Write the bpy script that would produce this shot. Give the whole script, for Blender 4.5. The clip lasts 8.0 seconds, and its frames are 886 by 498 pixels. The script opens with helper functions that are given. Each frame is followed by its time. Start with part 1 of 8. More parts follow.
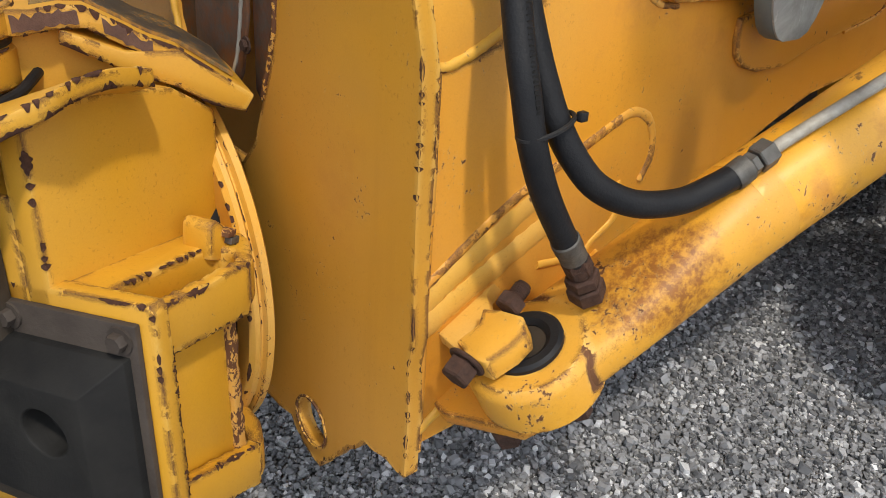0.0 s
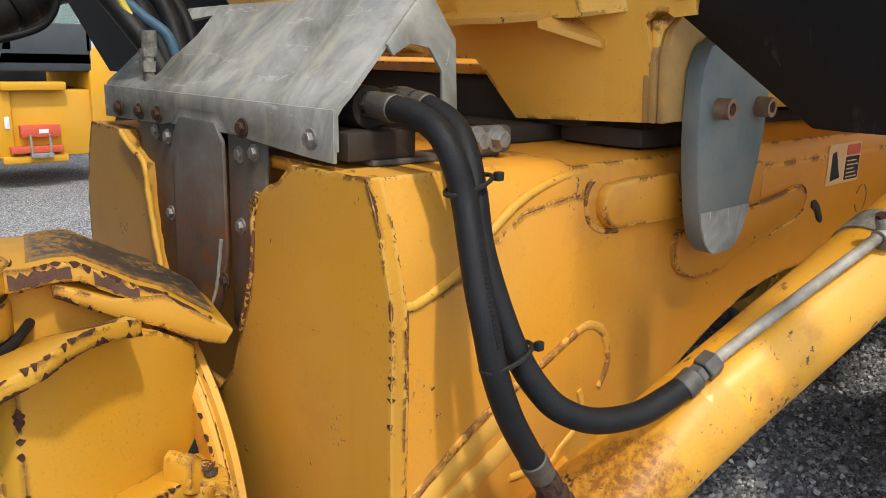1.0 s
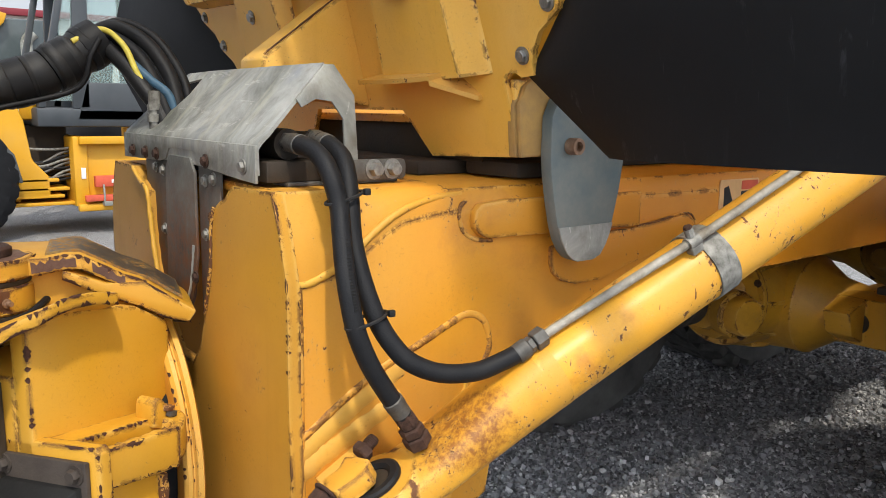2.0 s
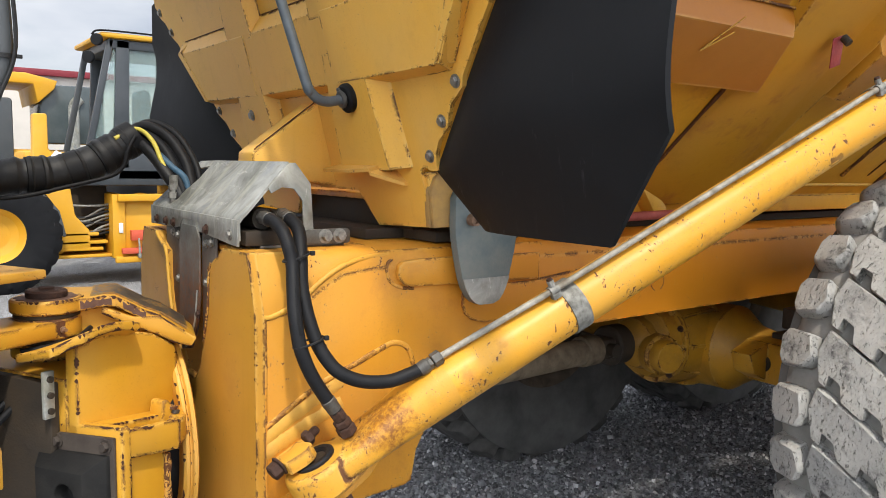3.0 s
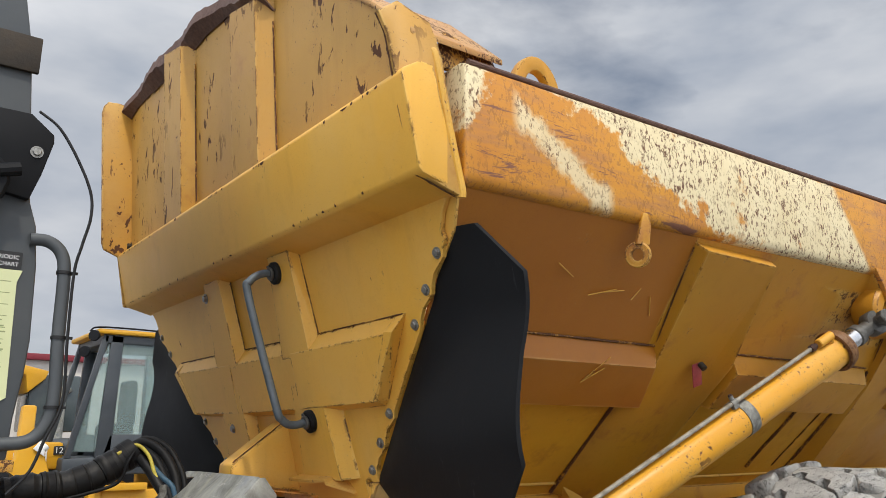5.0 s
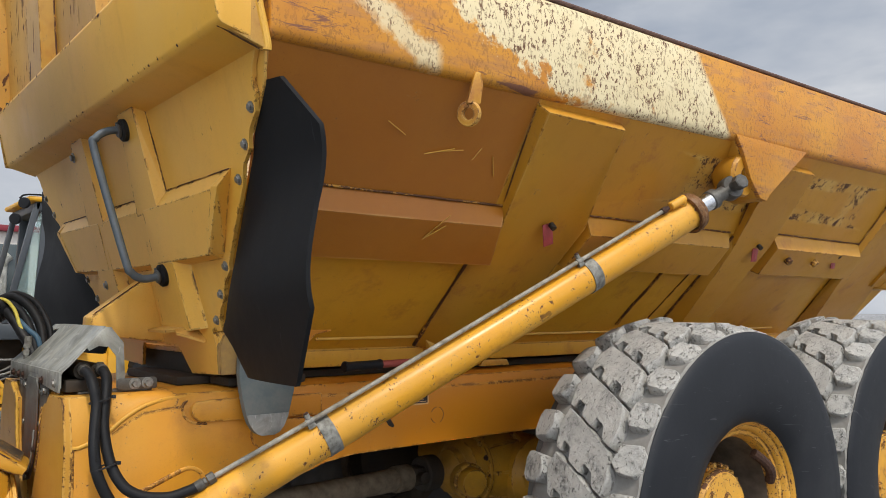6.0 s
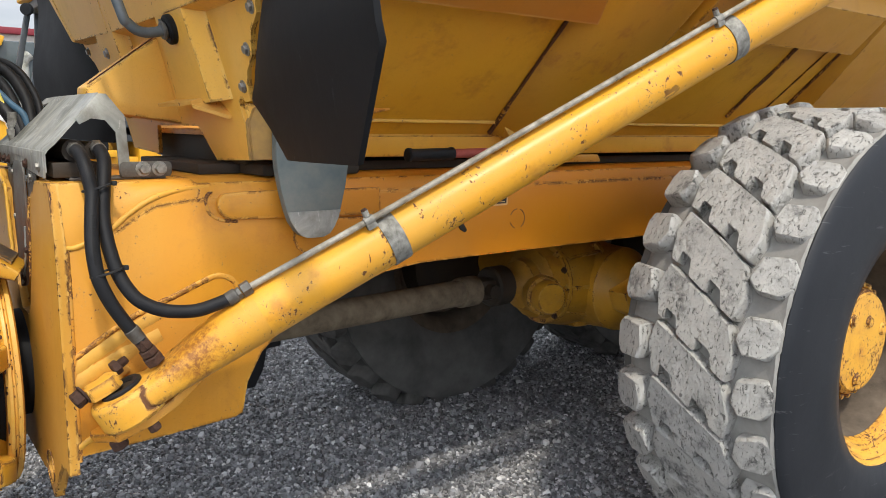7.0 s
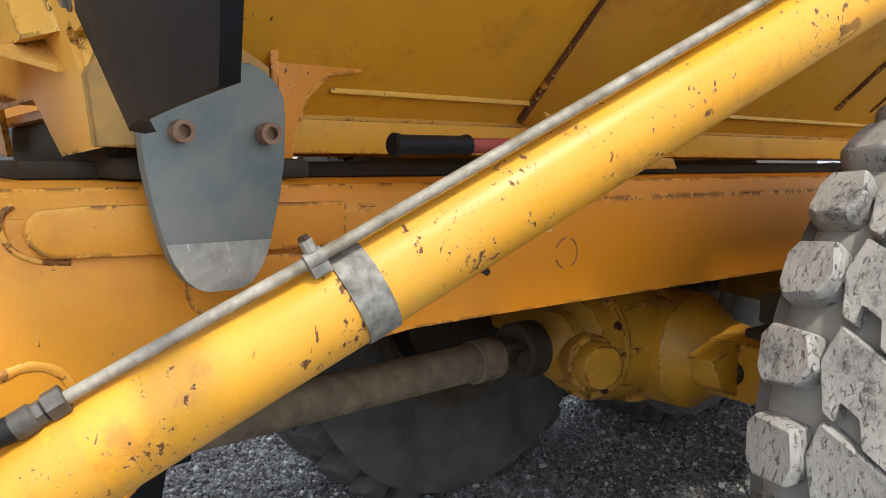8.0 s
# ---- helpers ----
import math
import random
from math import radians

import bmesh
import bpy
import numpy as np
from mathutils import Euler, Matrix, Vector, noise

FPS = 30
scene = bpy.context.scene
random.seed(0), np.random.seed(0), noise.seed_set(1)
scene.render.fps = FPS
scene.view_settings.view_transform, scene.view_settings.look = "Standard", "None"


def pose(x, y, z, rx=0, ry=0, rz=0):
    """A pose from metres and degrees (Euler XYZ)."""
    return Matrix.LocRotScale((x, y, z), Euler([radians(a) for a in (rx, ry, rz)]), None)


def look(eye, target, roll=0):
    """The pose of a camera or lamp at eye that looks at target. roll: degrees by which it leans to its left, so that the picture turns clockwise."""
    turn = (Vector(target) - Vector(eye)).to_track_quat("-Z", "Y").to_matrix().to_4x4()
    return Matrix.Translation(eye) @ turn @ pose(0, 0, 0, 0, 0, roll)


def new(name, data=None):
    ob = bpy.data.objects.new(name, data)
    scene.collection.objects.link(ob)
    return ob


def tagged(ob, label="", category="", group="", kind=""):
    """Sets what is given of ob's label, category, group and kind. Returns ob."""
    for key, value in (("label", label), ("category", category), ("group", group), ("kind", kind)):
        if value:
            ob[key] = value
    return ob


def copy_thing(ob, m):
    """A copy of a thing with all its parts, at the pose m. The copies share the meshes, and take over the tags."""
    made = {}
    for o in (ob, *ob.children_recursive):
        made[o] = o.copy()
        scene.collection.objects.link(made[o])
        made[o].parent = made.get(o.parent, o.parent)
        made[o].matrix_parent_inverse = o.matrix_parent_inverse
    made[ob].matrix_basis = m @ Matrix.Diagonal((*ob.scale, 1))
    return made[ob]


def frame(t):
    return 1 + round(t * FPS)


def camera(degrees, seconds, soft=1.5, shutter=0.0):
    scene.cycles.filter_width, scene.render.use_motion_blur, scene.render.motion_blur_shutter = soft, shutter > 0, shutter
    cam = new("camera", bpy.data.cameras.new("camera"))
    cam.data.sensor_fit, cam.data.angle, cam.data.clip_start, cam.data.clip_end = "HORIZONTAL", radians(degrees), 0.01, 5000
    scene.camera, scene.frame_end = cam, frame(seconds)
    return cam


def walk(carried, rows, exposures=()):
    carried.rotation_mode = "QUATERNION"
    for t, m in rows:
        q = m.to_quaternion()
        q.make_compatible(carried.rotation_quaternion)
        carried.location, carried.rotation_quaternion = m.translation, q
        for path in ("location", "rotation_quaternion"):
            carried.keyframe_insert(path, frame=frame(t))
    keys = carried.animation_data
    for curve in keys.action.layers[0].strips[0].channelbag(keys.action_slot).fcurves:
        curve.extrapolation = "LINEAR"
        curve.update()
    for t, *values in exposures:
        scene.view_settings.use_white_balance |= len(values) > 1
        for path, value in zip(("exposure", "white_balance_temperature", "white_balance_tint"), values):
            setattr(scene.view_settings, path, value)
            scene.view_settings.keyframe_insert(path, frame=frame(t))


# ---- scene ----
cam = camera(59.2, 8.0, soft=0.85)
PATH = [
    (0, (0.002, 0.089, 1.448), (1.179, 1.433, 0.549), 3.7),
    (0.5, (-0.001, 0.067, 1.503), (1.296, 1.438, 0.841), 2.3),
    (1, (-0.032, 0.056, 1.54), (1.294, 1.474, 1.062), 1.4),
    (1.5, (-0.052, -0.091, 1.554), (1.221, 1.401, 1.163), 0.8),
    (1.7, (-0.033, -0.225, 1.534), (1.216, 1.292, 1.162), 0.8),
    (2.8, (-0.178, -0.953, 1.599), (0.98, 0.656, 1.332), 1.0),
    (3, (-0.194, -1.063, 1.625), (0.969, 0.55, 1.409), 1.0),
    (3.5, (-0.213, -1.368, 1.669), (0.93, 0.274, 1.678), 1.0),
    (4, (-0.294, -1.497, 1.726), (0.841, 0.133, 1.96), 0.7),
    (4.2, (-0.359, -1.53, 1.758), (0.778, 0.087, 2.063), 0.6),
    (5.3, (-0.449, -1.774, 1.747), (0.731, -0.233, 2.23), -0.2),
    (5.5, (-0.369, -1.862, 1.72), (0.837, -0.324, 2.144), -0.2),
    (6, (-0.122, -1.994, 1.685), (1.138, -0.449, 1.84), 0.1),
    (6.5, (0.014, -1.712, 1.606), (1.274, -0.167, 1.447), 1.0),
    (7, (0.174, -1.348, 1.55), (1.358, 0.233, 1.236), 0.7),
    (7.5, (0.513, -0.968, 1.529), (1.647, 0.655, 1.244), -0.9),
    (8, (0.766, -0.496, 1.424), (1.974, 1.083, 1.203), 0.2),
]
EXPOSURES = [(0.0, 0.16), (0.5, 0.18), (1.5, 0.36), (3.5, 0.48), (4.0, 0.28), (5.5, -0.10), (6.0, -0.03), (6.5, 0.30), (7.0, 0.40), (7.5, 0.55), (8.0, 0.60)]
walk(cam, [(t, look(eye, target, roll)) for t, eye, target, roll in PATH], EXPOSURES)

# ---------------------------------------------------------------- light
world = bpy.data.worlds.new("world")
scene.world = world
world.use_nodes = True
wn = world.node_tree
wn.nodes.clear()
w_out = wn.nodes.new("ShaderNodeOutputWorld")
w_bg = wn.nodes.new("ShaderNodeBackground")
w_sky = wn.nodes.new("ShaderNodeTexSky")
w_sky.sky_type = "NISHITA"
w_sky.sun_disc = False
SUN_ELEV, SUN_AZ = 57.0, 198.0   # azimuth: degrees clockwise from +y
w_sky.sun_elevation, w_sky.sun_rotation = radians(SUN_ELEV), radians(SUN_AZ)
w_sky.air_density, w_sky.dust_density = 1.0, 1.5
w_co = wn.nodes.new("ShaderNodeTexCoord")
w_map = wn.nodes.new("ShaderNodeMapping")
w_map.inputs["Scale"].default_value = (1.0, 1.0, 2.6)
w_noise = wn.nodes.new("ShaderNodeTexNoise")
w_noise.inputs["Scale"].default_value = 2.3
w_noise.inputs["Detail"].default_value = 7.0
w_noise.inputs["Roughness"].default_value = 0.52
w_noise.inputs["Distortion"].default_value = 0.25
w_ramp = wn.nodes.new("ShaderNodeValToRGB")
w_ramp.color_ramp.elements[0].position = 0.20
w_ramp.color_ramp.elements[1].position = 0.44
w_noise2 = wn.nodes.new("ShaderNodeTexNoise")
w_noise2.inputs["Scale"].default_value = 3.4
w_noise2.inputs["Detail"].default_value = 5.0
w_cloud = wn.nodes.new("ShaderNodeValToRGB")
w_cloud.color_ramp.elements[0].position = 0.32
w_cloud.color_ramp.elements[0].color = (5.0, 5.7, 6.9, 1)
w_cloud.color_ramp.elements[1].position = 0.68
w_cloud.color_ramp.elements[1].color = (9.8, 10.0, 10.4, 1)
w_mix = wn.nodes.new("ShaderNodeMixRGB")
wn.links.new(w_co.outputs["Generated"], w_map.inputs["Vector"])
wn.links.new(w_map.outputs["Vector"], w_noise.inputs["Vector"])
wn.links.new(w_map.outputs["Vector"], w_noise2.inputs["Vector"])
wn.links.new(w_noise.outputs["Fac"], w_ramp.inputs["Fac"])
wn.links.new(w_noise2.outputs["Fac"], w_cloud.inputs["Fac"])
wn.links.new(w_ramp.outputs["Color"], w_mix.inputs["Fac"])
wn.links.new(w_sky.outputs["Color"], w_mix.inputs["Color1"])
wn.links.new(w_cloud.outputs["Color"], w_mix.inputs["Color2"])
# the sky is brighter on the sun's side than opposite it
GLOW_EL, GLOW_AZ = 38.0, 222.0   # the haze is brightest below the sun
_sd = Vector((math.sin(radians(GLOW_AZ)) * math.cos(radians(GLOW_EL)), math.cos(radians(GLOW_AZ)) * math.cos(radians(GLOW_EL)), math.sin(radians(GLOW_EL))))
w_dot = wn.nodes.new("ShaderNodeVectorMath")
w_dot.operation = "DOT_PRODUCT"
w_dot.inputs[1].default_value = _sd
wn.links.new(w_co.outputs["Generated"], w_dot.inputs[0])
w_glow = wn.nodes.new("ShaderNodeMapRange")
w_glow.inputs["From Min"].default_value, w_glow.inputs["From Max"].default_value = -0.35, 0.95
w_glow.inputs["To Min"].default_value, w_glow.inputs["To Max"].default_value = 0.8, 2.5
wn.links.new(w_dot.outputs["Value"], w_glow.inputs["Value"])
w_mul = wn.nodes.new("ShaderNodeVectorMath")
w_mul.operation = "SCALE"
wn.links.new(w_mix.outputs["Color"], w_mul.inputs[0])
wn.links.new(w_glow.outputs["Result"], w_mul.inputs["Scale"])
wn.links.new(w_mul.outputs["Vector"], w_bg.inputs["Color"])
w_bg.inputs["Strength"].default_value = 0.093
wn.links.new(w_bg.outputs["Background"], w_out.inputs["Surface"])

sun = new("sun", bpy.data.lights.new("sun", "SUN"))
sun.data.energy, sun.data.angle, sun.data.color = 2.4, radians(3.0), (1.0, 0.92, 0.79)
_az, _el = radians(SUN_AZ), radians(SUN_ELEV)
sun.matrix_world = look((math.sin(_az) * math.cos(_el) * 30, math.cos(_az) * math.cos(_el) * 30, math.sin(_el) * 30), (0, 0, 0))

# ---------------------------------------------------------------- materials


class Nodes:
    """A short way to write node trees."""

    def __init__(self, name, roughness=0.5, metallic=0.0):
        self.mat = bpy.data.materials.new(name)
        self.mat.use_nodes = True
        self.t = self.mat.node_tree
        self.b = self.t.nodes["Principled BSDF"]
        self.b.inputs["Roughness"].default_value = roughness
        self.b.inputs["Metallic"].default_value = metallic
        self.b.inputs["Specular IOR Level"].default_value = 0.38
        self.co = self.t.nodes.new("ShaderNodeTexCoord").outputs["Object"]

    def put(self, socket, value):
        if isinstance(value, (int, float)):
            socket.default_value = value
        elif isinstance(value, tuple):
            socket.default_value = (*value, 1.0) if len(value) == 3 and socket.type == "RGBA" else value
        else:
            self.t.links.new(value, socket)

    def scaled(self, s, rot=(0, 0, 0), loc=(0, 0, 0)):
        m = self.t.nodes.new("ShaderNodeMapping")
        m.inputs["Scale"].default_value = s if isinstance(s, tuple) else (s, s, s)
        m.inputs["Rotation"].default_value = tuple(radians(a) for a in rot)
        m.inputs["Location"].default_value = loc
        self.t.links.new(self.co, m.inputs["Vector"])
        return m.outputs["Vector"]

    def noise(self, scale, detail=4.0, rough=0.55, vec=None, distort=0.0):
        n = self.t.nodes.new("ShaderNodeTexNoise")
        n.inputs["Scale"].default_value = scale
        n.inputs["Detail"].default_value = detail
        n.inputs["Roughness"].default_value = rough
        n.inputs["Distortion"].default_value = distort
        self.t.links.new(vec or self.co, n.inputs["Vector"])
        return n.outputs["Fac"]

    def voronoi(self, scale, vec=None, feature="F1", out="Distance"):
        n = self.t.nodes.new("ShaderNodeTexVoronoi")
        n.feature = feature
        n.inputs["Scale"].default_value = scale
        self.t.links.new(vec or self.co, n.inputs["Vector"])
        return n.outputs[out]

    def ramp(self, fac, a, b, ca=(0, 0, 0), cb=(1, 1, 1)):
        r = self.t.nodes.new("ShaderNodeValToRGB")
        r.color_ramp.elements[0].position, r.color_ramp.elements[1].position = a, b
        r.color_ramp.elements[0].color, r.color_ramp.elements[1].color = (*ca, 1), (*cb, 1)
        self.t.links.new(fac, r.inputs["Fac"])
        return r.outputs["Color"]

    def mix(self, fac, a, b, how="MIX"):
        m = self.t.nodes.new("ShaderNodeMixRGB")
        m.blend_type = how
        self.put(m.inputs["Fac"], fac)
        self.put(m.inputs["Color1"], a)
        self.put(m.inputs["Color2"], b)
        return m.outputs["Color"]

    def math(self, op, a, b=0.0):
        m = self.t.nodes.new("ShaderNodeMath")
        m.operation = op
        self.put(m.inputs[0], a)
        self.put(m.inputs[1], b)
        return m.outputs[0]

    def bump(self, height, strength=0.3, distance=0.01):
        n = self.t.nodes.new("ShaderNodeBump")
        n.inputs["Strength"].default_value = strength
        n.inputs["Distance"].default_value = distance
        self.t.links.new(height, n.inputs["Height"])
        self.t.links.new(n.outputs["Normal"], self.b.inputs["Normal"])

    def edges(self, radius):
        """1 within radius of an edge, 0 on the open faces."""
        bv = self.t.nodes.new("ShaderNodeBevel")
        bv.samples = 4
        bv.inputs["Radius"].default_value = radius
        g = self.t.nodes.new("ShaderNodeNewGeometry")
        d = self.t.nodes.new("ShaderNodeVectorMath")
        d.operation = "DOT_PRODUCT"
        self.t.links.new(bv.outputs["Normal"], d.inputs[0])
        self.t.links.new(g.outputs["Normal"], d.inputs[1])
        return self.ramp(self.math("SUBTRACT", 1.0, d.outputs["Value"]), 0.004, 0.022)

    def done(self, color, rough=None, metal=None):
        self.put(self.b.inputs["Base Color"], color)
        if rough is not None:
            self.put(self.b.inputs["Roughness"], rough)
        if metal is not None:
            self.put(self.b.inputs["Metallic"], metal)
        return self.mat


RUST = (0.066, 0.027, 0.011)


def paint(name, base, other, dust=(0.5, 0.38, 0.2), dusty=0.35, chips=0.0, rust_stain=0.1, gloss=0.42, streaks=0.35, seed=0.0, edge_wear=0.0, gouges=0.0, chip_color=None, wash=None, chip_size=120.0, patch=None):
    """Worn machine paint: two tones, dust, run-off streaks, rust stains and chips down to rusty steel."""
    n = Nodes(name)
    v = n.scaled(1.0, loc=(seed, seed * 1.7, seed * 0.6))
    big = n.ramp(n.noise(1.1, 3, 0.5, v), 0.35, 0.68)
    col = n.mix(big, base, other)
    mott = n.ramp(n.noise(9.0, 6, 0.65, v), 0.3, 0.75)
    col = n.mix(n.math("MULTIPLY", mott, 0.16), col, (base[0] * 0.72, base[1] * 0.66, base[2] * 0.6))
    d = n.ramp(n.noise(2.6, 7, 0.62, v), 0.42, 0.72)
    col = n.mix(n.math("MULTIPLY", d, dusty), col, dust)
    sv = n.scaled((16.0, 16.0, 0.9), loc=(seed, 0, 0))
    s = n.ramp(n.noise(1.0, 5, 0.6, sv), 0.54, 0.78)
    col = n.mix(n.math("MULTIPLY", s, streaks * 0.55), col, (base[0] * 0.5, base[1] * 0.4, base[2] * 0.35))
    speck = n.math("MULTIPLY", n.ramp(n.noise(170.0, 4, 0.7, v), 0.60, 0.66), n.ramp(n.noise(5.0, 5, 0.6, v), 0.36, 0.6))
    col = n.mix(n.math("MULTIPLY", speck, 0.45), col, (base[0] * 0.45, base[1] * 0.36, base[2] * 0.4))
    grain = n.noise(420.0, 3, 0.7, v)
    col = n.mix(n.math("MULTIPLY", n.ramp(grain, 0.35, 0.75), 0.22), col, (base[0] * 0.6, base[1] * 0.52, base[2] * 0.5))
    stain = n.ramp(n.noise(4.2, 7, 0.72, v), 0.56, 0.74)
    col = n.mix(n.math("MULTIPLY", stain, rust_stain), col, (0.3, 0.1, 0.025))
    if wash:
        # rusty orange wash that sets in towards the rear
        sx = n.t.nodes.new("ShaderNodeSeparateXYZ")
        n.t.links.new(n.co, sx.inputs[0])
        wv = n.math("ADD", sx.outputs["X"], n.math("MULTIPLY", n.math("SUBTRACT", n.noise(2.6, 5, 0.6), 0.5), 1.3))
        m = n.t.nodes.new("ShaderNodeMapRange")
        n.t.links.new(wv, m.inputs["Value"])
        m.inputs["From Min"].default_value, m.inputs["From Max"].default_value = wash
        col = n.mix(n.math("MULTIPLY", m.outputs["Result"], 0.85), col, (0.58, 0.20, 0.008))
    if patch:
        # a heavy orange rust bloom with a ragged outline round one spot
        dv = n.t.nodes.new("ShaderNodeVectorMath")
        dv.operation = "DISTANCE"
        n.t.links.new(n.co, dv.inputs[0])
        dv.inputs[1].default_value = patch[:3]
        far = n.math("ADD", n.math("DIVIDE", dv.outputs["Value"], patch[3]), n.math("MULTIPLY", n.math("SUBTRACT", n.noise(22, 7, 0.75), 0.5), 2.6))
        bloom = n.ramp(far, 0.55, 1.0, (1, 1, 1), (0, 0, 0))
        bite = n.ramp(n.noise(90, 6, 0.7, v), 0.40, 0.56)
        col = n.mix(n.math("MULTIPLY", bloom, n.math("ADD", 0.30, n.math("MULTIPLY", bite, 0.65))), col, n.mix(n.noise(45, 4, 0.6), (0.33, 0.115, 0.012), (0.13, 0.05, 0.014)))
    # chips: clusters of small sharp islands, stretched a little downwards, thicker along worn edges
    cv = n.scaled((1.0, 1.0, 0.7), loc=(seed * 2, 0, seed))
    fine = n.noise(chip_size, 7, 0.66, cv, 0.4)
    area = n.noise(11.0, 6, 0.68, v)
    c = n.math("ADD", n.math("MULTIPLY", fine, 0.62), n.math("MULTIPLY", area, 0.5))
    if edge_wear:
        em = n.edges(0.013)
        patchy = n.ramp(n.noise(19.0, 6, 0.66, n.scaled(1.0, loc=(seed, 5, 2))), 0.45, 0.55)
        worn = n.math("MULTIPLY", em, n.ramp(n.noise(6.0, 4, 0.6), 0.35, 0.6))
        col = n.mix(n.math("MULTIPLY", worn, 0.4), col, (0.72, 0.50, 0.16))
        c = n.math("ADD", c, n.math("MULTIPLY", n.math("MULTIPLY", em, patchy), edge_wear * 1.35))
    edge = 0.735 - chips
    c_mask = n.ramp(c, edge, edge + 0.012)
    halo = n.ramp(c, edge - 0.03, edge)
    col = n.mix(n.math("MULTIPLY", halo, 0.3), col, (0.55, 0.38, 0.16))
    if gouges:
        gv = n.scaled((17.0, 17.0, 7.5), rot=(12, 0, 0), loc=(seed, 3, 1))
        g = n.ramp(n.noise(1.0, 6, 0.62, gv, 0.5), 0.70 - gouges, 0.715 - gouges)
        c_mask = n.math("MAXIMUM", c_mask, n.math("MULTIPLY", g, n.ramp(n.noise(1.9, 3, 0.5, v), 0.40, 0.52)))
    rust = n.mix(n.noise(30, 4), chip_color or RUST, (0.13, 0.052, 0.02))
    col = n.mix(c_mask, col, rust)
    r = n.math("ADD", n.math("MULTIPLY", d, 0.22), gloss)
    r = n.math("ADD", r, n.math("MULTIPLY", c_mask, 0.3))
    h = n.math("SUBTRACT", n.math("MULTIPLY", n.noise(70, 4, 0.6), 0.12), n.math("MULTIPLY", c_mask, 0.5))
    h = n.math("ADD", h, n.math("MULTIPLY", n.noise(3.0, 2), 0.5))
    n.bump(h, 0.32, 0.004)
    return n.done(col, r)


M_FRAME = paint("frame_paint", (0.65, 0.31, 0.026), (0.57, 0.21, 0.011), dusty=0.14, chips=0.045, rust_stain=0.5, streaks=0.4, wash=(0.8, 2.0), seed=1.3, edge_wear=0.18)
M_PLATE = paint("front_plate_paint", (0.56, 0.285, 0.030), (0.49, 0.225, 0.020), dusty=0.12, chips=0.045, rust_stain=0.25, streaks=0.4, seed=4.1, edge_wear=0.18)
M_HITCH = paint("hitch_paint", (0.59, 0.305, 0.020), (0.56, 0.28, 0.018), dusty=0.1, chips=0.005, streaks=0.1, rust_stain=0.12, seed=7.7, edge_wear=0.40)
M_EDGE = paint("chipped_edge_paint", (0.68, 0.385, 0.05), (0.62, 0.31, 0.04), dusty=0.4, dust=(0.64, 0.46, 0.19), chips=0.075, rust_stain=0.6, seed=2.2)
M_WORN = paint("worn_edge_paint", (0.62, 0.33, 0.04), (0.56, 0.27, 0.03), dusty=0.3, chips=0.195, rust_stain=0.9, seed=5.2)
M_BODY = paint("body_front_paint", (0.79, 0.435, 0.062), (0.75, 0.39, 0.052), dusty=0.4, dust=(0.72, 0.49, 0.19), chips=0.015, rust_stain=0.2, streaks=0.3, seed=3.3, edge_wear=0.15, gouges=0.005)
M_SIDE = paint("body_side_paint", (0.57, 0.285, 0.020), (0.49, 0.215, 0.014), dusty=0.22, dust=(0.46, 0.28, 0.07), chips=0.035, rust_stain=0.9, streaks=0.5, seed=9.4, edge_wear=0.12)
# lighter copy of the side paint, making up for weak bounce light below
M_LOWSIDE = paint("lower_side_paint", (0.70, 0.36, 0.024), (0.62, 0.285, 0.018), dusty=0.2, dust=(0.56, 0.34, 0.08), chips=0.03, rust_stain=0.7, streaks=0.4, seed=19.4, edge_wear=0.1)
M_PRIMER = paint("repainted_orange_paint", (0.38, 0.128, 0.012), (0.42, 0.158, 0.013), dusty=0.18, dust=(0.42, 0.19, 0.05), chips=0.02, rust_stain=0.3, streaks=0.2, seed=6.1, edge_wear=0.06)
M_TUBE = paint("cylinder_paint", (0.70, 0.345, 0.026), (0.66, 0.30, 0.020), dusty=0.32, dust=(0.64, 0.42, 0.12), chips=0.082, rust_stain=0.8, gloss=0.30, streaks=0.1, seed=8.2, gouges=0.045, chip_color=(0.12, 0.047, 0.014), chip_size=95.0)
M_EYE = paint("rusty_eye_paint", (0.66, 0.34, 0.030), (0.58, 0.25, 0.02), dusty=0.15, chips=0.078, rust_stain=0.8, seed=11.0, edge_wear=0.22, chip_color=(0.10, 0.042, 0.014), patch=(0.80, 0.570, 0.975, 0.10))
M_AXLE = paint("greasy_axle_paint", (0.62, 0.32, 0.025), (0.40, 0.19, 0.02), dusty=0.8, dust=(0.10, 0.06, 0.026), chips=0.055, rust_stain=0.9, seed=12.0, edge_wear=0.16)
M_RIMPAINT = paint("wheel_rim_paint", (0.68, 0.355, 0.034), (0.6, 0.27, 0.024), dusty=0.22, chips=0.115, rust_stain=1.0, seed=13.0, edge_wear=0.18)
M_RUSTRIM = paint("rust_streaked_rim_paint", (0.24, 0.10, 0.022), (0.13, 0.055, 0.02), dusty=0.4, dust=(0.20, 0.10, 0.035), chips=0.15, rust_stain=1.0, seed=15.0)
M_SEAM = paint("seam_paint", (0.68, 0.36, 0.04), (0.62, 0.28, 0.025), dusty=0.3, dust=(0.66, 0.45, 0.16), chips=0.062, rust_stain=0.5, streaks=0.1, seed=22.0)
M_WELD = paint("rusty_weld_paint", (0.55, 0.27, 0.03), (0.48, 0.2, 0.02), dusty=0.2, chips=0.235, rust_stain=0.8, seed=16.0)
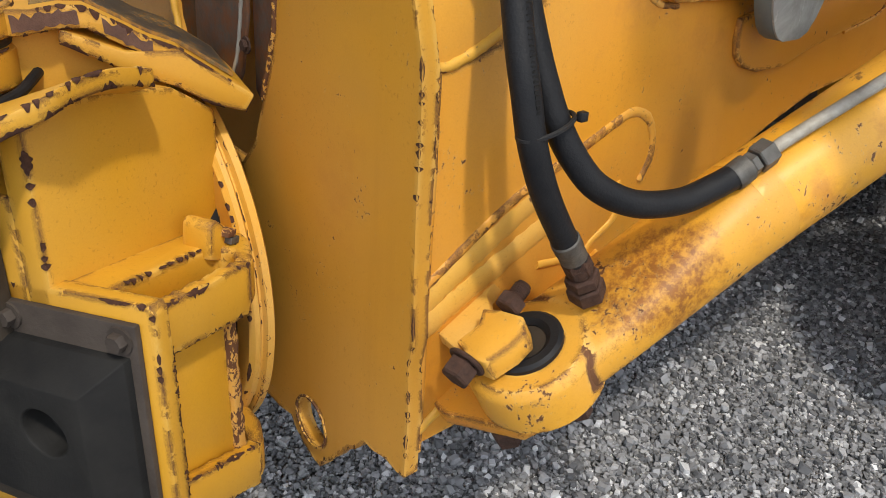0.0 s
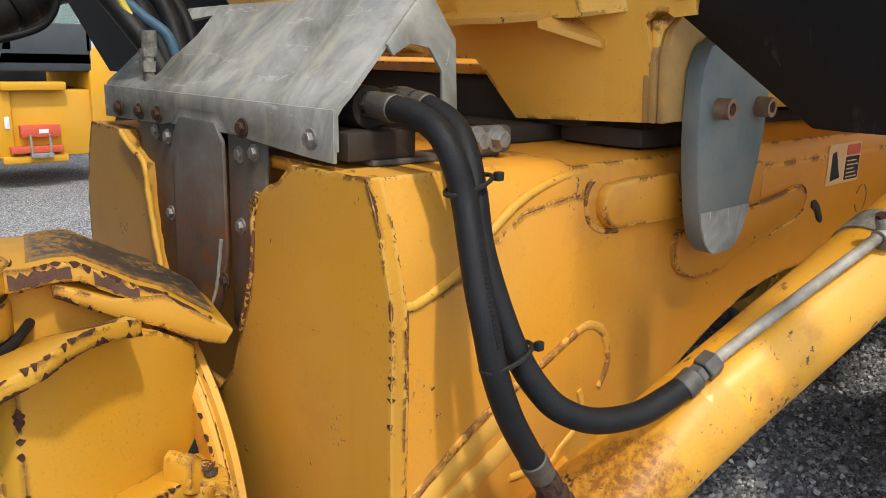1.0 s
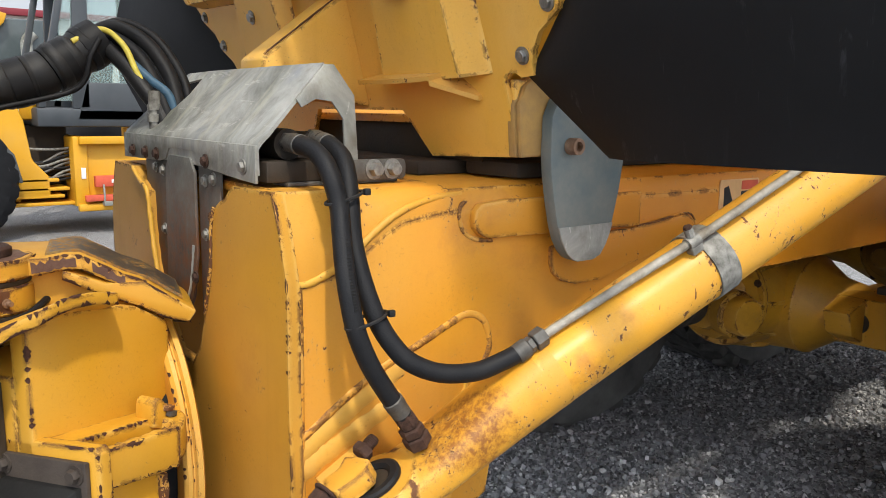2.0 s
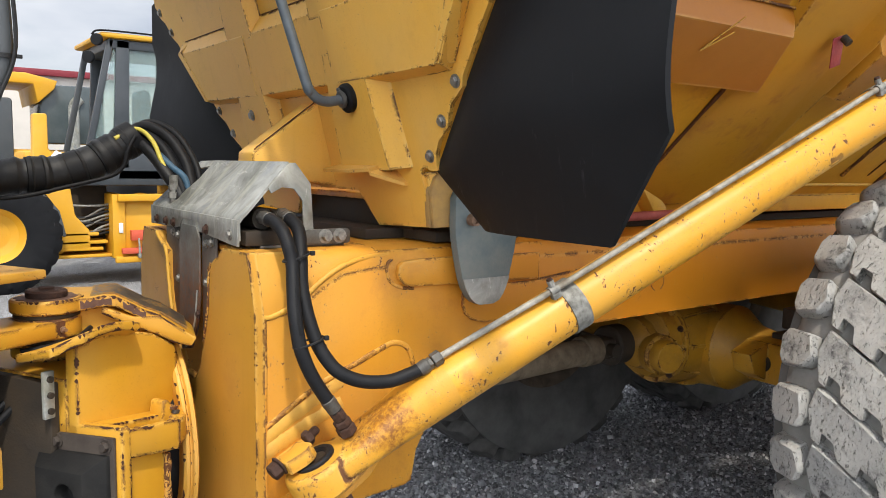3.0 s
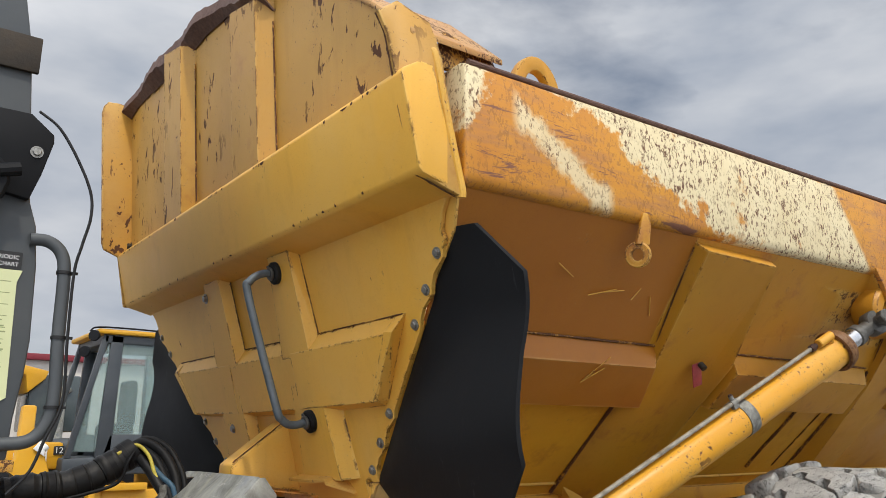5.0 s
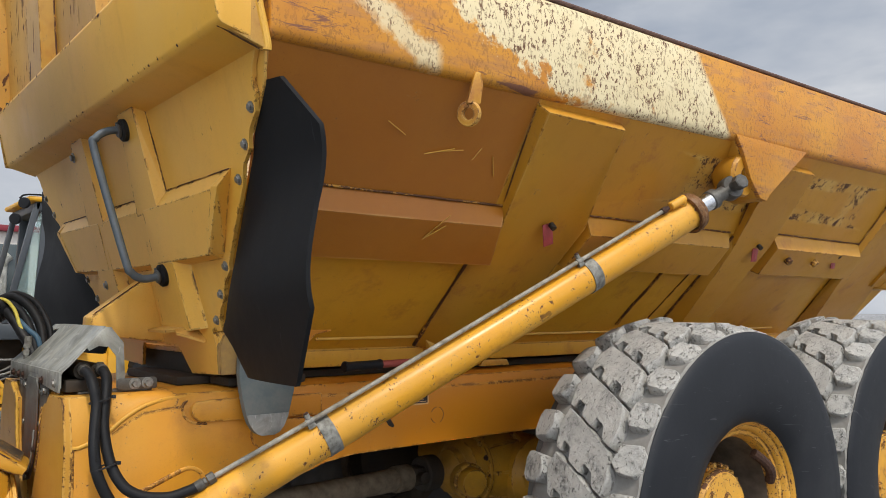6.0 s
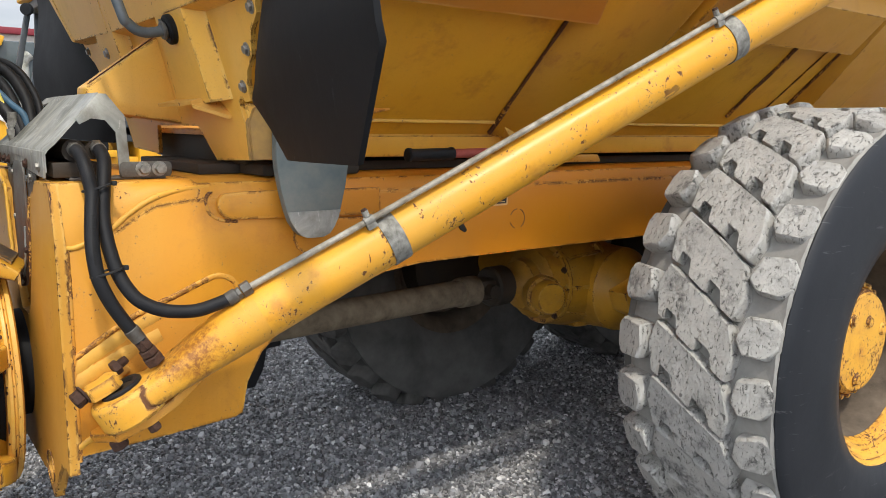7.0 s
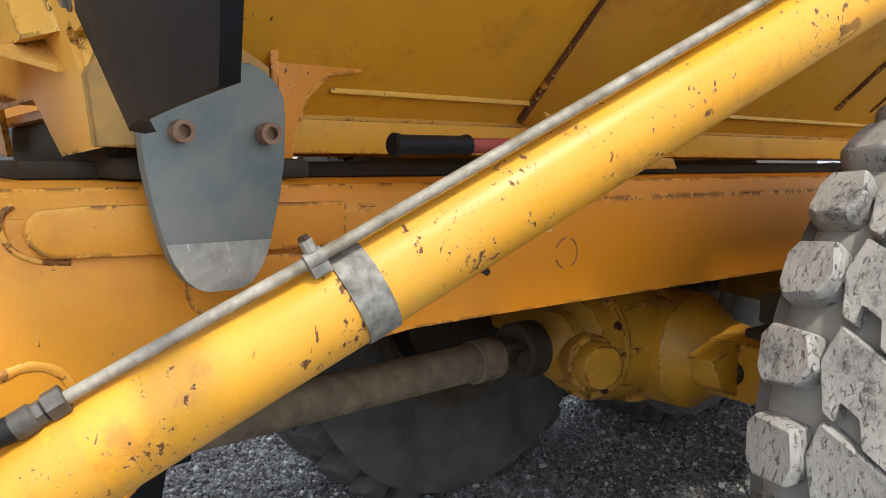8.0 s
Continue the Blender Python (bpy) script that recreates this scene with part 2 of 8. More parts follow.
M_GUARD = paint("scraped_guard_paint", (0.58, 0.315, 0.055), (0.52, 0.27, 0.045), dusty=0.35, dust=(0.46, 0.31, 0.13), chips=0.055, rust_stain=0.45, streaks=0.35, seed=17.0, edge_wear=0.16, gouges=0.095)
M_SHOULDER = paint("scraped_shoulder_paint", (0.5, 0.25, 0.05), (0.42, 0.18, 0.04), dusty=0.4, dust=(0.6, 0.46, 0.26), chips=0.13, rust_stain=0.9, seed=18.0)
M_LOADER = paint("loader_paint", (0.68, 0.35, 0.014), (0.64, 0.32, 0.014), dusty=0.15, chips=0.02, rust_stain=0.1, streaks=0.1, seed=14.0)


def band_paint():
    """The rim of the body: yellow paint with the worn remains of a white band, scraped through to brown."""
    n = Nodes("rim_band_paint")
    v = n.co
    big = n.ramp(n.noise(2.2, 5, 0.6, v), 0.35, 0.7)
    col = n.mix(big, (0.58, 0.26, 0.02), (0.47, 0.175, 0.018))
    sc = n.scaled((2.0, 9.0, 9.0), rot=(0, 38, 0))
    scr = n.ramp(n.noise(2.2, 8, 0.7, sc, 0.4), 0.5, 0.62)
    col = n.mix(n.math("MULTIPLY", scr, 0.55), col, (0.34, 0.15, 0.06))
    sep = n.t.nodes.new("ShaderNodeSeparateXYZ")
    n.t.links.new(v, sep.inputs[0])
    X, Z = sep.outputs["X"], sep.outputs["Z"]
    wob = n.math("MULTIPLY", n.math("SUBTRACT", n.noise(5.0, 8, 0.72, n.scaled((1, 1, 1), rot=(0, 40, 0))), 0.5), 0.9)

    def above(val, edge, soft=0.02):
        m = n.t.nodes.new("ShaderNodeMapRange")
        n.put(m.inputs["Value"], val)
        m.inputs["From Min"].default_value, m.inputs["From Max"].default_value = edge - soft, edge + soft
        return m.outputs["Result"]
    slant = n.math("ADD", X, n.math("MULTIPLY", Z, 0.75))          # edges of the band run on a slant
    slant_w = n.math("ADD", slant, wob)
    slant_l = n.math("ADD", n.math("ADD", X, n.math("MULTIPLY", Z, 2.5)), n.math("MULTIPLY", wob, 1.3))
    one = n.math("MULTIPLY", above(slant_l, 8.2, 0.03), n.math("SUBTRACT", 1.0, above(n.math("ADD", slant, n.math("MULTIPLY", wob, 0.1)), 5.0)))
    slant2 = n.math("SUBTRACT", X, n.math("MULTIPLY", Z, 0.3))
    two = n.math("SUBTRACT", 1.0, above(n.math("ADD", slant2, n.math("MULTIPLY", wob, 0.55)), 0.045))
    s3 = n.math("ABSOLUTE", n.math("ADD", n.math("ADD", n.math("SUBTRACT", Z, 3.225), n.math("MULTIPLY", X, 0.54)), n.math("MULTIPLY", wob, 0.28)))
    three = n.math("MULTIPLY", n.math("SUBTRACT", 1.0, above(s3, 0.05)), n.math("MULTIPLY", above(X, 0.99), n.math("SUBTRACT", 1.0, above(X, 1.40))))
    white = n.math("MAXIMUM", n.math("MAXIMUM", one, two), n.math("MULTIPLY", three, 0.85))
    nick = n.math("MULTIPLY", n.ramp(n.noise(85, 7, 0.68, n.scaled((1.0, 1.0, 0.6)), 0.3), 0.535, 0.57), n.ramp(n.noise(7, 5, 0.65, n.scaled(1.0, loc=(2, 0, 5))), 0.30, 0.52))
    bare = n.ramp(n.noise(3.4, 7, 0.7, n.scaled((1, 1, 1), rot=(0, 38, 0), loc=(3, 0, 0))), 0.60, 0.66)
    white = n.math("MULTIPLY", white, n.math("SUBTRACT", 1.0, bare))
    col = n.mix(white, col, n.mix(n.noise(12, 5), (0.76, 0.66, 0.42), (0.60, 0.48, 0.26)))
    nick = n.math("MULTIPLY", nick, n.math("ADD", n.math("MULTIPLY", white, 0.6), 0.4))
    col = n.mix(nick, col, (0.13, 0.055, 0.02))
    gouge = n.math("MAXIMUM", n.ramp(n.noise(1.5, 7, 0.72, n.scaled((2.6, 3.0, 16.0), rot=(0, -35, 0), loc=(1, 2, 0)), 0.5), 0.60, 0.64), n.ramp(n.noise(1.8, 7, 0.72, n.scaled((2.6, 3.0, 18.0), rot=(0, 30, 0), loc=(4, 2, 0)), 0.5), 0.63, 0.66))
    gouge = n.math("MULTIPLY", gouge, n.math("SUBTRACT", 1.0, n.math("MULTIPLY", white, 0.8)))
    col = n.mix(n.math("MULTIPLY", gouge, 0.85), col, (0.15, 0.058, 0.045))
    h = n.math("SUBTRACT", n.math("MULTIPLY", n.noise(4, 4), 1.0), n.math("MULTIPLY", nick, 0.3))
    n.bump(h, 0.35, 0.006)
    return n.done(col, 0.5)


M_BAND = band_paint()


def galvanised():
    n = Nodes("galvanised_steel")
    a = n.ramp(n.noise(4.5, 7, 0.66, None, 0.8), 0.34, 0.66)
    col = n.mix(a, (0.13, 0.135, 0.115), (0.46, 0.462, 0.43))
    st = n.ramp(n.noise(1.0, 5, 0.6, n.scaled((5, 26, 5))), 0.5, 0.72)
    col = n.mix(n.math("MULTIPLY", st, 0.6), col, (0.45, 0.43, 0.33))
    bl = n.ramp(n.noise(6.0, 3, 0.5, n.scaled(1.0, loc=(4, 2, 1))), 0.62, 0.72)
    col = n.mix(n.math("MULTIPLY", bl, 0.55), col, (0.12, 0.15, 0.21))
    scr = n.ramp(n.noise(1.0, 7, 0.7, n.scaled((60, 7, 20), rot=(0, 0, 24)), 0.6), 0.60, 0.66)
    col = n.mix(n.math("MULTIPLY", scr, 0.5), col, (0.62, 0.60, 0.54))
    dirt = n.ramp(n.noise(11, 7, 0.7), 0.52, 0.70)
    col = n.mix(n.math("MULTIPLY", dirt, 0.5), col, (0.13, 0.11, 0.08))
    n.bump(n.noise(60, 4), 0.15, 0.003)
    return n.done(col, n.ramp(a, 0, 1, (0.62, 0.62, 0.62), (0.45, 0.45, 0.45)), 0.22)


def rusted_steel():
    n = Nodes("rust_stained_steel", 0.6, 0.15)
    a = n.ramp(n.noise(7, 6, 0.65), 0.35, 0.7)
    col = n.mix(a, (0.055, 0.054, 0.048), (0.15, 0.147, 0.132))
    sep = n.t.nodes.new("ShaderNodeSeparateXYZ")
    n.t.links.new(n.co, sep.inputs[0])
    m = n.t.nodes.new("ShaderNodeMapRange")
    n.t.links.new(n.math("ADD", sep.outputs["Z"], n.math("MULTIPLY", n.noise(14, 6, 0.7), 0.18)), m.inputs["Value"])
    m.inputs["From Min"].default_value, m.inputs["From Max"].default_value = 1.50, 1.33
    stain = n.math("MULTIPLY", m.outputs["Result"], n.ramp(n.noise(38, 6, 0.7), 0.3, 0.62))
    col = n.mix(stain, col, (0.17, 0.068, 0.028))
    n.bump(n.noise(80, 5), 0.3, 0.003)
    return n.done(col, 0.62)


def plain(name, color, rough=0.5, metal=0.0, vary=0.25, scale=8.0, bump=0.15, other=None, spec=0.38):
    n = Nodes(name, rough, metal)
    n.b.inputs["Specular IOR Level"].default_value = spec
    f = n.ramp(n.noise(scale, 6, 0.62), 0.3, 0.72)
    dark = other or tuple(c * (1 - vary) for c in color)
    col = n.mix(f, color, dark)
    if bump:
        n.bump(n.noise(scale * 9, 4), bump, 0.003)
    return n.done(col, n.math("ADD", n.math("MULTIPLY", f, 0.12), rough))


M_CHIP = plain("chipped_brown_steel", (0.085, 0.038, 0.022), 0.75, 0.0, 0.5, 120, 0.4, (0.040, 0.018, 0.012), 0.2)
M_BARE = plain("bare_brown_steel", (0.15, 0.082, 0.058), 0.62, 0.15, 0.5, 45, 0.4, (0.085, 0.045, 0.034))
# rim's inside: grime, and the shade of its depth put into the colour
M_GRIMESHADE = plain("grimy_shaded_rim_steel", (0.135, 0.105, 0.075), 0.8, 0.0, 0.4, 12, 0.5, (0.055, 0.042, 0.03))
M_TREADBED = plain("dusty_groove_rubber", (0.30, 0.29, 0.265), 0.9, 0.0, 0.4, 9, 0.6, (0.19, 0.183, 0.168))
M_DARKTREAD = plain("shaded_dirty_tread", (0.10, 0.096, 0.088), 0.88, 0.0, 0.4, 14, 0.6, (0.045, 0.043, 0.04))
M_DARKGLASS = plain("dark_cab_glass", (0.045, 0.060, 0.064), 0.12, 0.0, 0.3, 2, 0.0, (0.09, 0.105, 0.105))
M_GRIP = paint("worn_anti_slip_coat", (0.05, 0.038, 0.03), (0.035, 0.03, 0.027), dusty=0.3, dust=(0.12, 0.085, 0.05), chips=0.12, rust_stain=0.3, seed=21.0, edge_wear=0.10, chip_color=(0.5, 0.26, 0.03))
M_GALV = galvanised()
M_RUSTPLATE = rusted_steel()
M_HOSE = plain("hose_rubber", (0.009, 0.0095, 0.011), 0.48, 0, 0.4, 30, 0.25, (0.015, 0.015, 0.016), 0.18)


def rubber_sheet():
    n = Nodes("black_rubber_sheet", 0.62)
    n.b.inputs["Specular IOR Level"].default_value = 0.13
    a = n.ramp(n.noise(3.0, 6, 0.62), 0.3, 0.72)
    col = n.mix(a, (0.0075, 0.0080, 0.0092), (0.014, 0.0143, 0.0155))
    scuff = n.math("MULTIPLY", n.ramp(n.noise(1.0, 7, 0.72, n.scaled((26.0, 34.0, 5.0), rot=(8, 0, 0)), 0.5), 0.60, 0.68), n.ramp(n.noise(2.4, 4, 0.6, n.scaled(1.0, loc=(2, 7, 1))), 0.50, 0.66))
    col = n.mix(n.math("MULTIPLY", scuff, 0.55), col, (0.085, 0.088, 0.095))
    n.bump(n.noise(3.0, 6, 0.62), 0.2, 0.01)
    return n.done(col, n.ramp(a, 0, 1, (0.55, 0.55, 0.55), (0.72, 0.72, 0.72)))


M_RUBBER = rubber_sheet()

M_DUSTWALL = plain("dusty_wall_rubber", (0.15, 0.146, 0.135), 0.85, 0, 0.4, 3.2, 0.5, (0.045, 0.044, 0.042))
M_TANBOLT = plain("brown_zinc_bolt", (0.30, 0.19, 0.12), 0.6, 0.3, 0.5, 50, 0.3, (0.17, 0.10, 0.065))
M_LAMINATE = plain("layered_wear_strip", (0.44, 0.25, 0.06), 0.7, 0, 0.4, 16, 0.3, (0.26, 0.16, 0.065))
M_GREYPLATE = plain("grey_green_plate", (0.078, 0.112, 0.120), 0.5, 0.1, 0.3, 9.0, 0.25, (0.18, 0.185, 0.16))
M_ZINC = plain("zinc_bolt", (0.36, 0.35, 0.32), 0.42, 0.7, 0.5, 60, 0.2)
M_RUSTBOLT = plain("rusty_bolt", (0.085, 0.042, 0.028), 0.7, 0.25, 0.5, 90, 0.7, (0.035, 0.019, 0.013))
M_PIPE = plain("steel_pipe", (0.40, 0.375, 0.32), 0.55, 0.2, 0.5, 26, 0.4, (0.15, 0.125, 0.09))
M_FITTING = plain("dull_fitting", (0.125, 0.12, 0.108), 0.45, 0.35, 0.5, 40, 0.25, (0.065, 0.058, 0.05))
M_BAND_STEEL = plain("mottled_clamp_steel", (0.31, 0.305, 0.275), 0.55, 0.2, 0.5, 42, 0.35, (0.085, 0.08, 0.068))
M_CHROME = plain("chrome_rod", (0.6, 0.6, 0.6), 0.2, 1.0, 0.2, 20, 0.0)
# grimy black steel; the gap fills use it as painted shade
M_DARK = plain("grimy_steel_and_gap_shade", (0.022, 0.018, 0.014), 0.65, 0.1, 0.4, 12, 0.4, (0.048, 0.034, 0.021))
M_SHAFT = plain("dusty_shaft", (0.20, 0.155, 0.10), 0.75, 0.0, 0.4, 16, 0.6, (0.075, 0.055, 0.034))
M_GREYPAINT = plain("handle_grey_paint", (0.105, 0.125, 0.14), 0.38, 0.1, 0.3, 20, 0.15)
M_PAD = plain("black_stop_block", (0.007, 0.0072, 0.0080), 0.6, 0, 0.3, 7, 0.55, (0.024, 0.023, 0.021), 0.14)
M_BACKING = plain("rusty_dark_plate", (0.034, 0.025, 0.02), 0.65, 0.1, 0.3, 12, 0.5, (0.075, 0.06, 0.048))
M_CABDARK = plain("black_cab_posts", (0.040, 0.047, 0.053), 0.4, 0, 0.25, 4, 0.1, (0.058, 0.064, 0.070))
M_CAB = plain("dark_grey_cab_paint", (0.055, 0.062, 0.068), 0.45, 0, 0.25, 4, 0.12, (0.075, 0.08, 0.082))
M_TAPE = plain("black_tape_wrap", (0.010, 0.010, 0.011), 0.42, 0, 0.3, 40, 0.35, (0.02, 0.02, 0.02), 0.3)
M_YCABLE = plain("yellow_stripe_cable", (0.6, 0.5, 0.08), 0.5, 0, 0.3, 60, 0.0)
M_BLUE = plain("blue_sleeve", (0.05, 0.11, 0.17), 0.5, 0, 0.3, 30, 0.1)
M_RED = plain("red_tube", (0.36, 0.075, 0.055), 0.6, 0, 0.35, 14, 0.2)
M_REDTAG = plain("red_reflector", (0.36, 0.05, 0.05), 0.4, 0, 0.5, 40, 0.2, (0.2, 0.035, 0.04))
M_WHITE = plain("white_paint", (0.72, 0.72, 0.7), 0.5, 0, 0.12, 2, 0.1)
M_BLACKPR = plain("black_print", (0.02, 0.02, 0.02), 0.5, 0, 0.2, 30, 0.0)
M_CHART = plain("yellowed_chart_paper", (0.62, 0.64, 0.36), 0.55, 0, 0.08, 6, 0.0)
M_LINE = plain("chart_print", (0.3, 0.33, 0.16), 0.6, 0, 0.1, 10, 0.0)
M_SILVER = plain("silver_print", (0.75, 0.75, 0.73), 0.5, 0, 0.1, 10, 0.0)
M_ORANGESTK = plain("pale_orange_sticker", (0.72, 0.42, 0.18), 0.5, 0, 0.2, 14, 0.0)
M_SIGNRED = plain("red_sign", (0.6, 0.1, 0.05), 0.5, 0, 0.2, 14, 0.0)
M_REDTRIM = plain("red_roof_trim", (0.2, 0.02, 0.03), 0.5, 0, 0.2, 2, 0.1)
M_WALL = plain("cream_building_wall", (0.52, 0.48, 0.43), 0.7, 0, 0.1, 1.5, 0.1)


def tyre_mats():
    n = Nodes("dusty_tread_rubber", 0.85)
    a = n.ramp(n.noise(9, 7, 0.65), 0.3, 0.7)
    col = n.mix(a, (0.37, 0.36, 0.335), (0.52, 0.505, 0.465))
    cut = n.ramp(n.noise(46, 7, 0.72, n.scaled((1.0, 2.0, 1.0)), 0.8), 0.57, 0.61)
    col = n.mix(n.math("MULTIPLY", cut, 0.65), col, (0.06, 0.06, 0.058))
    smudge = n.math("MULTIPLY", n.ramp(n.noise(8, 6, 0.65, n.scaled(1.0, loc=(3, 1, 2))), 0.53, 0.64), n.ramp(n.noise(60, 5, 0.7), 0.35, 0.6))
    col = n.mix(n.math("MULTIPLY", smudge, 0.75), col, (0.075, 0.075, 0.075))
    h = n.math("SUBTRACT", n.noise(40, 8, 0.75), n.math("MULTIPLY", cut, 0.8))
    h = n.math("ADD", h, n.math("MULTIPLY", n.noise(9, 4, 0.6), 1.2))
    n.bump(h, 1.0, 0.016)
    tread = n.done(col, 0.88)
    n = Nodes("black_sidewall_rubber", 0.5)
    n.b.inputs["Specular IOR Level"].default_value = 0.25
    a = n.ramp(n.noise(3.5, 6, 0.65), 0.35, 0.72)
    col = n.mix(a, (0.010, 0.0115, 0.0145), (0.019, 0.0205, 0.0245))
    v = n.ramp(n.noise(9, 4, 0.6, n.scaled((1, 1, 9), rot=(0, 52, 0)), 0.8), 0.66, 0.70)
    col = n.mix(n.math("MULTIPLY", v, 0.45), col, (0.10, 0.10, 0.105))
    dusty = n.ramp(n.noise(2.2, 6, 0.65), 0.55, 0.8)
    col = n.mix(n.math("MULTIPLY", dusty, 0.25), col, (0.06, 0.06, 0.06))
    n.bump(n.noise(24, 5), 0.14, 0.004)
    side = n.done(col, n.ramp(a, 0, 1, (0.46, 0.46, 0.46), (0.62, 0.62, 0.62)))
    return tread, side


M_TREAD, M_SIDEWALL = tyre_mats()


def gravel_mats():
    n = Nodes("gravel_bed", 0.9)
    cell = n.voronoi(78.0, out="Color")
    g = n.t.nodes.new("ShaderNodeRGBToBW")
    n.t.links.new(cell, g.inputs[0])
    col = n.ramp(g.outputs[0], 0.15, 0.85, (0.060, 0.062, 0.066), (0.54, 0.54, 0.545))
    gap = n.ramp(n.voronoi(78.0, feature="DISTANCE_TO_EDGE"), 0.0, 0.12)
    col = n.mix(gap, (0.010, 0.010, 0.010), col)
    big = n.ramp(n.noise(0.7, 5, 0.6), 0.35, 0.7)
    col = n.mix(n.math("MULTIPLY", big, 0.35), col, (0.27, 0.268, 0.262))
    n.bump(n.math("MULTIPLY", n.math("SUBTRACT", 1.0, n.voronoi(78.0)), 1.0), 1.0, 0.012)
    bed = n.done(col, 0.9)
    n = Nodes("gravel_stone", 0.85)
    gi = n.t.nodes.new("ShaderNodeNewGeometry").outputs["Random Per Island"]
    r = n.t.nodes.new("ShaderNodeValToRGB")
    r.color_ramp.elements[0].position, r.color_ramp.elements[1].position = 0.0, 1.0
    r.color_ramp.elements[0].color, r.color_ramp.elements[1].color = (0.085, 0.087, 0.092, 1), (0.78, 0.78, 0.78, 1)
    e = r.color_ramp.elements.new(0.86)
    e.color = (0.37, 0.373, 0.382, 1)
    n.t.links.new(gi, r.inputs["Fac"])
    col = n.mix(n.math("MULTIPLY", n.noise(90, 3), 0.35), r.outputs["Color"], (0.1, 0.1, 0.1))
    n.bump(n.noise(160, 3), 0.4, 0.002)
    return bed, n.done(col, 0.85)


M_GRAVEL, M_STONE = gravel_mats()


def glass_mat():
    n = Nodes("tinted_cab_glass", 0.03)
    n.b.inputs["Transmission Weight"].default_value = 0.82
    n.b.inputs["IOR"].default_value = 1.25
    n.put(n.b.inputs["Base Color"], (0.50, 0.62, 0.61))
    return n.mat


M_GLASS = glass_mat()

# ---------------------------------------------------------------- mesh helpers


def part(name, bm, mat, parent=None, label="", smooth=35.0):
    me = bpy.data.meshes.new(name)
    bmesh.ops.recalc_face_normals(bm, faces=bm.faces)
    bm.to_mesh(me)
    bm.free()
    me.materials.append(mat)
    me.polygons.foreach_set("use_smooth", [True] * len(me.polygons))
    me.set_sharp_from_angle(angle=radians(smooth))
    ob = new(name, me)
    if parent is not None:
        ob.parent = parent
    if label:
        ob["label"] = label
    return ob


def thing(name, label, category, at=(0, 0, 0), group=""):
    ob = new(name)
    ob.location = at
    return tagged(ob, label, category, group)


def bm_new():
    return bmesh.new()


def soften(bm, width, segs=2, angle=30.0):
    edges = [e for e in bm.edges if len(e.link_faces) == 2 and e.calc_face_angle(0) > radians(angle)]
    if edges and width > 0:
        bmesh.ops.bevel(bm, geom=edges, offset=width, segments=segs, profile=0.5, affect="EDGES", clamp_overlap=True)


def merge(bm, other):
    me = bpy.data.meshes.new("tmp")
    other.to_mesh(me)
    other.free()
    bm.from_mesh(me)
    bpy.data.meshes.remove(me)


def prism(bm, pts, o, u, v, thick, bev=0.0, segs=2):
    """A plate: the outline pts in the plane (o; u, v), thick along u x v."""
    o, u, v = Vector(o), Vector(u), Vector(v)
    n = u.cross(v).normalized() * thick
    t = bmesh.new()
    lo = [t.verts.new(o + u * a + v * b) for a, b in pts]
    hi = [t.verts.new(o + u * a + v * b + n) for a, b in pts]
    t.faces.new(lo[::-1])
    t.faces.new(hi)
    k = len(pts)
    for i in range(k):
        t.faces.new((lo[i], lo[(i + 1) % k], hi[(i + 1) % k], hi[i]))
    bmesh.ops.recalc_face_normals(t, faces=t.faces)
    if bev:
        soften(t, bev, segs)
    merge(bm, t)


def xz(bm, pts, y, thick, bev=0.0, segs=2):
    """A plate in a plane of constant y, from y to y + thick."""
    prism(bm, pts, (0, y + thick, 0), (1, 0, 0), (0, 0, 1), thick, bev, segs)


def yz(bm, pts, x, thick, bev=0.0, segs=2):
    prism(bm, pts, (x, 0, 0), (0, 1, 0), (0, 0, 1), thick, bev, segs)


def xy(bm, pts, z, thick, bev=0.0, segs=2):
    prism(bm, pts, (0, 0, z), (1, 0, 0), (0, 1, 0), thick, bev, segs)


def box(bm, x0, x1, y0, y1, z0, z1, bev=0.006, segs=2):
    xy(bm, [(x0, y0), (x1, y0), (x1, y1), (x0, y1)], z0, z1 - z0, bev, segs)


def box_on(bm, c, u, v, a, b, h):
    """A small block round c with half sizes a along u and b along v and height h."""
    n = Vector(u).cross(Vector(v)).normalized()
    prism(bm, [(-a, -b), (a, -b), (a, b), (-a, b)], Vector(c) - n * (h / 2), tuple(u), tuple(v), h, 0.002)


def frame_of(d):
    d = Vector(d).normalized()
    a = Vector((0, 0, 1)) if abs(d.z) < 0.9 else Vector((1, 0, 0))
    u = d.cross(a).normalized()
    return d, u, d.cross(u).normalized()


def lathe(bm, prof, o, axis, n=32, close=False):
    """A turned form: prof holds (radius, way along the axis)."""
    o = Vector(o)
    d, u, v = frame_of(axis)
    rings = []
    for r, a in prof:
        if r < 1e-5:
            rings.append([bm.verts.new(o + d * a)])
        else:
            rings.append([bm.verts.new(o + d * a + (u * math.cos(2 * math.pi * i / n) + v * math.sin(2 * math.pi * i / n)) * r) for i in range(n)])
    pairs = list(zip(rings, rings[1:]))
    if close:
        pairs.append((rings[-1], rings[0]))
    for p, q in pairs:
        for i in range(n):
            j = (i + 1) % n
            if len(p) == 1 and len(q) == 1:
                continue
            if len(p) == 1:
                bm.faces.new((p[0], q[i], q[j]))
            elif len(q) == 1:
                bm.faces.new((p[i], q[0], p[j]))
            else:
                bm.faces.new((p[i], p[j], q[j], q[i]))


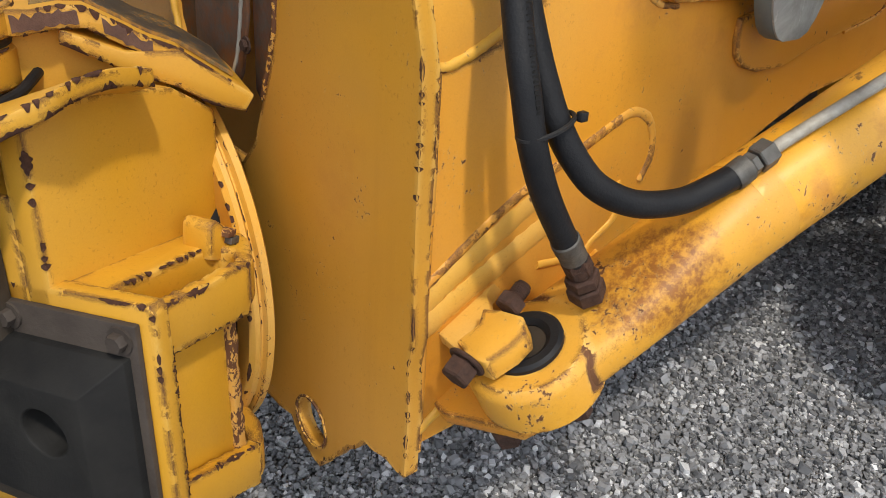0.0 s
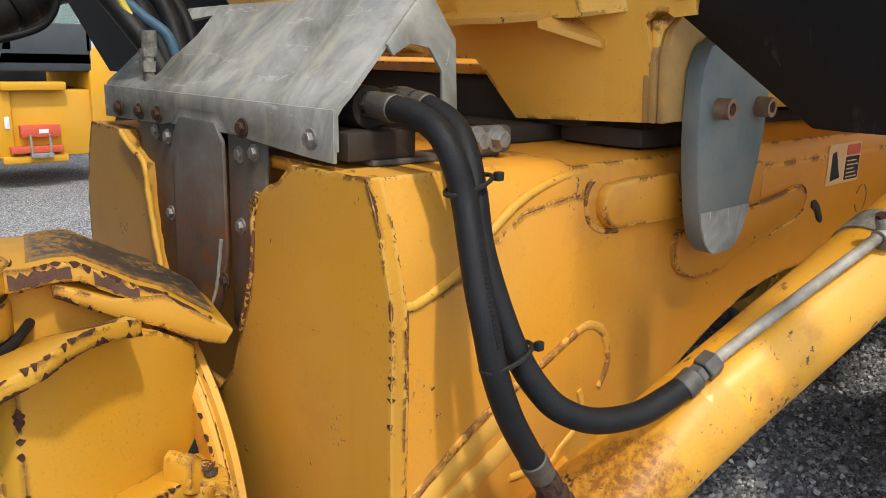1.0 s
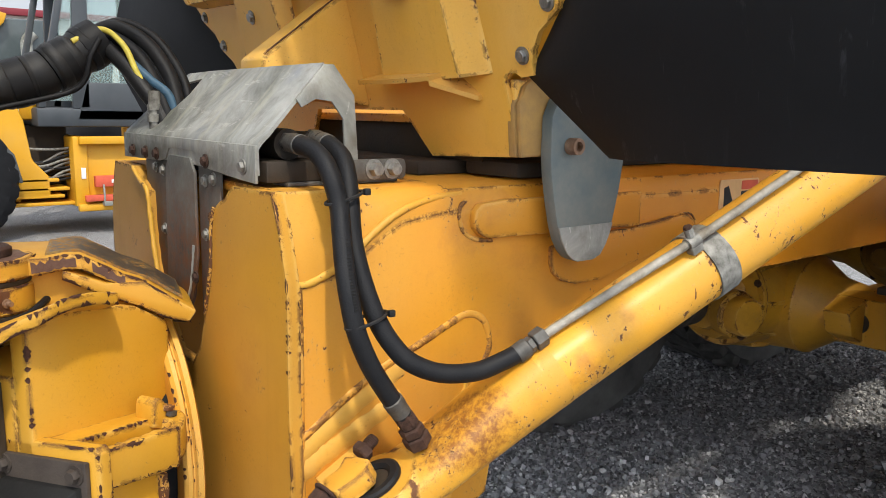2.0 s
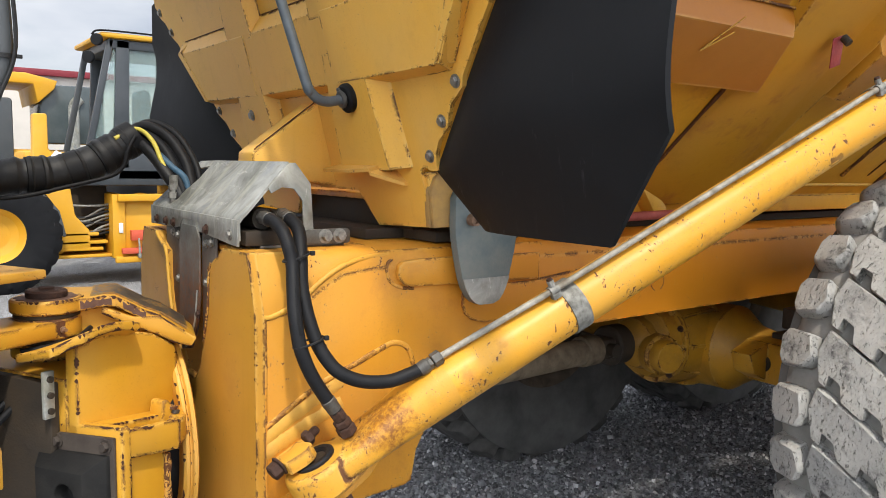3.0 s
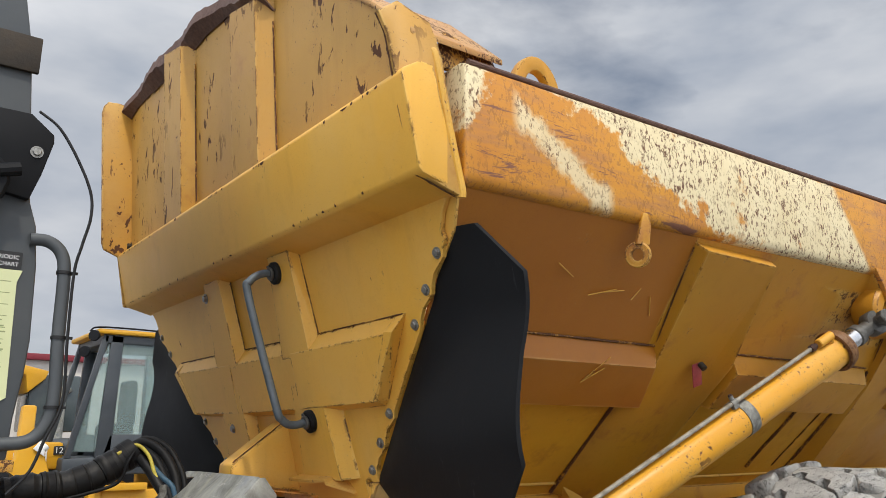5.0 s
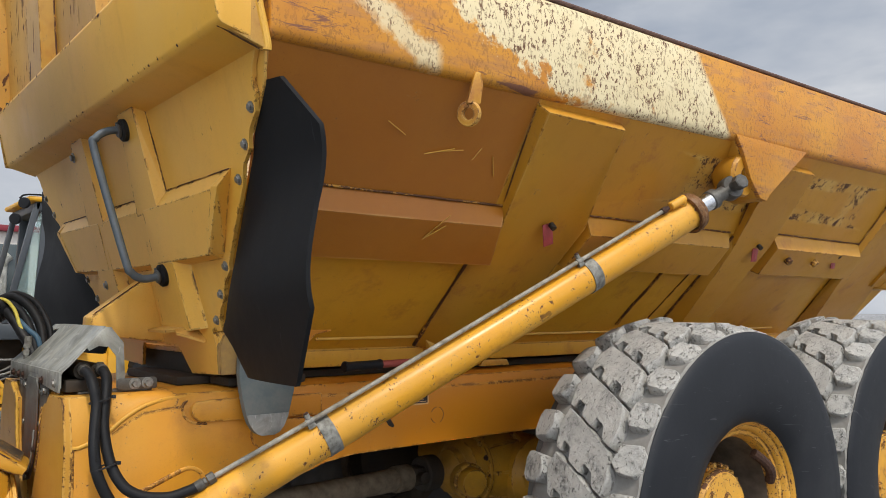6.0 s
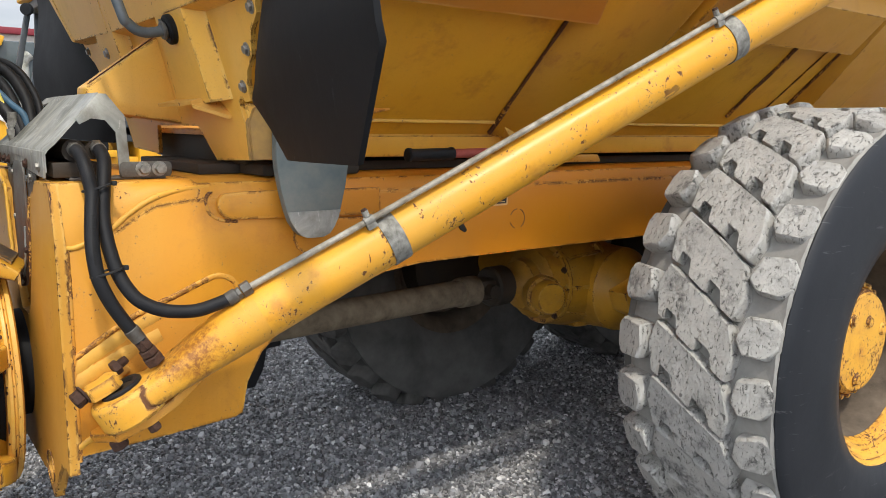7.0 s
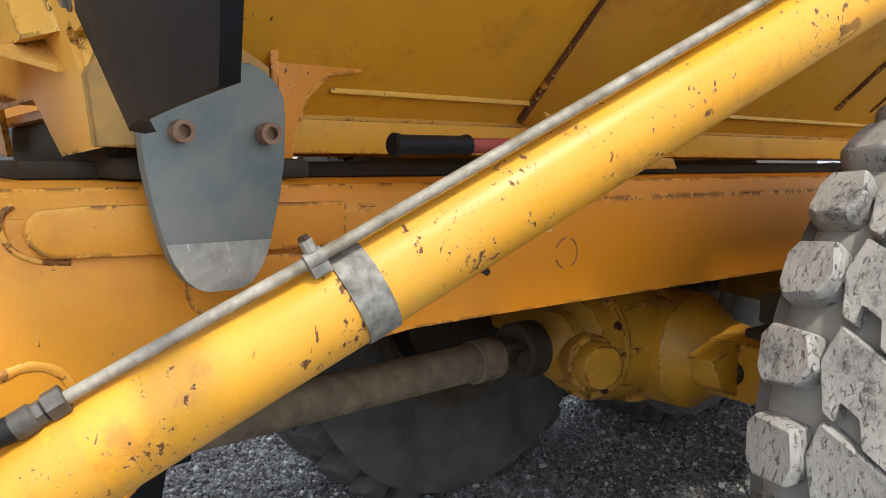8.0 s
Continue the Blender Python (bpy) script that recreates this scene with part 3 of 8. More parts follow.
def cyl(bm, p0, p1, r, n=24, r1=None, bev=0.0):
    p0, p1 = Vector(p0), Vector(p1)
    h = (p1 - p0).length
    r1 = r if r1 is None else r1
    prof = [(0, 0), (r, 0), (r1, h), (0, h)] if not bev else [(0, 0), (r - bev, 0), (r, bev), (r1, h - bev), (r1 - bev, h), (0, h)]
    lathe(bm, prof, p0, p1 - p0, n)


def spline(pts, steps=8):
    """Points on a smooth curve through pts."""
    P = [Vector(p) for p in pts]
    P = [P[0] * 2 - P[1]] + P + [P[-1] * 2 - P[-2]]
    out = []
    for i in range(1, len(P) - 2):
        a, b, c, d = P[i - 1:i + 3]
        for k in range(steps):
            t = k / steps
            out.append(0.5 * ((2 * b) + (c - a) * t + (2 * a - 5 * b + 4 * c - d) * t * t + (3 * b - a - 3 * c + d) * t ** 3))
    out.append(P[-2])
    return out


def pipe(bm, pts, r, n=12, wob=0.0, rng=None, flat=1.0):
    """A round bar along pts."""
    P = [Vector(p) for p in pts]
    rings = []
    d = (P[1] - P[0]).normalized()
    _, u, v = frame_of(d)
    for i, p in enumerate(P):
        e = (P[min(i + 1, len(P) - 1)] - P[max(i - 1, 0)]).normalized()
        u = (u - e * u.dot(e)).normalized()
        v = e.cross(u)
        rr = r * (1 + (rng.uniform(-wob, wob) if rng else 0.0))
        rings.append([bm.verts.new(p + (u * math.cos(2 * math.pi * k / n) + v * math.sin(2 * math.pi * k / n) * flat) * rr) for k in range(n)])
    for a, b in zip(rings, rings[1:]):
        for k in range(n):
            bm.faces.new((a[k], a[(k + 1) % n], b[(k + 1) % n], b[k]))
    bm.faces.new(rings[0][::-1])
    bm.faces.new(rings[-1])


def hexbolt(bm, p, d, r=0.014, h=0.012, washer=True, socket=False):
    p, d = Vector(p), Vector(d).normalized()
    if socket:
        lathe(bm, [(0, 0), (r, 0), (r, h), (r * 0.6, h), (r * 0.6, h * 0.5), (0, h * 0.5)], p, d, 16)
        return
    d, u, v = frame_of(d)
    rings = []
    prof = ([(r * 1.45, 0.0, 1.0), (r * 1.45, 0.003, 1.0)] if washer else [(r, 0.0, 0.0)]) + [(r, 0.003 if washer else 0.001, 0.0), (r, h * 0.85, 0.0), (r * 0.84, h, 0.6)]
    for rr, a, rnd in prof:
        rings.append([bm.verts.new(p + d * a + (u * math.cos(math.pi * k / 6) + v * math.sin(math.pi * k / 6)) * rr * (1.0 if k % 2 == 0 else 0.866 + 0.134 * rnd)) for k in range(12)])
    for e, f in zip(rings, rings[1:]):
        for k in range(12):
            bm.faces.new((e[k], e[(k + 1) % 12], f[(k + 1) % 12], f[k]))
    bm.faces.new(rings[-1])
    bm.faces.new(rings[0][::-1])


def bead(pts, r, mat, parent, name="weld_bead", seed=1, steps=10, label=""):
    rng = random.Random(seed)
    bm = bm_new()
    P = spline(pts, steps)
    r *= 0.78
    P = [p + Vector((rng.uniform(-1, 1), 0, rng.uniform(-1, 1))) * r * 0.15 for p in P]
    pipe(bm, P, r, 8, 0.14, rng)
    return part(name, bm, mat, parent, label, smooth=60)


def edge_chips(parent, pts, na, nb, seed, cover=0.45, size=0.009, mat=None):
    """Paint knocked off along an edge: ragged thin scales that wrap from the face along na to the face along nb."""
    rng = random.Random(seed)
    P = [Vector(p) for p in pts]
    na, nb = Vector(na).normalized(), Vector(nb).normalized()
    cum = [0.0]
    for a, b in zip(P, P[1:]):
        cum.append(cum[-1] + (b - a).length)

    def at(d):
        d = min(max(d, 0.0), cum[-1])
        i = max(k for k in range(len(P) - 1) if cum[k] <= d + 1e-9)
        return P[i].lerp(P[i + 1], (d - cum[i]) / (cum[i + 1] - cum[i]))
    bm = bm_new()
    d, e = rng.uniform(0, 0.01), 0.0009
    while d < cum[-1] - 0.004:
        ln = min(rng.uniform(0.004, 0.016) * (1 + 2.2 * (rng.random() < 0.25)), cum[-1] - d)
        wa, wb = size * rng.uniform(0.25, 1.0), size * rng.uniform(0.1, 0.8)
        k = max(3, int(ln / 0.0022))
        rows = []
        for i in range(k + 1):
            t = i / k
            g = min(1.0, 3.2 * min(t, 1 - t) + 0.04)
            p = at(d + ln * t)
            a, b = wa * g * rng.uniform(0.55, 1.2), wb * g * rng.uniform(0.55, 1.2)
            rows.append([bm.verts.new(q) for q in (p + na * a - nb * e, p + na * min(a, 0.004) * 0.9 - nb * e, p + (na + nb) * 0.0006, p + nb * min(b, 0.004) * 0.9 - na * e, p + nb * b - na * e)])
        for p, q in zip(rows, rows[1:]):
            for j in range(4):
                bm.faces.new((p[j], q[j], q[j + 1], p[j + 1]))
        d += ln + rng.expovariate(1.0) * ln * (1 - cover) / cover
    bmesh.ops.recalc_face_normals(bm, faces=bm.faces)
    return tagged(part("chipped_paint", bm, mat or M_CHIP, parent), "brown chips in the paint along the edge", kind="stuff")


def ridge(pts, w, h, mat, parent, seed=1, name="weld_ridge", label=""):
    """A broad low weld or pressed ridge on an upright face: w wide, h high."""
    rng = random.Random(seed)
    bm = bm_new()
    P = spline(pts, 12)
    pipe(bm, P, w / 2, 10, 0.10, rng)
    for i, v in enumerate(bm.verts):
        y = P[i // 10].y
        v.co.y = y + (v.co.y - y) * 2 * h / w
    return part(name, bm, mat, parent, label, smooth=60)


def rounded(x0, x1, z0, z1, r, n=5):
    out = []
    for cx, cz, a0 in ((x1 - r, z0 + r, -90), (x1 - r, z1 - r, 0), (x0 + r, z1 - r, 90), (x0 + r, z0 + r, 180)):
        for k in range(n + 1):
            a = radians(a0 + 90 * k / n)
            out.append((cx + r * math.cos(a), cz + r * math.sin(a)))
    return out


def ragged(pts, step, amp, seed):
    """A burnt or worn edge: the line pts cut into steps and shifted a little."""
    rng = random.Random(seed)
    out = []
    for (a, b), (c, d) in zip(pts, pts[1:]):
        k = max(1, int(math.hypot(c - a, d - b) / step))
        for i in range(k):
            t = i / k
            j = 0 if i == 0 else 1
            out.append((a + (c - a) * t + rng.uniform(-amp, amp) * j, b + (d - b) * t + rng.uniform(-amp, amp) * j))
    out.append(pts[-1])
    return out


YC = 1.295            # the truck's middle line


def mirror_y(pts):
    return [(2 * YC - a, b) for a, b in pts][::-1]

# ---------------------------------------------------------------- ground
bm = bm_new()
bmesh.ops.create_grid(bm, x_segments=8, y_segments=8, size=400)
ground = tagged(part("ground", bm, M_GRAVEL), "grey crushed gravel yard, level and dry", "ground", kind="structure")


def gravel_field():
    """Loose crushed stones near the truck, one mesh of many small lumps."""
    rng = np.random.default_rng(5)
    spots = []
    for x0, x1, y0, y1, per, size in ((0.3, 3.3, -0.6, 2.2, 16000, 0.0066), (-1.2, 5.5, -2.2, 4.6, 2200, 0.0085)):
        k = int((x1 - x0) * (y1 - y0) * per)
        p = np.stack([rng.uniform(x0, x1, k), rng.uniform(y0, y1, k), np.zeros(k)], 1)
        s = size * rng.lognormal(0, 0.32, k)
        spots.append(np.column_stack([p, s]))
    q = np.concatenate(spots)
    k = len(q)
    base = np.array([[1, 1, 1], [-1, 1, 1], [-1, -1, 1], [1, -1, 1], [1, 1, -1], [-1, 1, -1], [-1, -1, -1], [1, -1, -1]], float) * 0.62
    tri = np.array([[0, 1, 2], [0, 2, 3], [0, 4, 5], [0, 5, 1], [1, 5, 6], [1, 6, 2], [2, 6, 7], [2, 7, 3], [3, 7, 4], [3, 4, 0]])
    v = base[None] * rng.uniform(0.6, 1.15, (k, 8, 3)) + rng.uniform(-0.16, 0.16, (k, 8, 3))
    v *= np.array([1.2, 0.95, 0.95])
    ang = rng.uniform(0, 2 * np.pi, k)
    tip = rng.normal(0, 0.6, k)
    c, s = np.cos(tip)[:, None], np.sin(tip)[:, None]
    vx, vz = v[:, :, 0] * c - v[:, :, 2] * s, v[:, :, 0] * s + v[:, :, 2] * c
    c, s = np.cos(ang)[:, None], np.sin(ang)[:, None]
    v = np.stack([vx * c - v[:, :, 1] * s, vx * s + v[:, :, 1] * c, vz], 2) * q[:, 3][:, None, None]
    v += q[:, None, :3]
    v[:, :, 2] += q[:, 3][:, None] * rng.uniform(0.0, 1.5, k)[:, None]
    f = (tri[None] + (np.arange(k) * 8)[:, None, None]).reshape(-1, 3)
    me = bpy.data.meshes.new("gravel")
    me.from_pydata(v.reshape(-1, 3).tolist(), [], f.tolist())
    me.materials.append(M_STONE)
    return tagged(new("gravel", me), "loose grey angular gravel stones on the ground", "gravel", kind="stuff")


gravel_field()

# ---------------------------------------------------------------- the dump truck
truck = thing("dump_truck", "worn yellow articulated dump truck with raised hopper body, parked on gravel", "dump truck")


# -- rear frame
def rear_frame():
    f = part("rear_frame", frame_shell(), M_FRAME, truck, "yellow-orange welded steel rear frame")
    # front plate with the notch for the steering joint and burnt edges
    near = [(0.769, 0.66), (0.766, 0.75), (0.772, 0.82), (0.762, 0.87), (0.767, 0.95), (0.769, 1.05), (0.767, 1.15), (0.769, 1.235), (0.795, 1.33), (0.822, 1.392)]
    near += ragged([(0.822, 1.392), (0.99, 1.389), (1.03, 1.36), (1.10, 1.335), (1.105, 1.25), (1.12, 1.17), (1.155, 1.10)], 0.02, 0.003, 3)[1:]
    cut = [(1.19, 1.02), (1.24, 0.97), (1.35, 0.97), (1.40, 1.02)]
    low = ragged([(1.17, 0.52), (1.104, 0.527), (1.06, 0.49), (1.005, 0.475), (0.945, 0.545), (0.87, 0.625), (0.769, 0.628)], 0.02, 0.006, 4)
    far_top = mirror_y(near[1:])
    far_low = mirror_y(low)
    pts = near + cut + far_top + [(2 * YC - 0.769, 0.628)] + far_low[1:] + low[:-1] + [(0.769, 0.628)]
    bm = bm_new()
    yz(bm, with_hole(pts, (1.030, 0.560), 0.046), 0.55, 0.025)
    plate = part("front_plate", bm, M_PLATE, f, "brown-yellow front plate with burnt and chipped edges")
    bm = bm_new()
    lathe(bm, [(0.046, 0), (0.050, 0), (0.050, 0.003), (0.046, 0.003)], (0.5485, 1.030, 0.560), (-1, 0, 0), 28, True)
    part("jacking_hole", bm, M_WORN, f)
    # edge strips of the near corner
    corner = [(y, z) for y, z in near[:10]]
    edge_chips(plate, [(0.55, y, z) for y, z in corner], (0, 1, 0), (1, 0, 0), 61, 0.42, 0.008)
    edge_chips(plate, [(0.575, y, z) for y, z in corner], (-1, 0, 0), (0, 1, 0), 62, 0.25, 0.006)
    edge_chips(plate, [(0.55, y, z) for y, z in low[::-1][:20]], (0, 0, 1), (1, 0, 0), 63, 0.35, 0.012)
    ridge([(0.579, 0.7755, 0.66), (0.578, 0.7755, 0.90), (0.579, 0.7755, 1.08), (0.578, 0.7755, 1.225)], 0.012, 0.004, M_FRAME, f, 64)
    bead([(0.549, 1.155, 1.10), (0.549, 1.112, 1.21), (0.549, 1.10, 1.30), (0.549, 1.085, 1.337)], 0.006, M_WORN, f, "edge_weld", 5)
    far = [(0.547, 1.425, 1.085), (0.547, 1.455, 1.16), (0.547, 1.485, 1.27), (0.547, 1.50, 1.335), (0.547, 1.56, 1.36), (0.547, 1.60, 1.385)]
    bead(far, 0.008, M_EDGE, f, "edge_weld", 6)
    # curved folds and welds on the side
    ridge([(0.565, 0.776, 1.232), (0.60, 0.776, 1.231), (0.672, 0.776, 1.262), (0.736, 0.776, 1.312), (0.80, 0.778, 1.348), (0.88, 0.784, 1.367), (0.953, 0.789, 1.370)], 0.015, 0.006, M_SEAM, f, 7)
    ridge([(0.580, 0.776, 0.942), (0.685, 0.776, 1.008), (0.759, 0.776, 1.046), (0.837, 0.776, 1.074), (0.92, 0.776, 1.107), (0.968, 0.776, 1.120), (1.012, 0.776, 1.099), (1.031, 0.776, 1.045), (1.012, 0.776, 1.0)], 0.017, 0.005, M_FRAME, f, 8)
    # doubled arm of the lug: two broad flat ribs with a trough between them
    ridge([(0.566, 0.776, 0.905), (0.63, 0.776, 0.945), (0.70, 0.776, 0.985), (0.80, 0.776, 1.035)], 0.036, 0.0045, M_EDGE, f, 9, "lug_rib", "broad rib with pink-brown chips")
    ridge([(0.566, 0.776, 0.868), (0.63, 0.776, 0.900), (0.70, 0.776, 0.932), (0.80, 0.776, 0.975)], 0.040, 0.0055, M_EDGE, f, 10, "lug_rib", "broad rib with pink-brown chips")
    ridge([(0.79, 0.775, 0.91), (0.885, 0.775, 0.90), (0.913, 0.775, 0.918), (0.957, 0.775, 0.945), (0.966, 0.775, 0.98), (0.955, 0.775, 1.01)], 0.014, 0.004, M_SEAM, f, 11)
    ridge([(0.575, 0.775, 0.70), (0.64, 0.775, 0.735), (0.72, 0.775, 0.775)], 0.020, 0.006, M_SEAM, f, 12)
    # pads on the side
    bm = bm_new()
    xz(bm, [(0.985, 1.287), (1.003, 1.279), (1.50, 1.268), (1.50, 1.352), (1.05, 1.357), (0.985, 1.352), (0.970, 1.338), (0.966, 1.318), (0.972, 1.300)], 0.757, 0.02, 0.004)
    part("side_pad", bm, M_FRAME, f)
    ridge([(0.956, 0.775, 1.359), (0.942, 0.775, 1.347), (0.940, 0.775, 1.322), (0.952, 0.775, 1.295), (0.984, 0.775, 1.277), (1.03, 0.775, 1.271)], 0.010, 0.004, M_FRAME, f, 12)
    # slanted doubler whose broad foot lies behind the guide plate
    bm = bm_new()
    xz(bm, [(1.20, 1.242), (1.200, 1.205), (1.210, 1.180), (1.235, 1.160), (1.286, 1.146), (1.372, 1.147), (1.461, 1.170), (1.69, 1.212), (1.724, 1.226), (1.740, 1.247), (1.733, 1.266), (1.710, 1.280), (1.683, 1.282), (1.487, 1.262), (1.30, 1.262)], 0.764, 0.013, 0.004)
    part("side_pad", bm, M_FRAME, f)
    bead([(1.50, 0.765, 1.266), (1.60, 0.765, 1.276), (1.683, 0.765, 1.285), (1.722, 0.765, 1.279), (1.743, 0.765, 1.252), (1.728, 0.765, 1.226), (1.69, 0.765, 1.210), (1.58, 0.765, 1.190)], 0.0035, M_FRAME, f, "weld_bead", 13, 8)
    # slot in the beam and the cut circle
    bm = bm_new()
    for a0, a1 in ((-60, 70), (95, 160), (200, 255)):
        pipe(bm, [(2.104 + 0.036 * math.cos(radians(a)), 0.7752, 1.213 + 0.036 * math.sin(radians(a))) for a in range(a0, a1 + 1, 10)], 0.0022, 6)
    part("cut_circle", bm, M_RUSTRIM, f)
    bm = bm_new()
    xz(bm, [(1.795, 1.237), (1.812, 1.240), (1.838, 1.225), (1.866, 1.188), (1.858, 1.180), (1.838, 1.190), (1.822, 1.212), (1.797, 1.224)], 0.770, 0.006, 0.001)
    part("slot", bm, M_DARK, f)
    # warning sticker
    bm = bm_new()
    xz(bm, rounded(1.84, 2.035, 1.255, 1.352, 0.006), 0.7725, 0.003)
    st = part("warning_sticker", bm, M_ORANGESTK, f, "small scuffed warning sticker")
    st.location = (0.018, 0.0, 0.011)
    bm = bm_new()
    xz(bm, [(1.862, 1.265), (1.915, 1.270), (1.88, 1.335), (1.86, 1.33)], 0.7715, 0.001)
    xz(bm, rounded(1.945, 2.028, 1.262, 1.318, 0.004), 0.7715, 0.001)
    part("print", bm, M_BLACKPR, st)
    bm = bm_new()
    for k in range(5):
        xz(bm, [(1.952, 1.267 + 0.0098 * k), (2.02 - 0.012 * (k % 3), 1.267 + 0.0098 * k), (2.02 - 0.012 * (k % 3), 1.2702 + 0.0098 * k), (1.952, 1.2702 + 0.0098 * k)], 0.7706, 0.0008)
    part("text_bars", bm, M_ORANGESTK, st)
    bm = bm_new()
    xz(bm, rounded(1.945, 2.028, 1.322, 1.347, 0.004), 0.7715, 0.001)
    part("red_field", bm, M_SIGNRED, st)
    return f


def with_hole(pts, c, r, n=24):
    """The outline pts with a round hole, reached by a hair-thin slit from its nearest corner."""
    area = sum(a * d - b * e for (a, b), (e, d) in zip(pts, pts[1:] + pts[:1]))
    i = min(range(len(pts)), key=lambda k: math.hypot(pts[k][0] - c[0], pts[k][1] - c[1]))
    v = pts[i]
    a0 = math.atan2(v[1] - c[1], v[0] - c[0])
    turn = -1 if area > 0 else 1
    ring = [(c[0] + r * math.cos(a0 + turn * 2 * math.pi * k / n), c[1] + r * math.sin(a0 + turn * 2 * math.pi * k / n)) for k in range(n)]
    side = (-math.sin(a0) * 1e-4, math.cos(a0) * 1e-4)
    sg = -turn
    back = (ring[0][0] + side[0] * sg, ring[0][1] + side[1] * sg)
    return pts[:i + 1] + ring + [back, (v[0] + side[0] * sg, v[1] + side[1] * sg)] + pts[i + 1:]


def frame_shell():
    bm = bm_new()
    side = [(0.576, 0.672), (0.80, 0.680), (1.005, 0.690), (1.030, 0.70), (1.047, 0.79), (1.095, 0.875), (1.14, 0.915), (1.286, 0.985), (1.40, 1.032), (1.535, 1.073), (1.66, 1.088), (1.9, 1.091), (5.6, 1.10), (5.6, 1.34), (0.915, 1.34), (0.80, 1.325), (0.736, 1.288), (0.672, 1.246), (0.60, 1.228), (0.576, 1.23)]
    for y in (0.775, 2 * YC - 0.775 - 0.022):
        xz(bm, side, y, 0.022, 0.003)
    # rounded upper edges and the top plate
    sec = [(0.775, 1.34), (0.779, 1.365), (0.79, 1.382), (0.81, 1.39), (YC, 1.392)]
    full = sec + mirror_y(sec)[1:]
    inner = [(a + (0.02 if a < YC else -0.02) * (abs(a - YC) > 0.1), b - 0.02) for a, b in full][::-1]
    t = bmesh.new()
    prism(t, full + inner, (0.915, 0, 0), (0, 1, 0), (0, 0, 1), 4.68)
    merge(bm, t)
    # the front end's shoulders lean inwards above the curved fold
    for side in (0, 1):
        t = bmesh.new()
        rows = []
        for x, z in ((0.553, 1.23), (0.60, 1.228), (0.672, 1.246), (0.736, 1.288), (0.80, 1.325), (0.915, 1.34)):
            f = (x - 0.576) / 0.339
            y1 = 0.822 - 0.010 * f
            row = []
            for k in range(7):
                a = k / 6
                y = 0.775 + (y1 - 0.775) * a ** (1.6 + 0.8 * f)
                q = z + (1.391 - z) * (1 - (1 - a) ** 1.5) if f > 0.6 else z + (1.391 - z) * a
                row.append((x, y, q))
            row.append((x, 0.90, 1.391))
            rows.append([t.verts.new((p[0], p[1] if side == 0 else 2 * YC - p[1], p[2])) for p in row])
        for p, q in zip(rows, rows[1:]):
            for k in range(len(p) - 1):
                t.faces.new((p[k], p[k + 1], q[k + 1], q[k]))
        merge(bm, t)
    box(bm, 0.58, 0.93, 0.89, 2 * YC - 0.89, 1.371, 1.3905, 0)
    xz(bm, [(1.66, 1.089), (5.6, 1.099), (5.6, 1.115), (1.66, 1.108)], 0.797, 0.99)
    return bm


frame_ob = rear_frame()

# steel closing plates in the notch
bm = bm_new()
yz(bm, [(1.085, 1.42), (1.095, 1.09), (1.16, 1.06), (1.205, 1.10), (1.20, 1.42)], 0.564, 0.008, 0.002)
cp = part("closing_plate", bm, M_RUSTPLATE, frame_ob, "dark grey steel closing plate with rust")
bm = bm_new()
yz(bm, [(1.205, 1.40), (1.205, 1.22), (1.235, 1.12), (1.29, 1.05), (1.38, 1.03), (1.40, 1.12), (1.385, 1.40), (1.36, 1.43), (1.23, 1.43)], 0.555, 0.008, 0.003)
cp2 = part("closing_plate", bm, M_RUSTPLATE, frame_ob, "rust-stained steel flap plate with a rounded top")
bm = bm_new()
yz(bm, [(1.392, 1.42), (1.395, 1.12), (1.45, 1.09), (1.50, 1.24), (1.55, 1.36), (1.55, 1.42)], 0.564, 0.008, 0.002)
cp3 = part("closing_plate", bm, M_RUSTPLATE, frame_ob, "dark grey steel closing plate with bolts")
for y, z, pl, x in ((1.16, 1.385, cp, 0.564), (1.115, 1.392, cp, 0.564), (1.165, 1.27, cp, 0.564), (1.21, 1.17, cp2, 0.555), (1.42, 1.39, cp3, 0.564), (1.47, 1.395, cp3, 0.564), (1.425, 1.25, cp3, 0.564), (1.30, 1.075, cp2, 0.555)):
    bm = bm_new()
    hexbolt(bm, (x, y, z), (-1, 0, 0), 0.0095, 0.009)
    part("bolt", bm, M_RUSTBOLT if z < 1.2 else M_ZINC, pl)
bead([(0.553, 1.215, 1.24), (0.553, 1.245, 1.14), (0.553, 1.30, 1.07), (0.553, 1.33, 1.05)], 0.004, M_GALV, cp2, "edge_weld", 9)
bm = bm_new()
hexbolt(bm, (0.55, 1.10, 1.315), (-1, 0, 0), 0.008, 0.005)
part("rusty_stud", bm, M_WORN, frame_ob)


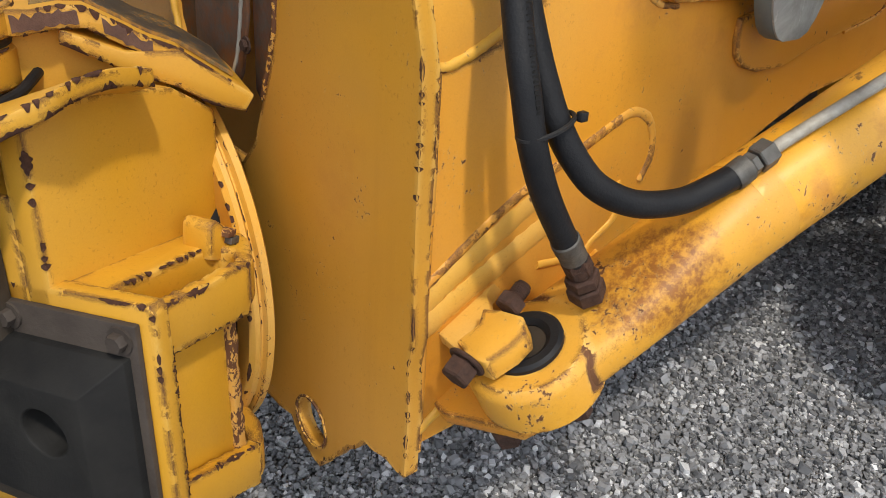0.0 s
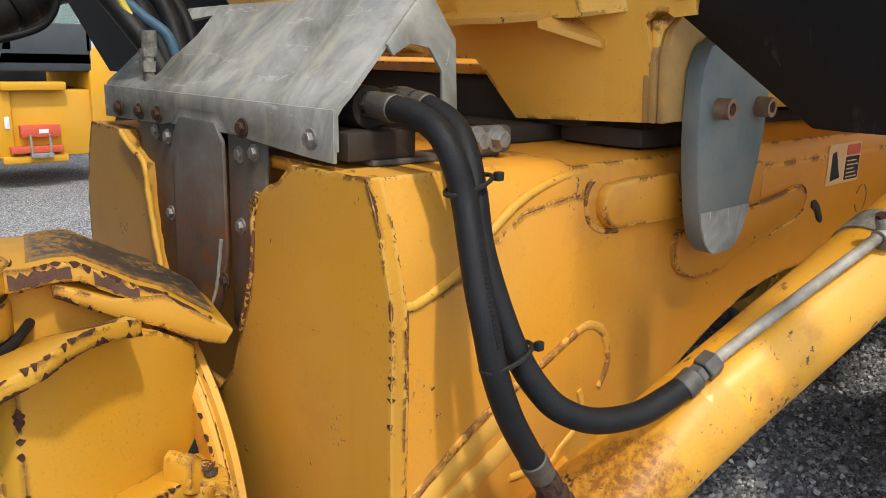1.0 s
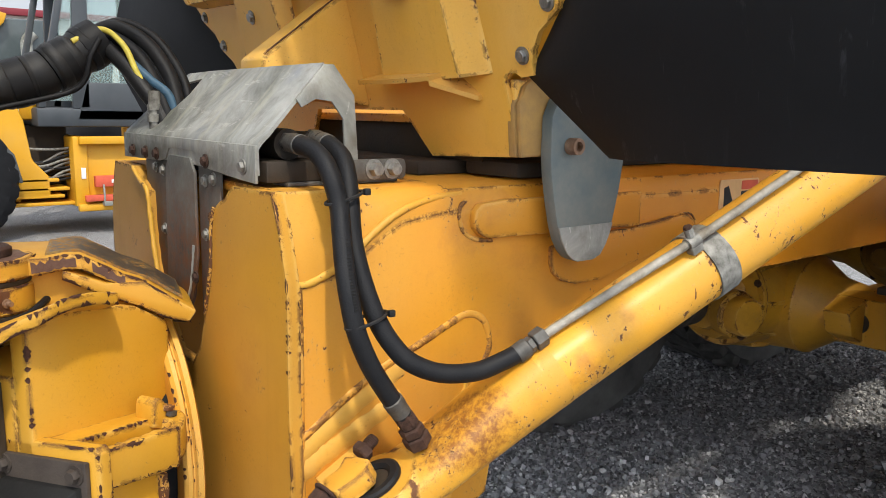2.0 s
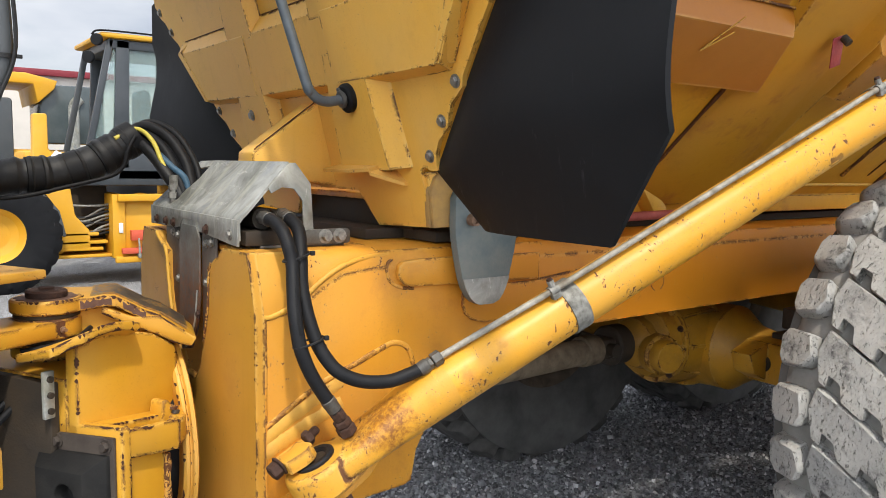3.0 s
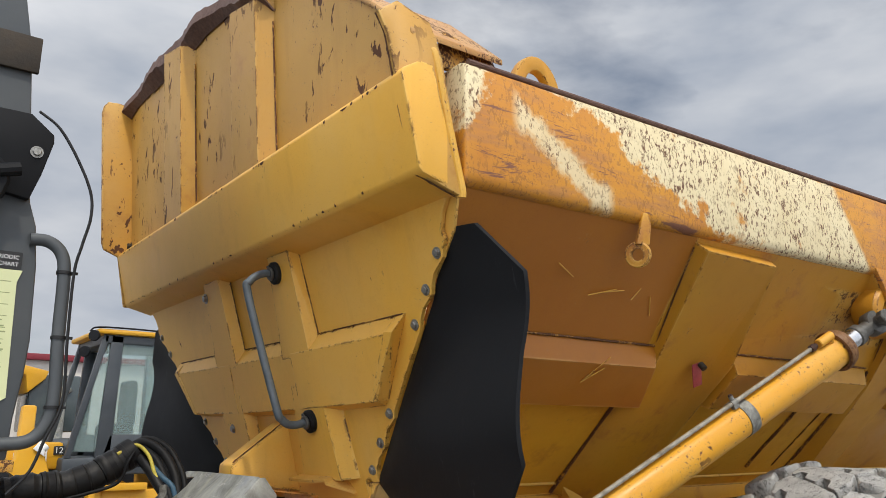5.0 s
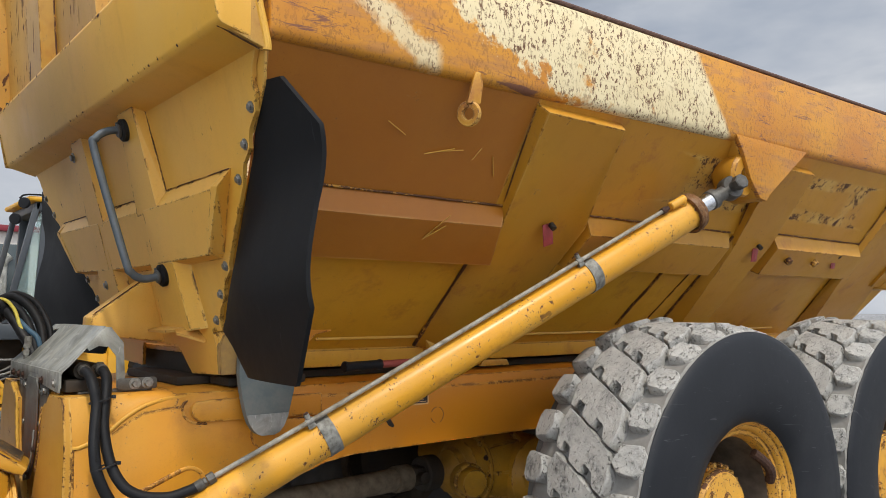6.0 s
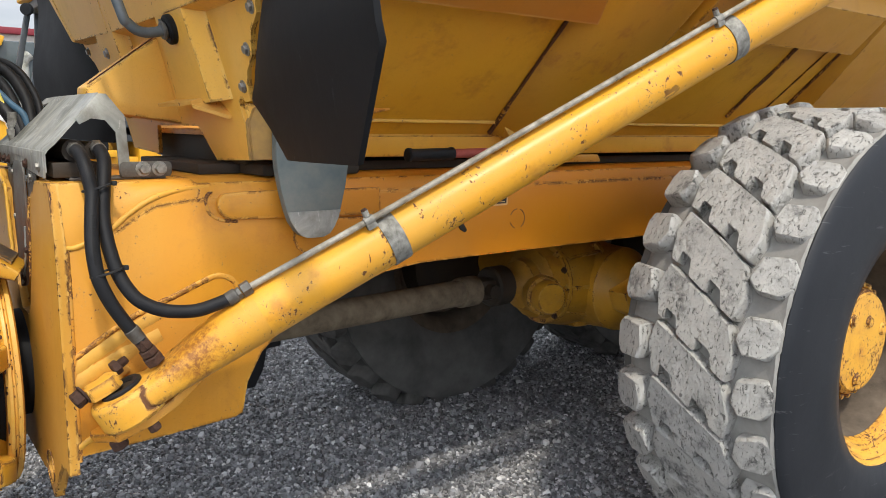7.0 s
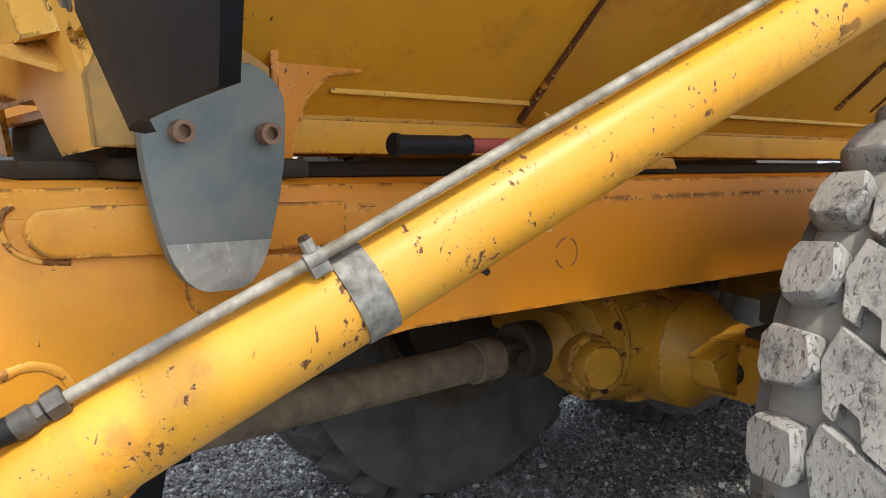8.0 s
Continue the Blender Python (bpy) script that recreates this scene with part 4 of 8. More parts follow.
# -- galvanised cover over the hose joint
def cover():
    bm = bm_new()
    w0, w1 = 0.889, 1.70
    sec = [(0.560, 1.415), (0.559, 1.462), (0.566, 1.478), (0.585, 1.494), (0.702, 1.625)]
    sec2 = [(x + (0.006 if i < 3 else 0.004), z - (0 if i < 2 else 0.006)) for i, (x, z) in enumerate(sec)]
    t = bmesh.new()
    prism(t, [(x, z) for x, z in sec] + sec2[::-1], (0, 1.47, 0), (1, 0, 0), (0, 0, 1), 0.570)
    merge(bm, t)
    # the end by the hoses' harness, with its cut-out
    t = bmesh.new()
    low = [(0.560, 1.415), (0.559, 1.462), (0.566, 1.478), (0.585, 1.494)]
    low2 = [(x + 0.006, z - (0 if i < 2 else 0.005)) for i, (x, z) in enumerate(low)]
    prism(t, low + low2[::-1], (0, w1, 0), (1, 0, 0), (0, 0, 1), w1 - 1.47)
    merge(bm, t)
    o, u, v = (0.585, 0, 1.494), (0, 1, 0), Vector((0.117, 0, 0.131)).normalized()
    prism(bm, [(1.66, 0), (1.70, 0.0), (1.66, 0.10), (1.60, 0.172), (1.47, 0.175), (1.47, 0.15), (1.55, 0.14), (1.60, 0.08), (1.62, 0.03)], o, u, tuple(v), 0.005)
    prism(bm, [(1.47, -0.002), (1.66, -0.002), (1.62, 0.03), (1.60, 0.035), (1.52, 0.03), (1.49, 0.06), (1.47, 0.10)], o, u, tuple(v), 0.005)
    # front apron hangs down with a rounded notch
    yz(bm, [(0.900, 1.40), (0.96, 1.402), (1.12, 1.412), (1.19, 1.42), (1.205, 1.445), (1.36, 1.445), (1.385, 1.42), (1.43, 1.412), (1.70, 1.408), (1.70, 1.47), (0.900, 1.47)], 0.557, 0.006, 0.001)
    c = part("hose_cover", bm, M_GALV, truck, "bent galvanised steel cover over the hose joint")
    for y in (0.95, 1.135, 1.44, 1.62, 1.52):
        bm = bm_new()
        hexbolt(bm, (0.556, y, 1.428), (-1, 0, 0), 0.0105, 0.010)
        part("bolt", bm, M_RUSTBOLT if y > 1.0 else M_ZINC, c)
    # arched leg under the high end
    bm = bm_new()
    pts = [(0.64, 1.555), (0.70, 1.622), (0.72, 1.622), (0.765, 1.565), (0.775, 1.41), (0.745, 1.405), (0.74, 1.52), (0.715, 1.552), (0.68, 1.556), (0.65, 1.54)]
    xz(bm, pts, 0.892, 0.006, 0.001)
    part("leg", bm, M_GALV, c)
    bm = bm_new()
    box(bm, 0.62, 0.87, 0.895, 0.96, 1.392, 1.40, 0.002)
    xz(bm, rounded(0.745, 0.885, 1.398, 1.440, 0.012), 0.886, 0.012, 0.002)
    part("foot", bm, M_FITTING, c)
    for x in (0.806, 0.850):
        bm = bm_new()
        hexbolt(bm, (x, 0.886, 1.420), (0, -1, 0), 0.0145, 0.020)
        part("bolt", bm, M_ZINC, c)
    bm = bm_new()
    box(bm, 0.58, 0.70, 0.90, 1.6, 1.40, 1.44, 0.004)
    cyl(bm, (0.64, 0.93, 1.47), (0.64, 1.5, 1.47), 0.03, 16)
    cyl(bm, (0.69, 0.93, 1.47), (0.69, 1.5, 1.47), 0.024, 16)
    part("hose_block", bm, M_DARK, c, "oily hose block under the cover")
    return c


cover_ob = cover()


# -- hydraulic hoses
def hoses():
    one = [(0.640, 0.93, 1.474), (0.632, 0.87, 1.472), (0.630, 0.82, 1.467), (0.629, 0.775, 1.448), (0.632, 0.75, 1.415), (0.636, 0.735, 1.373), (0.629, 0.715, 1.329), (0.62, 0.69, 1.271), (0.617, 0.67, 1.221), (0.623, 0.658, 1.166), (0.646, 0.652, 1.105), (0.680, 0.647, 1.046), (0.711, 0.643, 1.000)]
    two = [(0.698, 0.93, 1.478), (0.690, 0.87, 1.474), (0.686, 0.81, 1.453), (0.677, 0.775, 1.421), (0.665, 0.745, 1.369), (0.657, 0.725, 1.316), (0.656, 0.705, 1.271), (0.660, 0.685, 1.225), (0.669, 0.665, 1.179), (0.685, 0.645, 1.139), (0.711, 0.625, 1.105), (0.762, 0.605, 1.08), (0.832, 0.588, 1.073), (0.885, 0.575, 1.086), (0.918, 0.567, 1.098)]
    made = []
    for pts in (one, two):
        bm = bm_new()
        pipe(bm, spline(pts, 10), 0.0175, 18)
        made.append(part("hydraulic_hose", bm, M_HOSE, truck, "black rubber hydraulic hose"))
    # crimped ends
    def ferrule(parent, a, b, nut_r=0.019, rusty=False):
        a, b = Vector(a), Vector(b)
        bm = bm_new()
        d = b - a
        lathe(bm, [(0.0178, 0), (0.0195, 0.002), (0.0195, d.length * 0.5), (0.0185, d.length * 0.55), (0.0185, d.length)], a, d, 20)
        part("ferrule", bm, M_FITTING, parent, "crimped steel hose ferrule")
        bm = bm_new()
        lathe(bm, [(0, 0), (nut_r, 0.0), (nut_r * 1.05, 0.006), (nut_r * 1.05, 0.026), (nut_r * 0.9, 0.03), (0.013, 0.031), (0.013, 0.05), (0, 0.05)], b, d, 6)
        part("nut", bm, M_RUSTBOLT if rusty else M_FITTING, parent)
    lo = Vector((0.747, 0.640, 0.936))
    hi = Vector((0.714, 0.6415, 0.995))
    ferrule(made[0], (0.688, 0.646, 1.034), (0.708, 0.6435, 1.004), 0.0185, rusty=True)
    for f0, f1, r in ((0.0, 0.30, 0.017), (0.30, 0.58, 0.0235), (0.60, 0.98, 0.026)):
        bm = bm_new()
        cyl(bm, hi.lerp(lo, f0), hi.lerp(lo, f1), r, 6 if r > 0.02 else 16, bev=0.003)
        part("adapter_nut", bm, M_RUSTBOLT, made[0], "oily brown adapter nut")
    ferrule(made[0], (0.632, 0.862, 1.472), (0.638, 0.915, 1.474))
    bm = bm_new()
    lathe(bm, [(0.0178, 0), (0.0192, 0.002), (0.0192, 0.026), (0.015, 0.030), (0.012, 0.04)], (0.912, 0.5677, 1.0945), (0.05, -0.011, 0.029), 20)
    part("ferrule", bm, M_FITTING, made[1], "crimped steel hose ferrule")
    for f, fl, fr in ((0.0, 0.012, 0.0165), (0.014, 0.026, 0.020)):
        bm = bm_new()
        q = Vector((0.936, 0.5615, 1.1085))
        dd = Vector((0.05, -0.011, 0.029)).normalized()
        cyl(bm, q + dd * f, q + dd * (f + fl), fr, 6, bev=0.002)
        part("nut", bm, M_FITTING, made[1])
    ferrule(made[1], (0.689, 0.862, 1.472), (0.696, 0.915, 1.478))
    for (x, y, z), w in (((0.645, 0.660, 1.182), 0.040), ((0.652, 0.743, 1.385), 0.036)):
        bm = bm_new()
        ring = [(x + w * math.cos(a), y + 0.021 * math.sin(a), z + 0.010 * math.cos(a)) for a in [2 * math.pi * k / 24 for k in range(25)]]
        pipe(bm, ring, 0.0032, 6)
        box(bm, x + w - 0.006, x + w + 0.006, y - 0.022, y - 0.012, z + 0.004, z + 0.016, 0.002)
        part("cable_tie", bm, M_TAPE, made[0])
    # raised lettering on the rubber that cannot be read: short bars
    rng = random.Random(2)
    bm = bm_new()
    P = spline(one, 10)
    for i in range(62, 84):
        p = P[min(i, len(P) - 1)]
        box(bm, p.x - 0.004, p.x + 0.001 + 0.003 * rng.random(), p.y - 0.0186, p.y - 0.0175, p.z - 0.002, p.z + 0.0025, 0)
    part("print_bar", bm, M_PAD, made[0])


hoses()

# -- hoist cylinder
A, D = Vector((1.345, 0.480, 1.231)), Vector((1.12, -0.295, 0.607)).normalized()
SIDEW = D.cross(Vector((0, 0, 1))).normalized()
UPW = SIDEW.cross(D).normalized()


def along(x, up=0.0, out=0.0):
    return A + D * ((x - 1.32) / D.x) + UPW * up + SIDEW * out


def hoist_cylinder():
    bm = bm_new()
    L = (along(3.0) - along(0.95)).length
    lathe(bm, [(0, 0), (0.0725, 0), (0.0725, L), (0, L)], along(0.95), D, 48)
    tube = part("hoist_cylinder", bm, M_TUBE, truck, "scuffed yellow hydraulic hoist cylinder")
    # forged lower eye round its upright pin
    bm = bm_new()
    e = along(0.644, -0.022, -0.010)
    lathe(bm, [(0.050, -0.046), (0.086, -0.046), (0.092, -0.038), (0.092, 0.018), (0.089, 0.026), (0.080, 0.033), (0.050, 0.034)], e, UPW, 40, True)
    t = bmesh.new()
    rings = []
    for i in range(17):
        f = i / 16
        g = f * f * (3 - 2 * f)
        x = 0.655 + 0.325 * f
        w, h, dz, q = 0.083 - 0.0098 * g, 0.036 + 0.0372 * g, -0.026 + 0.026 * g, 0.55 + 0.45 * g
        c = along(x, dz, -0.010 * (1 - g))
        ring = []
        for k in range(32):
            a = 2 * math.pi * k / 32
            cs, sn = math.cos(a), math.sin(a)
            ring.append(t.verts.new(c + SIDEW * w * math.copysign(abs(cs) ** q, cs) + UPW * h * math.copysign(abs(sn) ** q, sn)))
        rings.append(ring)
    for p, q in zip(rings, rings[1:]):
        for k in range(32):
            t.faces.new((p[k], p[(k + 1) % 32], q[(k + 1) % 32], q[k]))
    merge(bm, t)
    part("lower_eye", bm, M_EYE, tube, "rust-stained forged cylinder eye")
    bm = bm_new()
    lathe(bm, [(0.030, 0.026), (0.054, 0.026), (0.054, 0.040), (0.049, 0.044), (0.038, 0.044), (0.030, 0.038)], e, UPW, 32, True)
    part("seal_ring", bm, M_HOSE, tube, "black rubber seal ring")
    # head with its flange
    bm = bm_new()
    h = along(2.955)
    lathe(bm, [(0.077, 0), (0.092, 0.002), (0.094, 0.008), (0.094, 0.026), (0.090, 0.030), (0.088, 0.034), (0.088, 0.050), (0.082, 0.055), (0.05, 0.055), (0.044, 0.05)], h, D, 40)
    part("cylinder_head", bm, M_RUSTRIM, tube, "chipped cylinder head flange")
    for k in range(10):
        a = 2 * math.pi * k / 10
        bm = bm_new()
        hexbolt(bm, h + D * 0.055 + (SIDEW * math.cos(a) + UPW * math.sin(a)) * 0.07, D, 0.008, 0.007, False)
        part("bolt", bm, M_RUSTBOLT, tube)
    bm = bm_new()
    r0 = along(3.0)
    cyl(bm, r0, along(3.12), 0.042, 32)
    part("piston_rod", bm, M_CHROME, tube, "bright chrome piston rod")
    bm = bm_new()
    cyl(bm, along(3.085), along(3.125), 0.047, 28, bev=0.006)
    cyl(bm, along(3.105), along(3.19), 0.033, 20)
    c = along(3.215)
    lathe(bm, [(0.026, -0.03), (0.052, -0.03), (0.056, -0.022), (0.056, 0.022), (0.052, 0.03), (0.026, 0.03)], c, UPW * 0.3 + SIDEW, 28, True)
    part("rod_eye", bm, M_FITTING, tube, "dark brown rod-end eye")
    bm = bm_new()
    ax = (UPW * 0.3 + SIDEW).normalized()
    cyl(bm, c - ax * 0.12, c + ax * 0.085, 0.026, 20, bev=0.004)
    cyl(bm, c + ax * 0.055, c + ax * 0.095, 0.036, 8, bev=0.005)
    part("rod_pin", bm, M_FITTING, tube)
    # hard line with its clamps
    bm = bm_new()
    # up along the tube on its camera-far shoulder
    p0, p1 = Vector((0.998, 0.546, 1.1415)), along(1.31, 0.084, 0.046)
    line = [Vector((0.967, 0.553, 1.1255))] + [p0.lerp(p1, f) for f in (0.0, 0.3, 0.6, 0.9)]
    line += [along(x, 0.084, 0.046) for x in (1.38, 1.48, 1.6, 2.0, 2.4, 2.7, 2.84)]
    pipe(bm, spline(line, 6), 0.0092, 14)
    part("hard_line", bm, M_PIPE, tube, "scuffed steel hydraulic pipe")
    bm = bm_new()
    p, q = along(2.82, 0.084, 0.046), along(2.90, 0.084, 0.046)
    lathe(bm, [(0.010, 0), (0.016, 0), (0.016, 0.026), (0.011, 0.028), (0.011, 0.04)], p, D, 6)
    part("nut", bm, M_RUSTBOLT, tube)
    bm = bm_new()
    cyl(bm, along(2.865, 0.084, 0.046), along(2.945, 0.084, 0.046), 0.020, 12, bev=0.004)
    cyl(bm, along(2.93, 0.084, 0.046), along(2.93, 0.04, 0.02), 0.022, 12)
    part("port", bm, M_TUBE, tube)
    for x in (1.33, 2.43):
        bm = bm_new()
        lathe(bm, [(0.0727, -0.026), (0.0765, -0.026), (0.0765, 0.026), (0.0727, 0.026)], along(x), D, 48, True)
        cl = part("clamp_band", bm, M_BAND_STEEL, tube, "grey galvanised clamp band")
        bm = bm_new()
        c = along(x - 0.035, 0.084, 0.046)
        lathe(bm, [(0.0095, -0.014), (0.0135, -0.014), (0.0135, 0.014), (0.0095, 0.014)], c, D, 20, True)
        box_on(bm, c - UPW * 0.016, D, SIDEW, 0.014, 0.011, 0.016)
        cyl(bm, c + UPW * 0.012, c + UPW * 0.030, 0.010, 10)
        part("pipe_clip", bm, M_BAND_STEEL, cl)
        bm = bm_new()
        hexbolt(bm, c + UPW * 0.026, UPW, 0.009, 0.010, False)
        part("bolt", bm, M_RUSTBOLT, cl)
    return tube, e


tube_ob, EYE_C = hoist_cylinder()


# -- lower bracket that holds the cylinder's pin
def pin_bracket():
    fwd = -D

    def spot(a, out, up):
        return EYE_C + fwd * a + SIDEW * out + UPW * up
    bm = bm_new()
    prism(bm, [(0.15, -0.20), (0.14, -0.06), (0.07, 0.045), (-0.02, 0.062), (-0.10, 0.03), (-0.19, -0.06), (-0.22, -0.20)], spot(0, 0, -0.074), tuple(fwd), tuple(SIDEW), 0.026, 0.005)
    br = part("pin_bracket", bm, M_FRAME, truck, "yellow welded bracket plates holding the cylinder pin")
    bm = bm_new()
    prism(bm, [(0.115, -0.165), (0.098, -0.115), (0.085, -0.085), (0.078, -0.02), (0.03, -0.01), (0.012, -0.055), (-0.004, -0.10), (-0.06, -0.136), (-0.13, -0.165)], spot(0, 0, 0.032), tuple(fwd), tuple(SIDEW), 0.026, 0.004)
    part("upper_lug", bm, M_EDGE, br, "chipped upper lug plate")
    # keeper block that straddles the pin, with a long bolt through it
    bm = bm_new()
    prism(bm, [(0.076, 0.012), (0.066, 0.036), (0.028, 0.037), (0.0, 0.030), (-0.012, 0.004), (0.004, -0.030), (0.020, -0.052), (0.040, -0.030), (0.076, -0.028)], spot(0, 0, 0.046), tuple(fwd), tuple(SIDEW), 0.036, 0.003)
    part("keeper_block", bm, M_EYE, br, "chipped yellow pin keeper block")
    k0, k1 = spot(0.078, 0.004, 0.072), spot(-0.006, -0.026, 0.082)
    kd = (k0 - k1).normalized()
    bm = bm_new()
    cyl(bm, k0, k0 + kd * 0.006, 0.027, 20, bev=0.002)
    part("washer", bm, M_RUSTBOLT, br)
    bm = bm_new()
    cyl(bm, k0 + kd * 0.006, k0 + kd * 0.032, 0.022, 6, bev=0.003)
    part("bolt_head", bm, M_RUSTBOLT, br, "rusty bolt head")
    bm = bm_new()
    cyl(bm, k1 + kd * 0.004, k1 - kd * 0.016, 0.020, 6, bev=0.003)
    part("nut", bm, M_RUSTBOLT, br, "rusty nut")
    bm = bm_new()
    prof = [(0.0, 0.0)]
    for k in range(7):
        prof += [(0.0125, k * 0.0034), (0.0108, k * 0.0034 + 0.0017)]
    prof += [(0.010, 0.026), (0, 0.026)]
    lathe(bm, prof, k1 - kd * 0.014, -kd, 16)
    part("thread_end", bm, M_RUSTBOLT, br)
    bm = bm_new()
    k3 = spot(0.078, 0.004, -0.07)
    cyl(bm, k3, k3 - UPW * 0.030, 0.023, 6, bev=0.003)
    part("bolt_head", bm, M_RUSTBOLT, br)
    bm = bm_new()
    k4 = spot(-0.02, 0.045, -0.072)
    cyl(bm, k4, k4 - UPW * 0.022, 0.017, 6, bev=0.003)
    part("nut", bm, M_RUSTBOLT, br)
    bm = bm_new()
    cyl(bm, EYE_C - UPW * 0.08, EYE_C + UPW * 0.036, 0.034, 28, bev=0.003)
    part("pin", bm, M_DARK, br)


pin_bracket()


# -- grey latch plate on the side
def side_latch():
    bm = bm_new()
    pts = [(1.117, 1.452), (1.121, 1.413), (1.132, 1.355), (1.146, 1.300), (1.158, 1.268), (1.176, 1.240), (1.192, 1.226), (1.210, 1.219), (1.262, 1.219), (1.284, 1.228), (1.300, 1.248), (1.312, 1.272), (1.324, 1.305), (1.340, 1.370), (1.349, 1.43), (1.352, 1.50), (1.349, 1.53), (1.336, 1.552), (1.318, 1.568), (1.294, 1.580), (1.17, 1.582), (1.135, 1.566), (1.118, 1.53)]
    xz(bm, pts, 0.697, 0.032, 0.004)
    p = part("guide_plate", bm, M_GREYPLATE, truck, "grey-green steel guide plate bolted to the body")
    bm = bm_new()
    xz(bm, [(1.1475, 1.297), (1.159, 1.2675), (1.177, 1.2395), (1.193, 1.2255), (1.2105, 1.2185), (1.2615, 1.2185), (1.2835, 1.2275), (1.2995, 1.2475), (1.3115, 1.2715), (1.3205, 1.297)], 0.6945, 0.004, 0.001)
    part("worn_tip", bm, M_GALV, p, "worn lighter tip")
    for x in (1.173, 1.314):
        bm = bm_new()
        hexbolt(bm, (x, 0.697, 1.469), (0, -1, 0), 0.0175, 0.026, True, True)
        part("bolt", bm, M_TANBOLT, p)
    for k, (y0, y1) in enumerate(((0.7305, 0.7425), (0.7435, 0.7565), (0.7575, 0.7705))):
        bm = bm_new()
        d = 0.004 * (k % 2)
        xz(bm, [(1.066 - d, 1.445), (1.056 - d, 1.55), (1.072 - d, 1.590), (1.10, 1.612), (1.16, 1.625), (1.28, 1.615), (1.34, 1.58), (1.345, 1.46)], y0, y1 - y0, 0.003)
        part("spacer_plate", bm, M_LAMINATE, p, "layered yellow-brown spacer plate")


side_latch()

# ---------------------------------------------------------------- dump body
FN = Vector((-1, 0, -0.263)).normalized()     # out of the front panel
FO = Vector((0.99, 0, 1.644))
FV = Vector((-0.263, 0, 1)).normalized()
FK = 1.034


def front(pts):
    return [(y, (z - 1.644) * FK) for y, z in pts]


def on_front(y, z, out=0.0):
    return FO + Vector((0, y, 0)) + FV * ((z - 1.644) * FK) + FN * out


def front_plate(bm, pts, out, thick, bev=0.0, segs=2):
    """A plate parallel to the front panel whose face stands out by out."""
    prism(bm, front(pts), FO + FN * out, (0, 1, 0), tuple(FV), thick, bev, segs)


def tapered(bm, base, top, out, lift=0.0):
    """A pressed rib: outline base on the panel, smaller outline top standing out."""
    lo = [bm.verts.new(on_front(y, z, lift)) for y, z in base]
    hi = [bm.verts.new(on_front(y, z, out)) for y, z in top]
    k = len(lo)
    bm.faces.new(hi)
    bm.faces.new(lo[::-1])
    for i in range(k):
        bm.faces.new((lo[i], lo[(i + 1) % k], hi[(i + 1) % k], hi[i]))


def edge_line():
    """The scalloped outer edge of the front panel, from the rim down."""
    bolts = [(0.047, 2.268), (0.135, 2.175), (0.226, 2.082), (0.466, 1.823), (0.556, 1.729), (0.641, 1.638)]
    out = [(-0.06, 2.42), (-0.012, 2.37), (0.008, 2.325), (0.0, 2.30)]
    for i, (y, z) in enumerate(bolts):
        out += [(y - 0.030, z + 0.008), (y - 0.022, z - 0.016)]
        if i < 5:
            y2, z2 = bolts[i + 1]
            k = 0.006 if i != 2 else 0.0
            out.append(((y + y2) / 2 - 0.014 + k, (z + z2) / 2 - 0.012 + k))
    out += [(0.618, 1.60), (0.655, 1.597), (0.668, 1.606), (0.690, 1.606), (0.704, 1.590)]
    return out, bolts


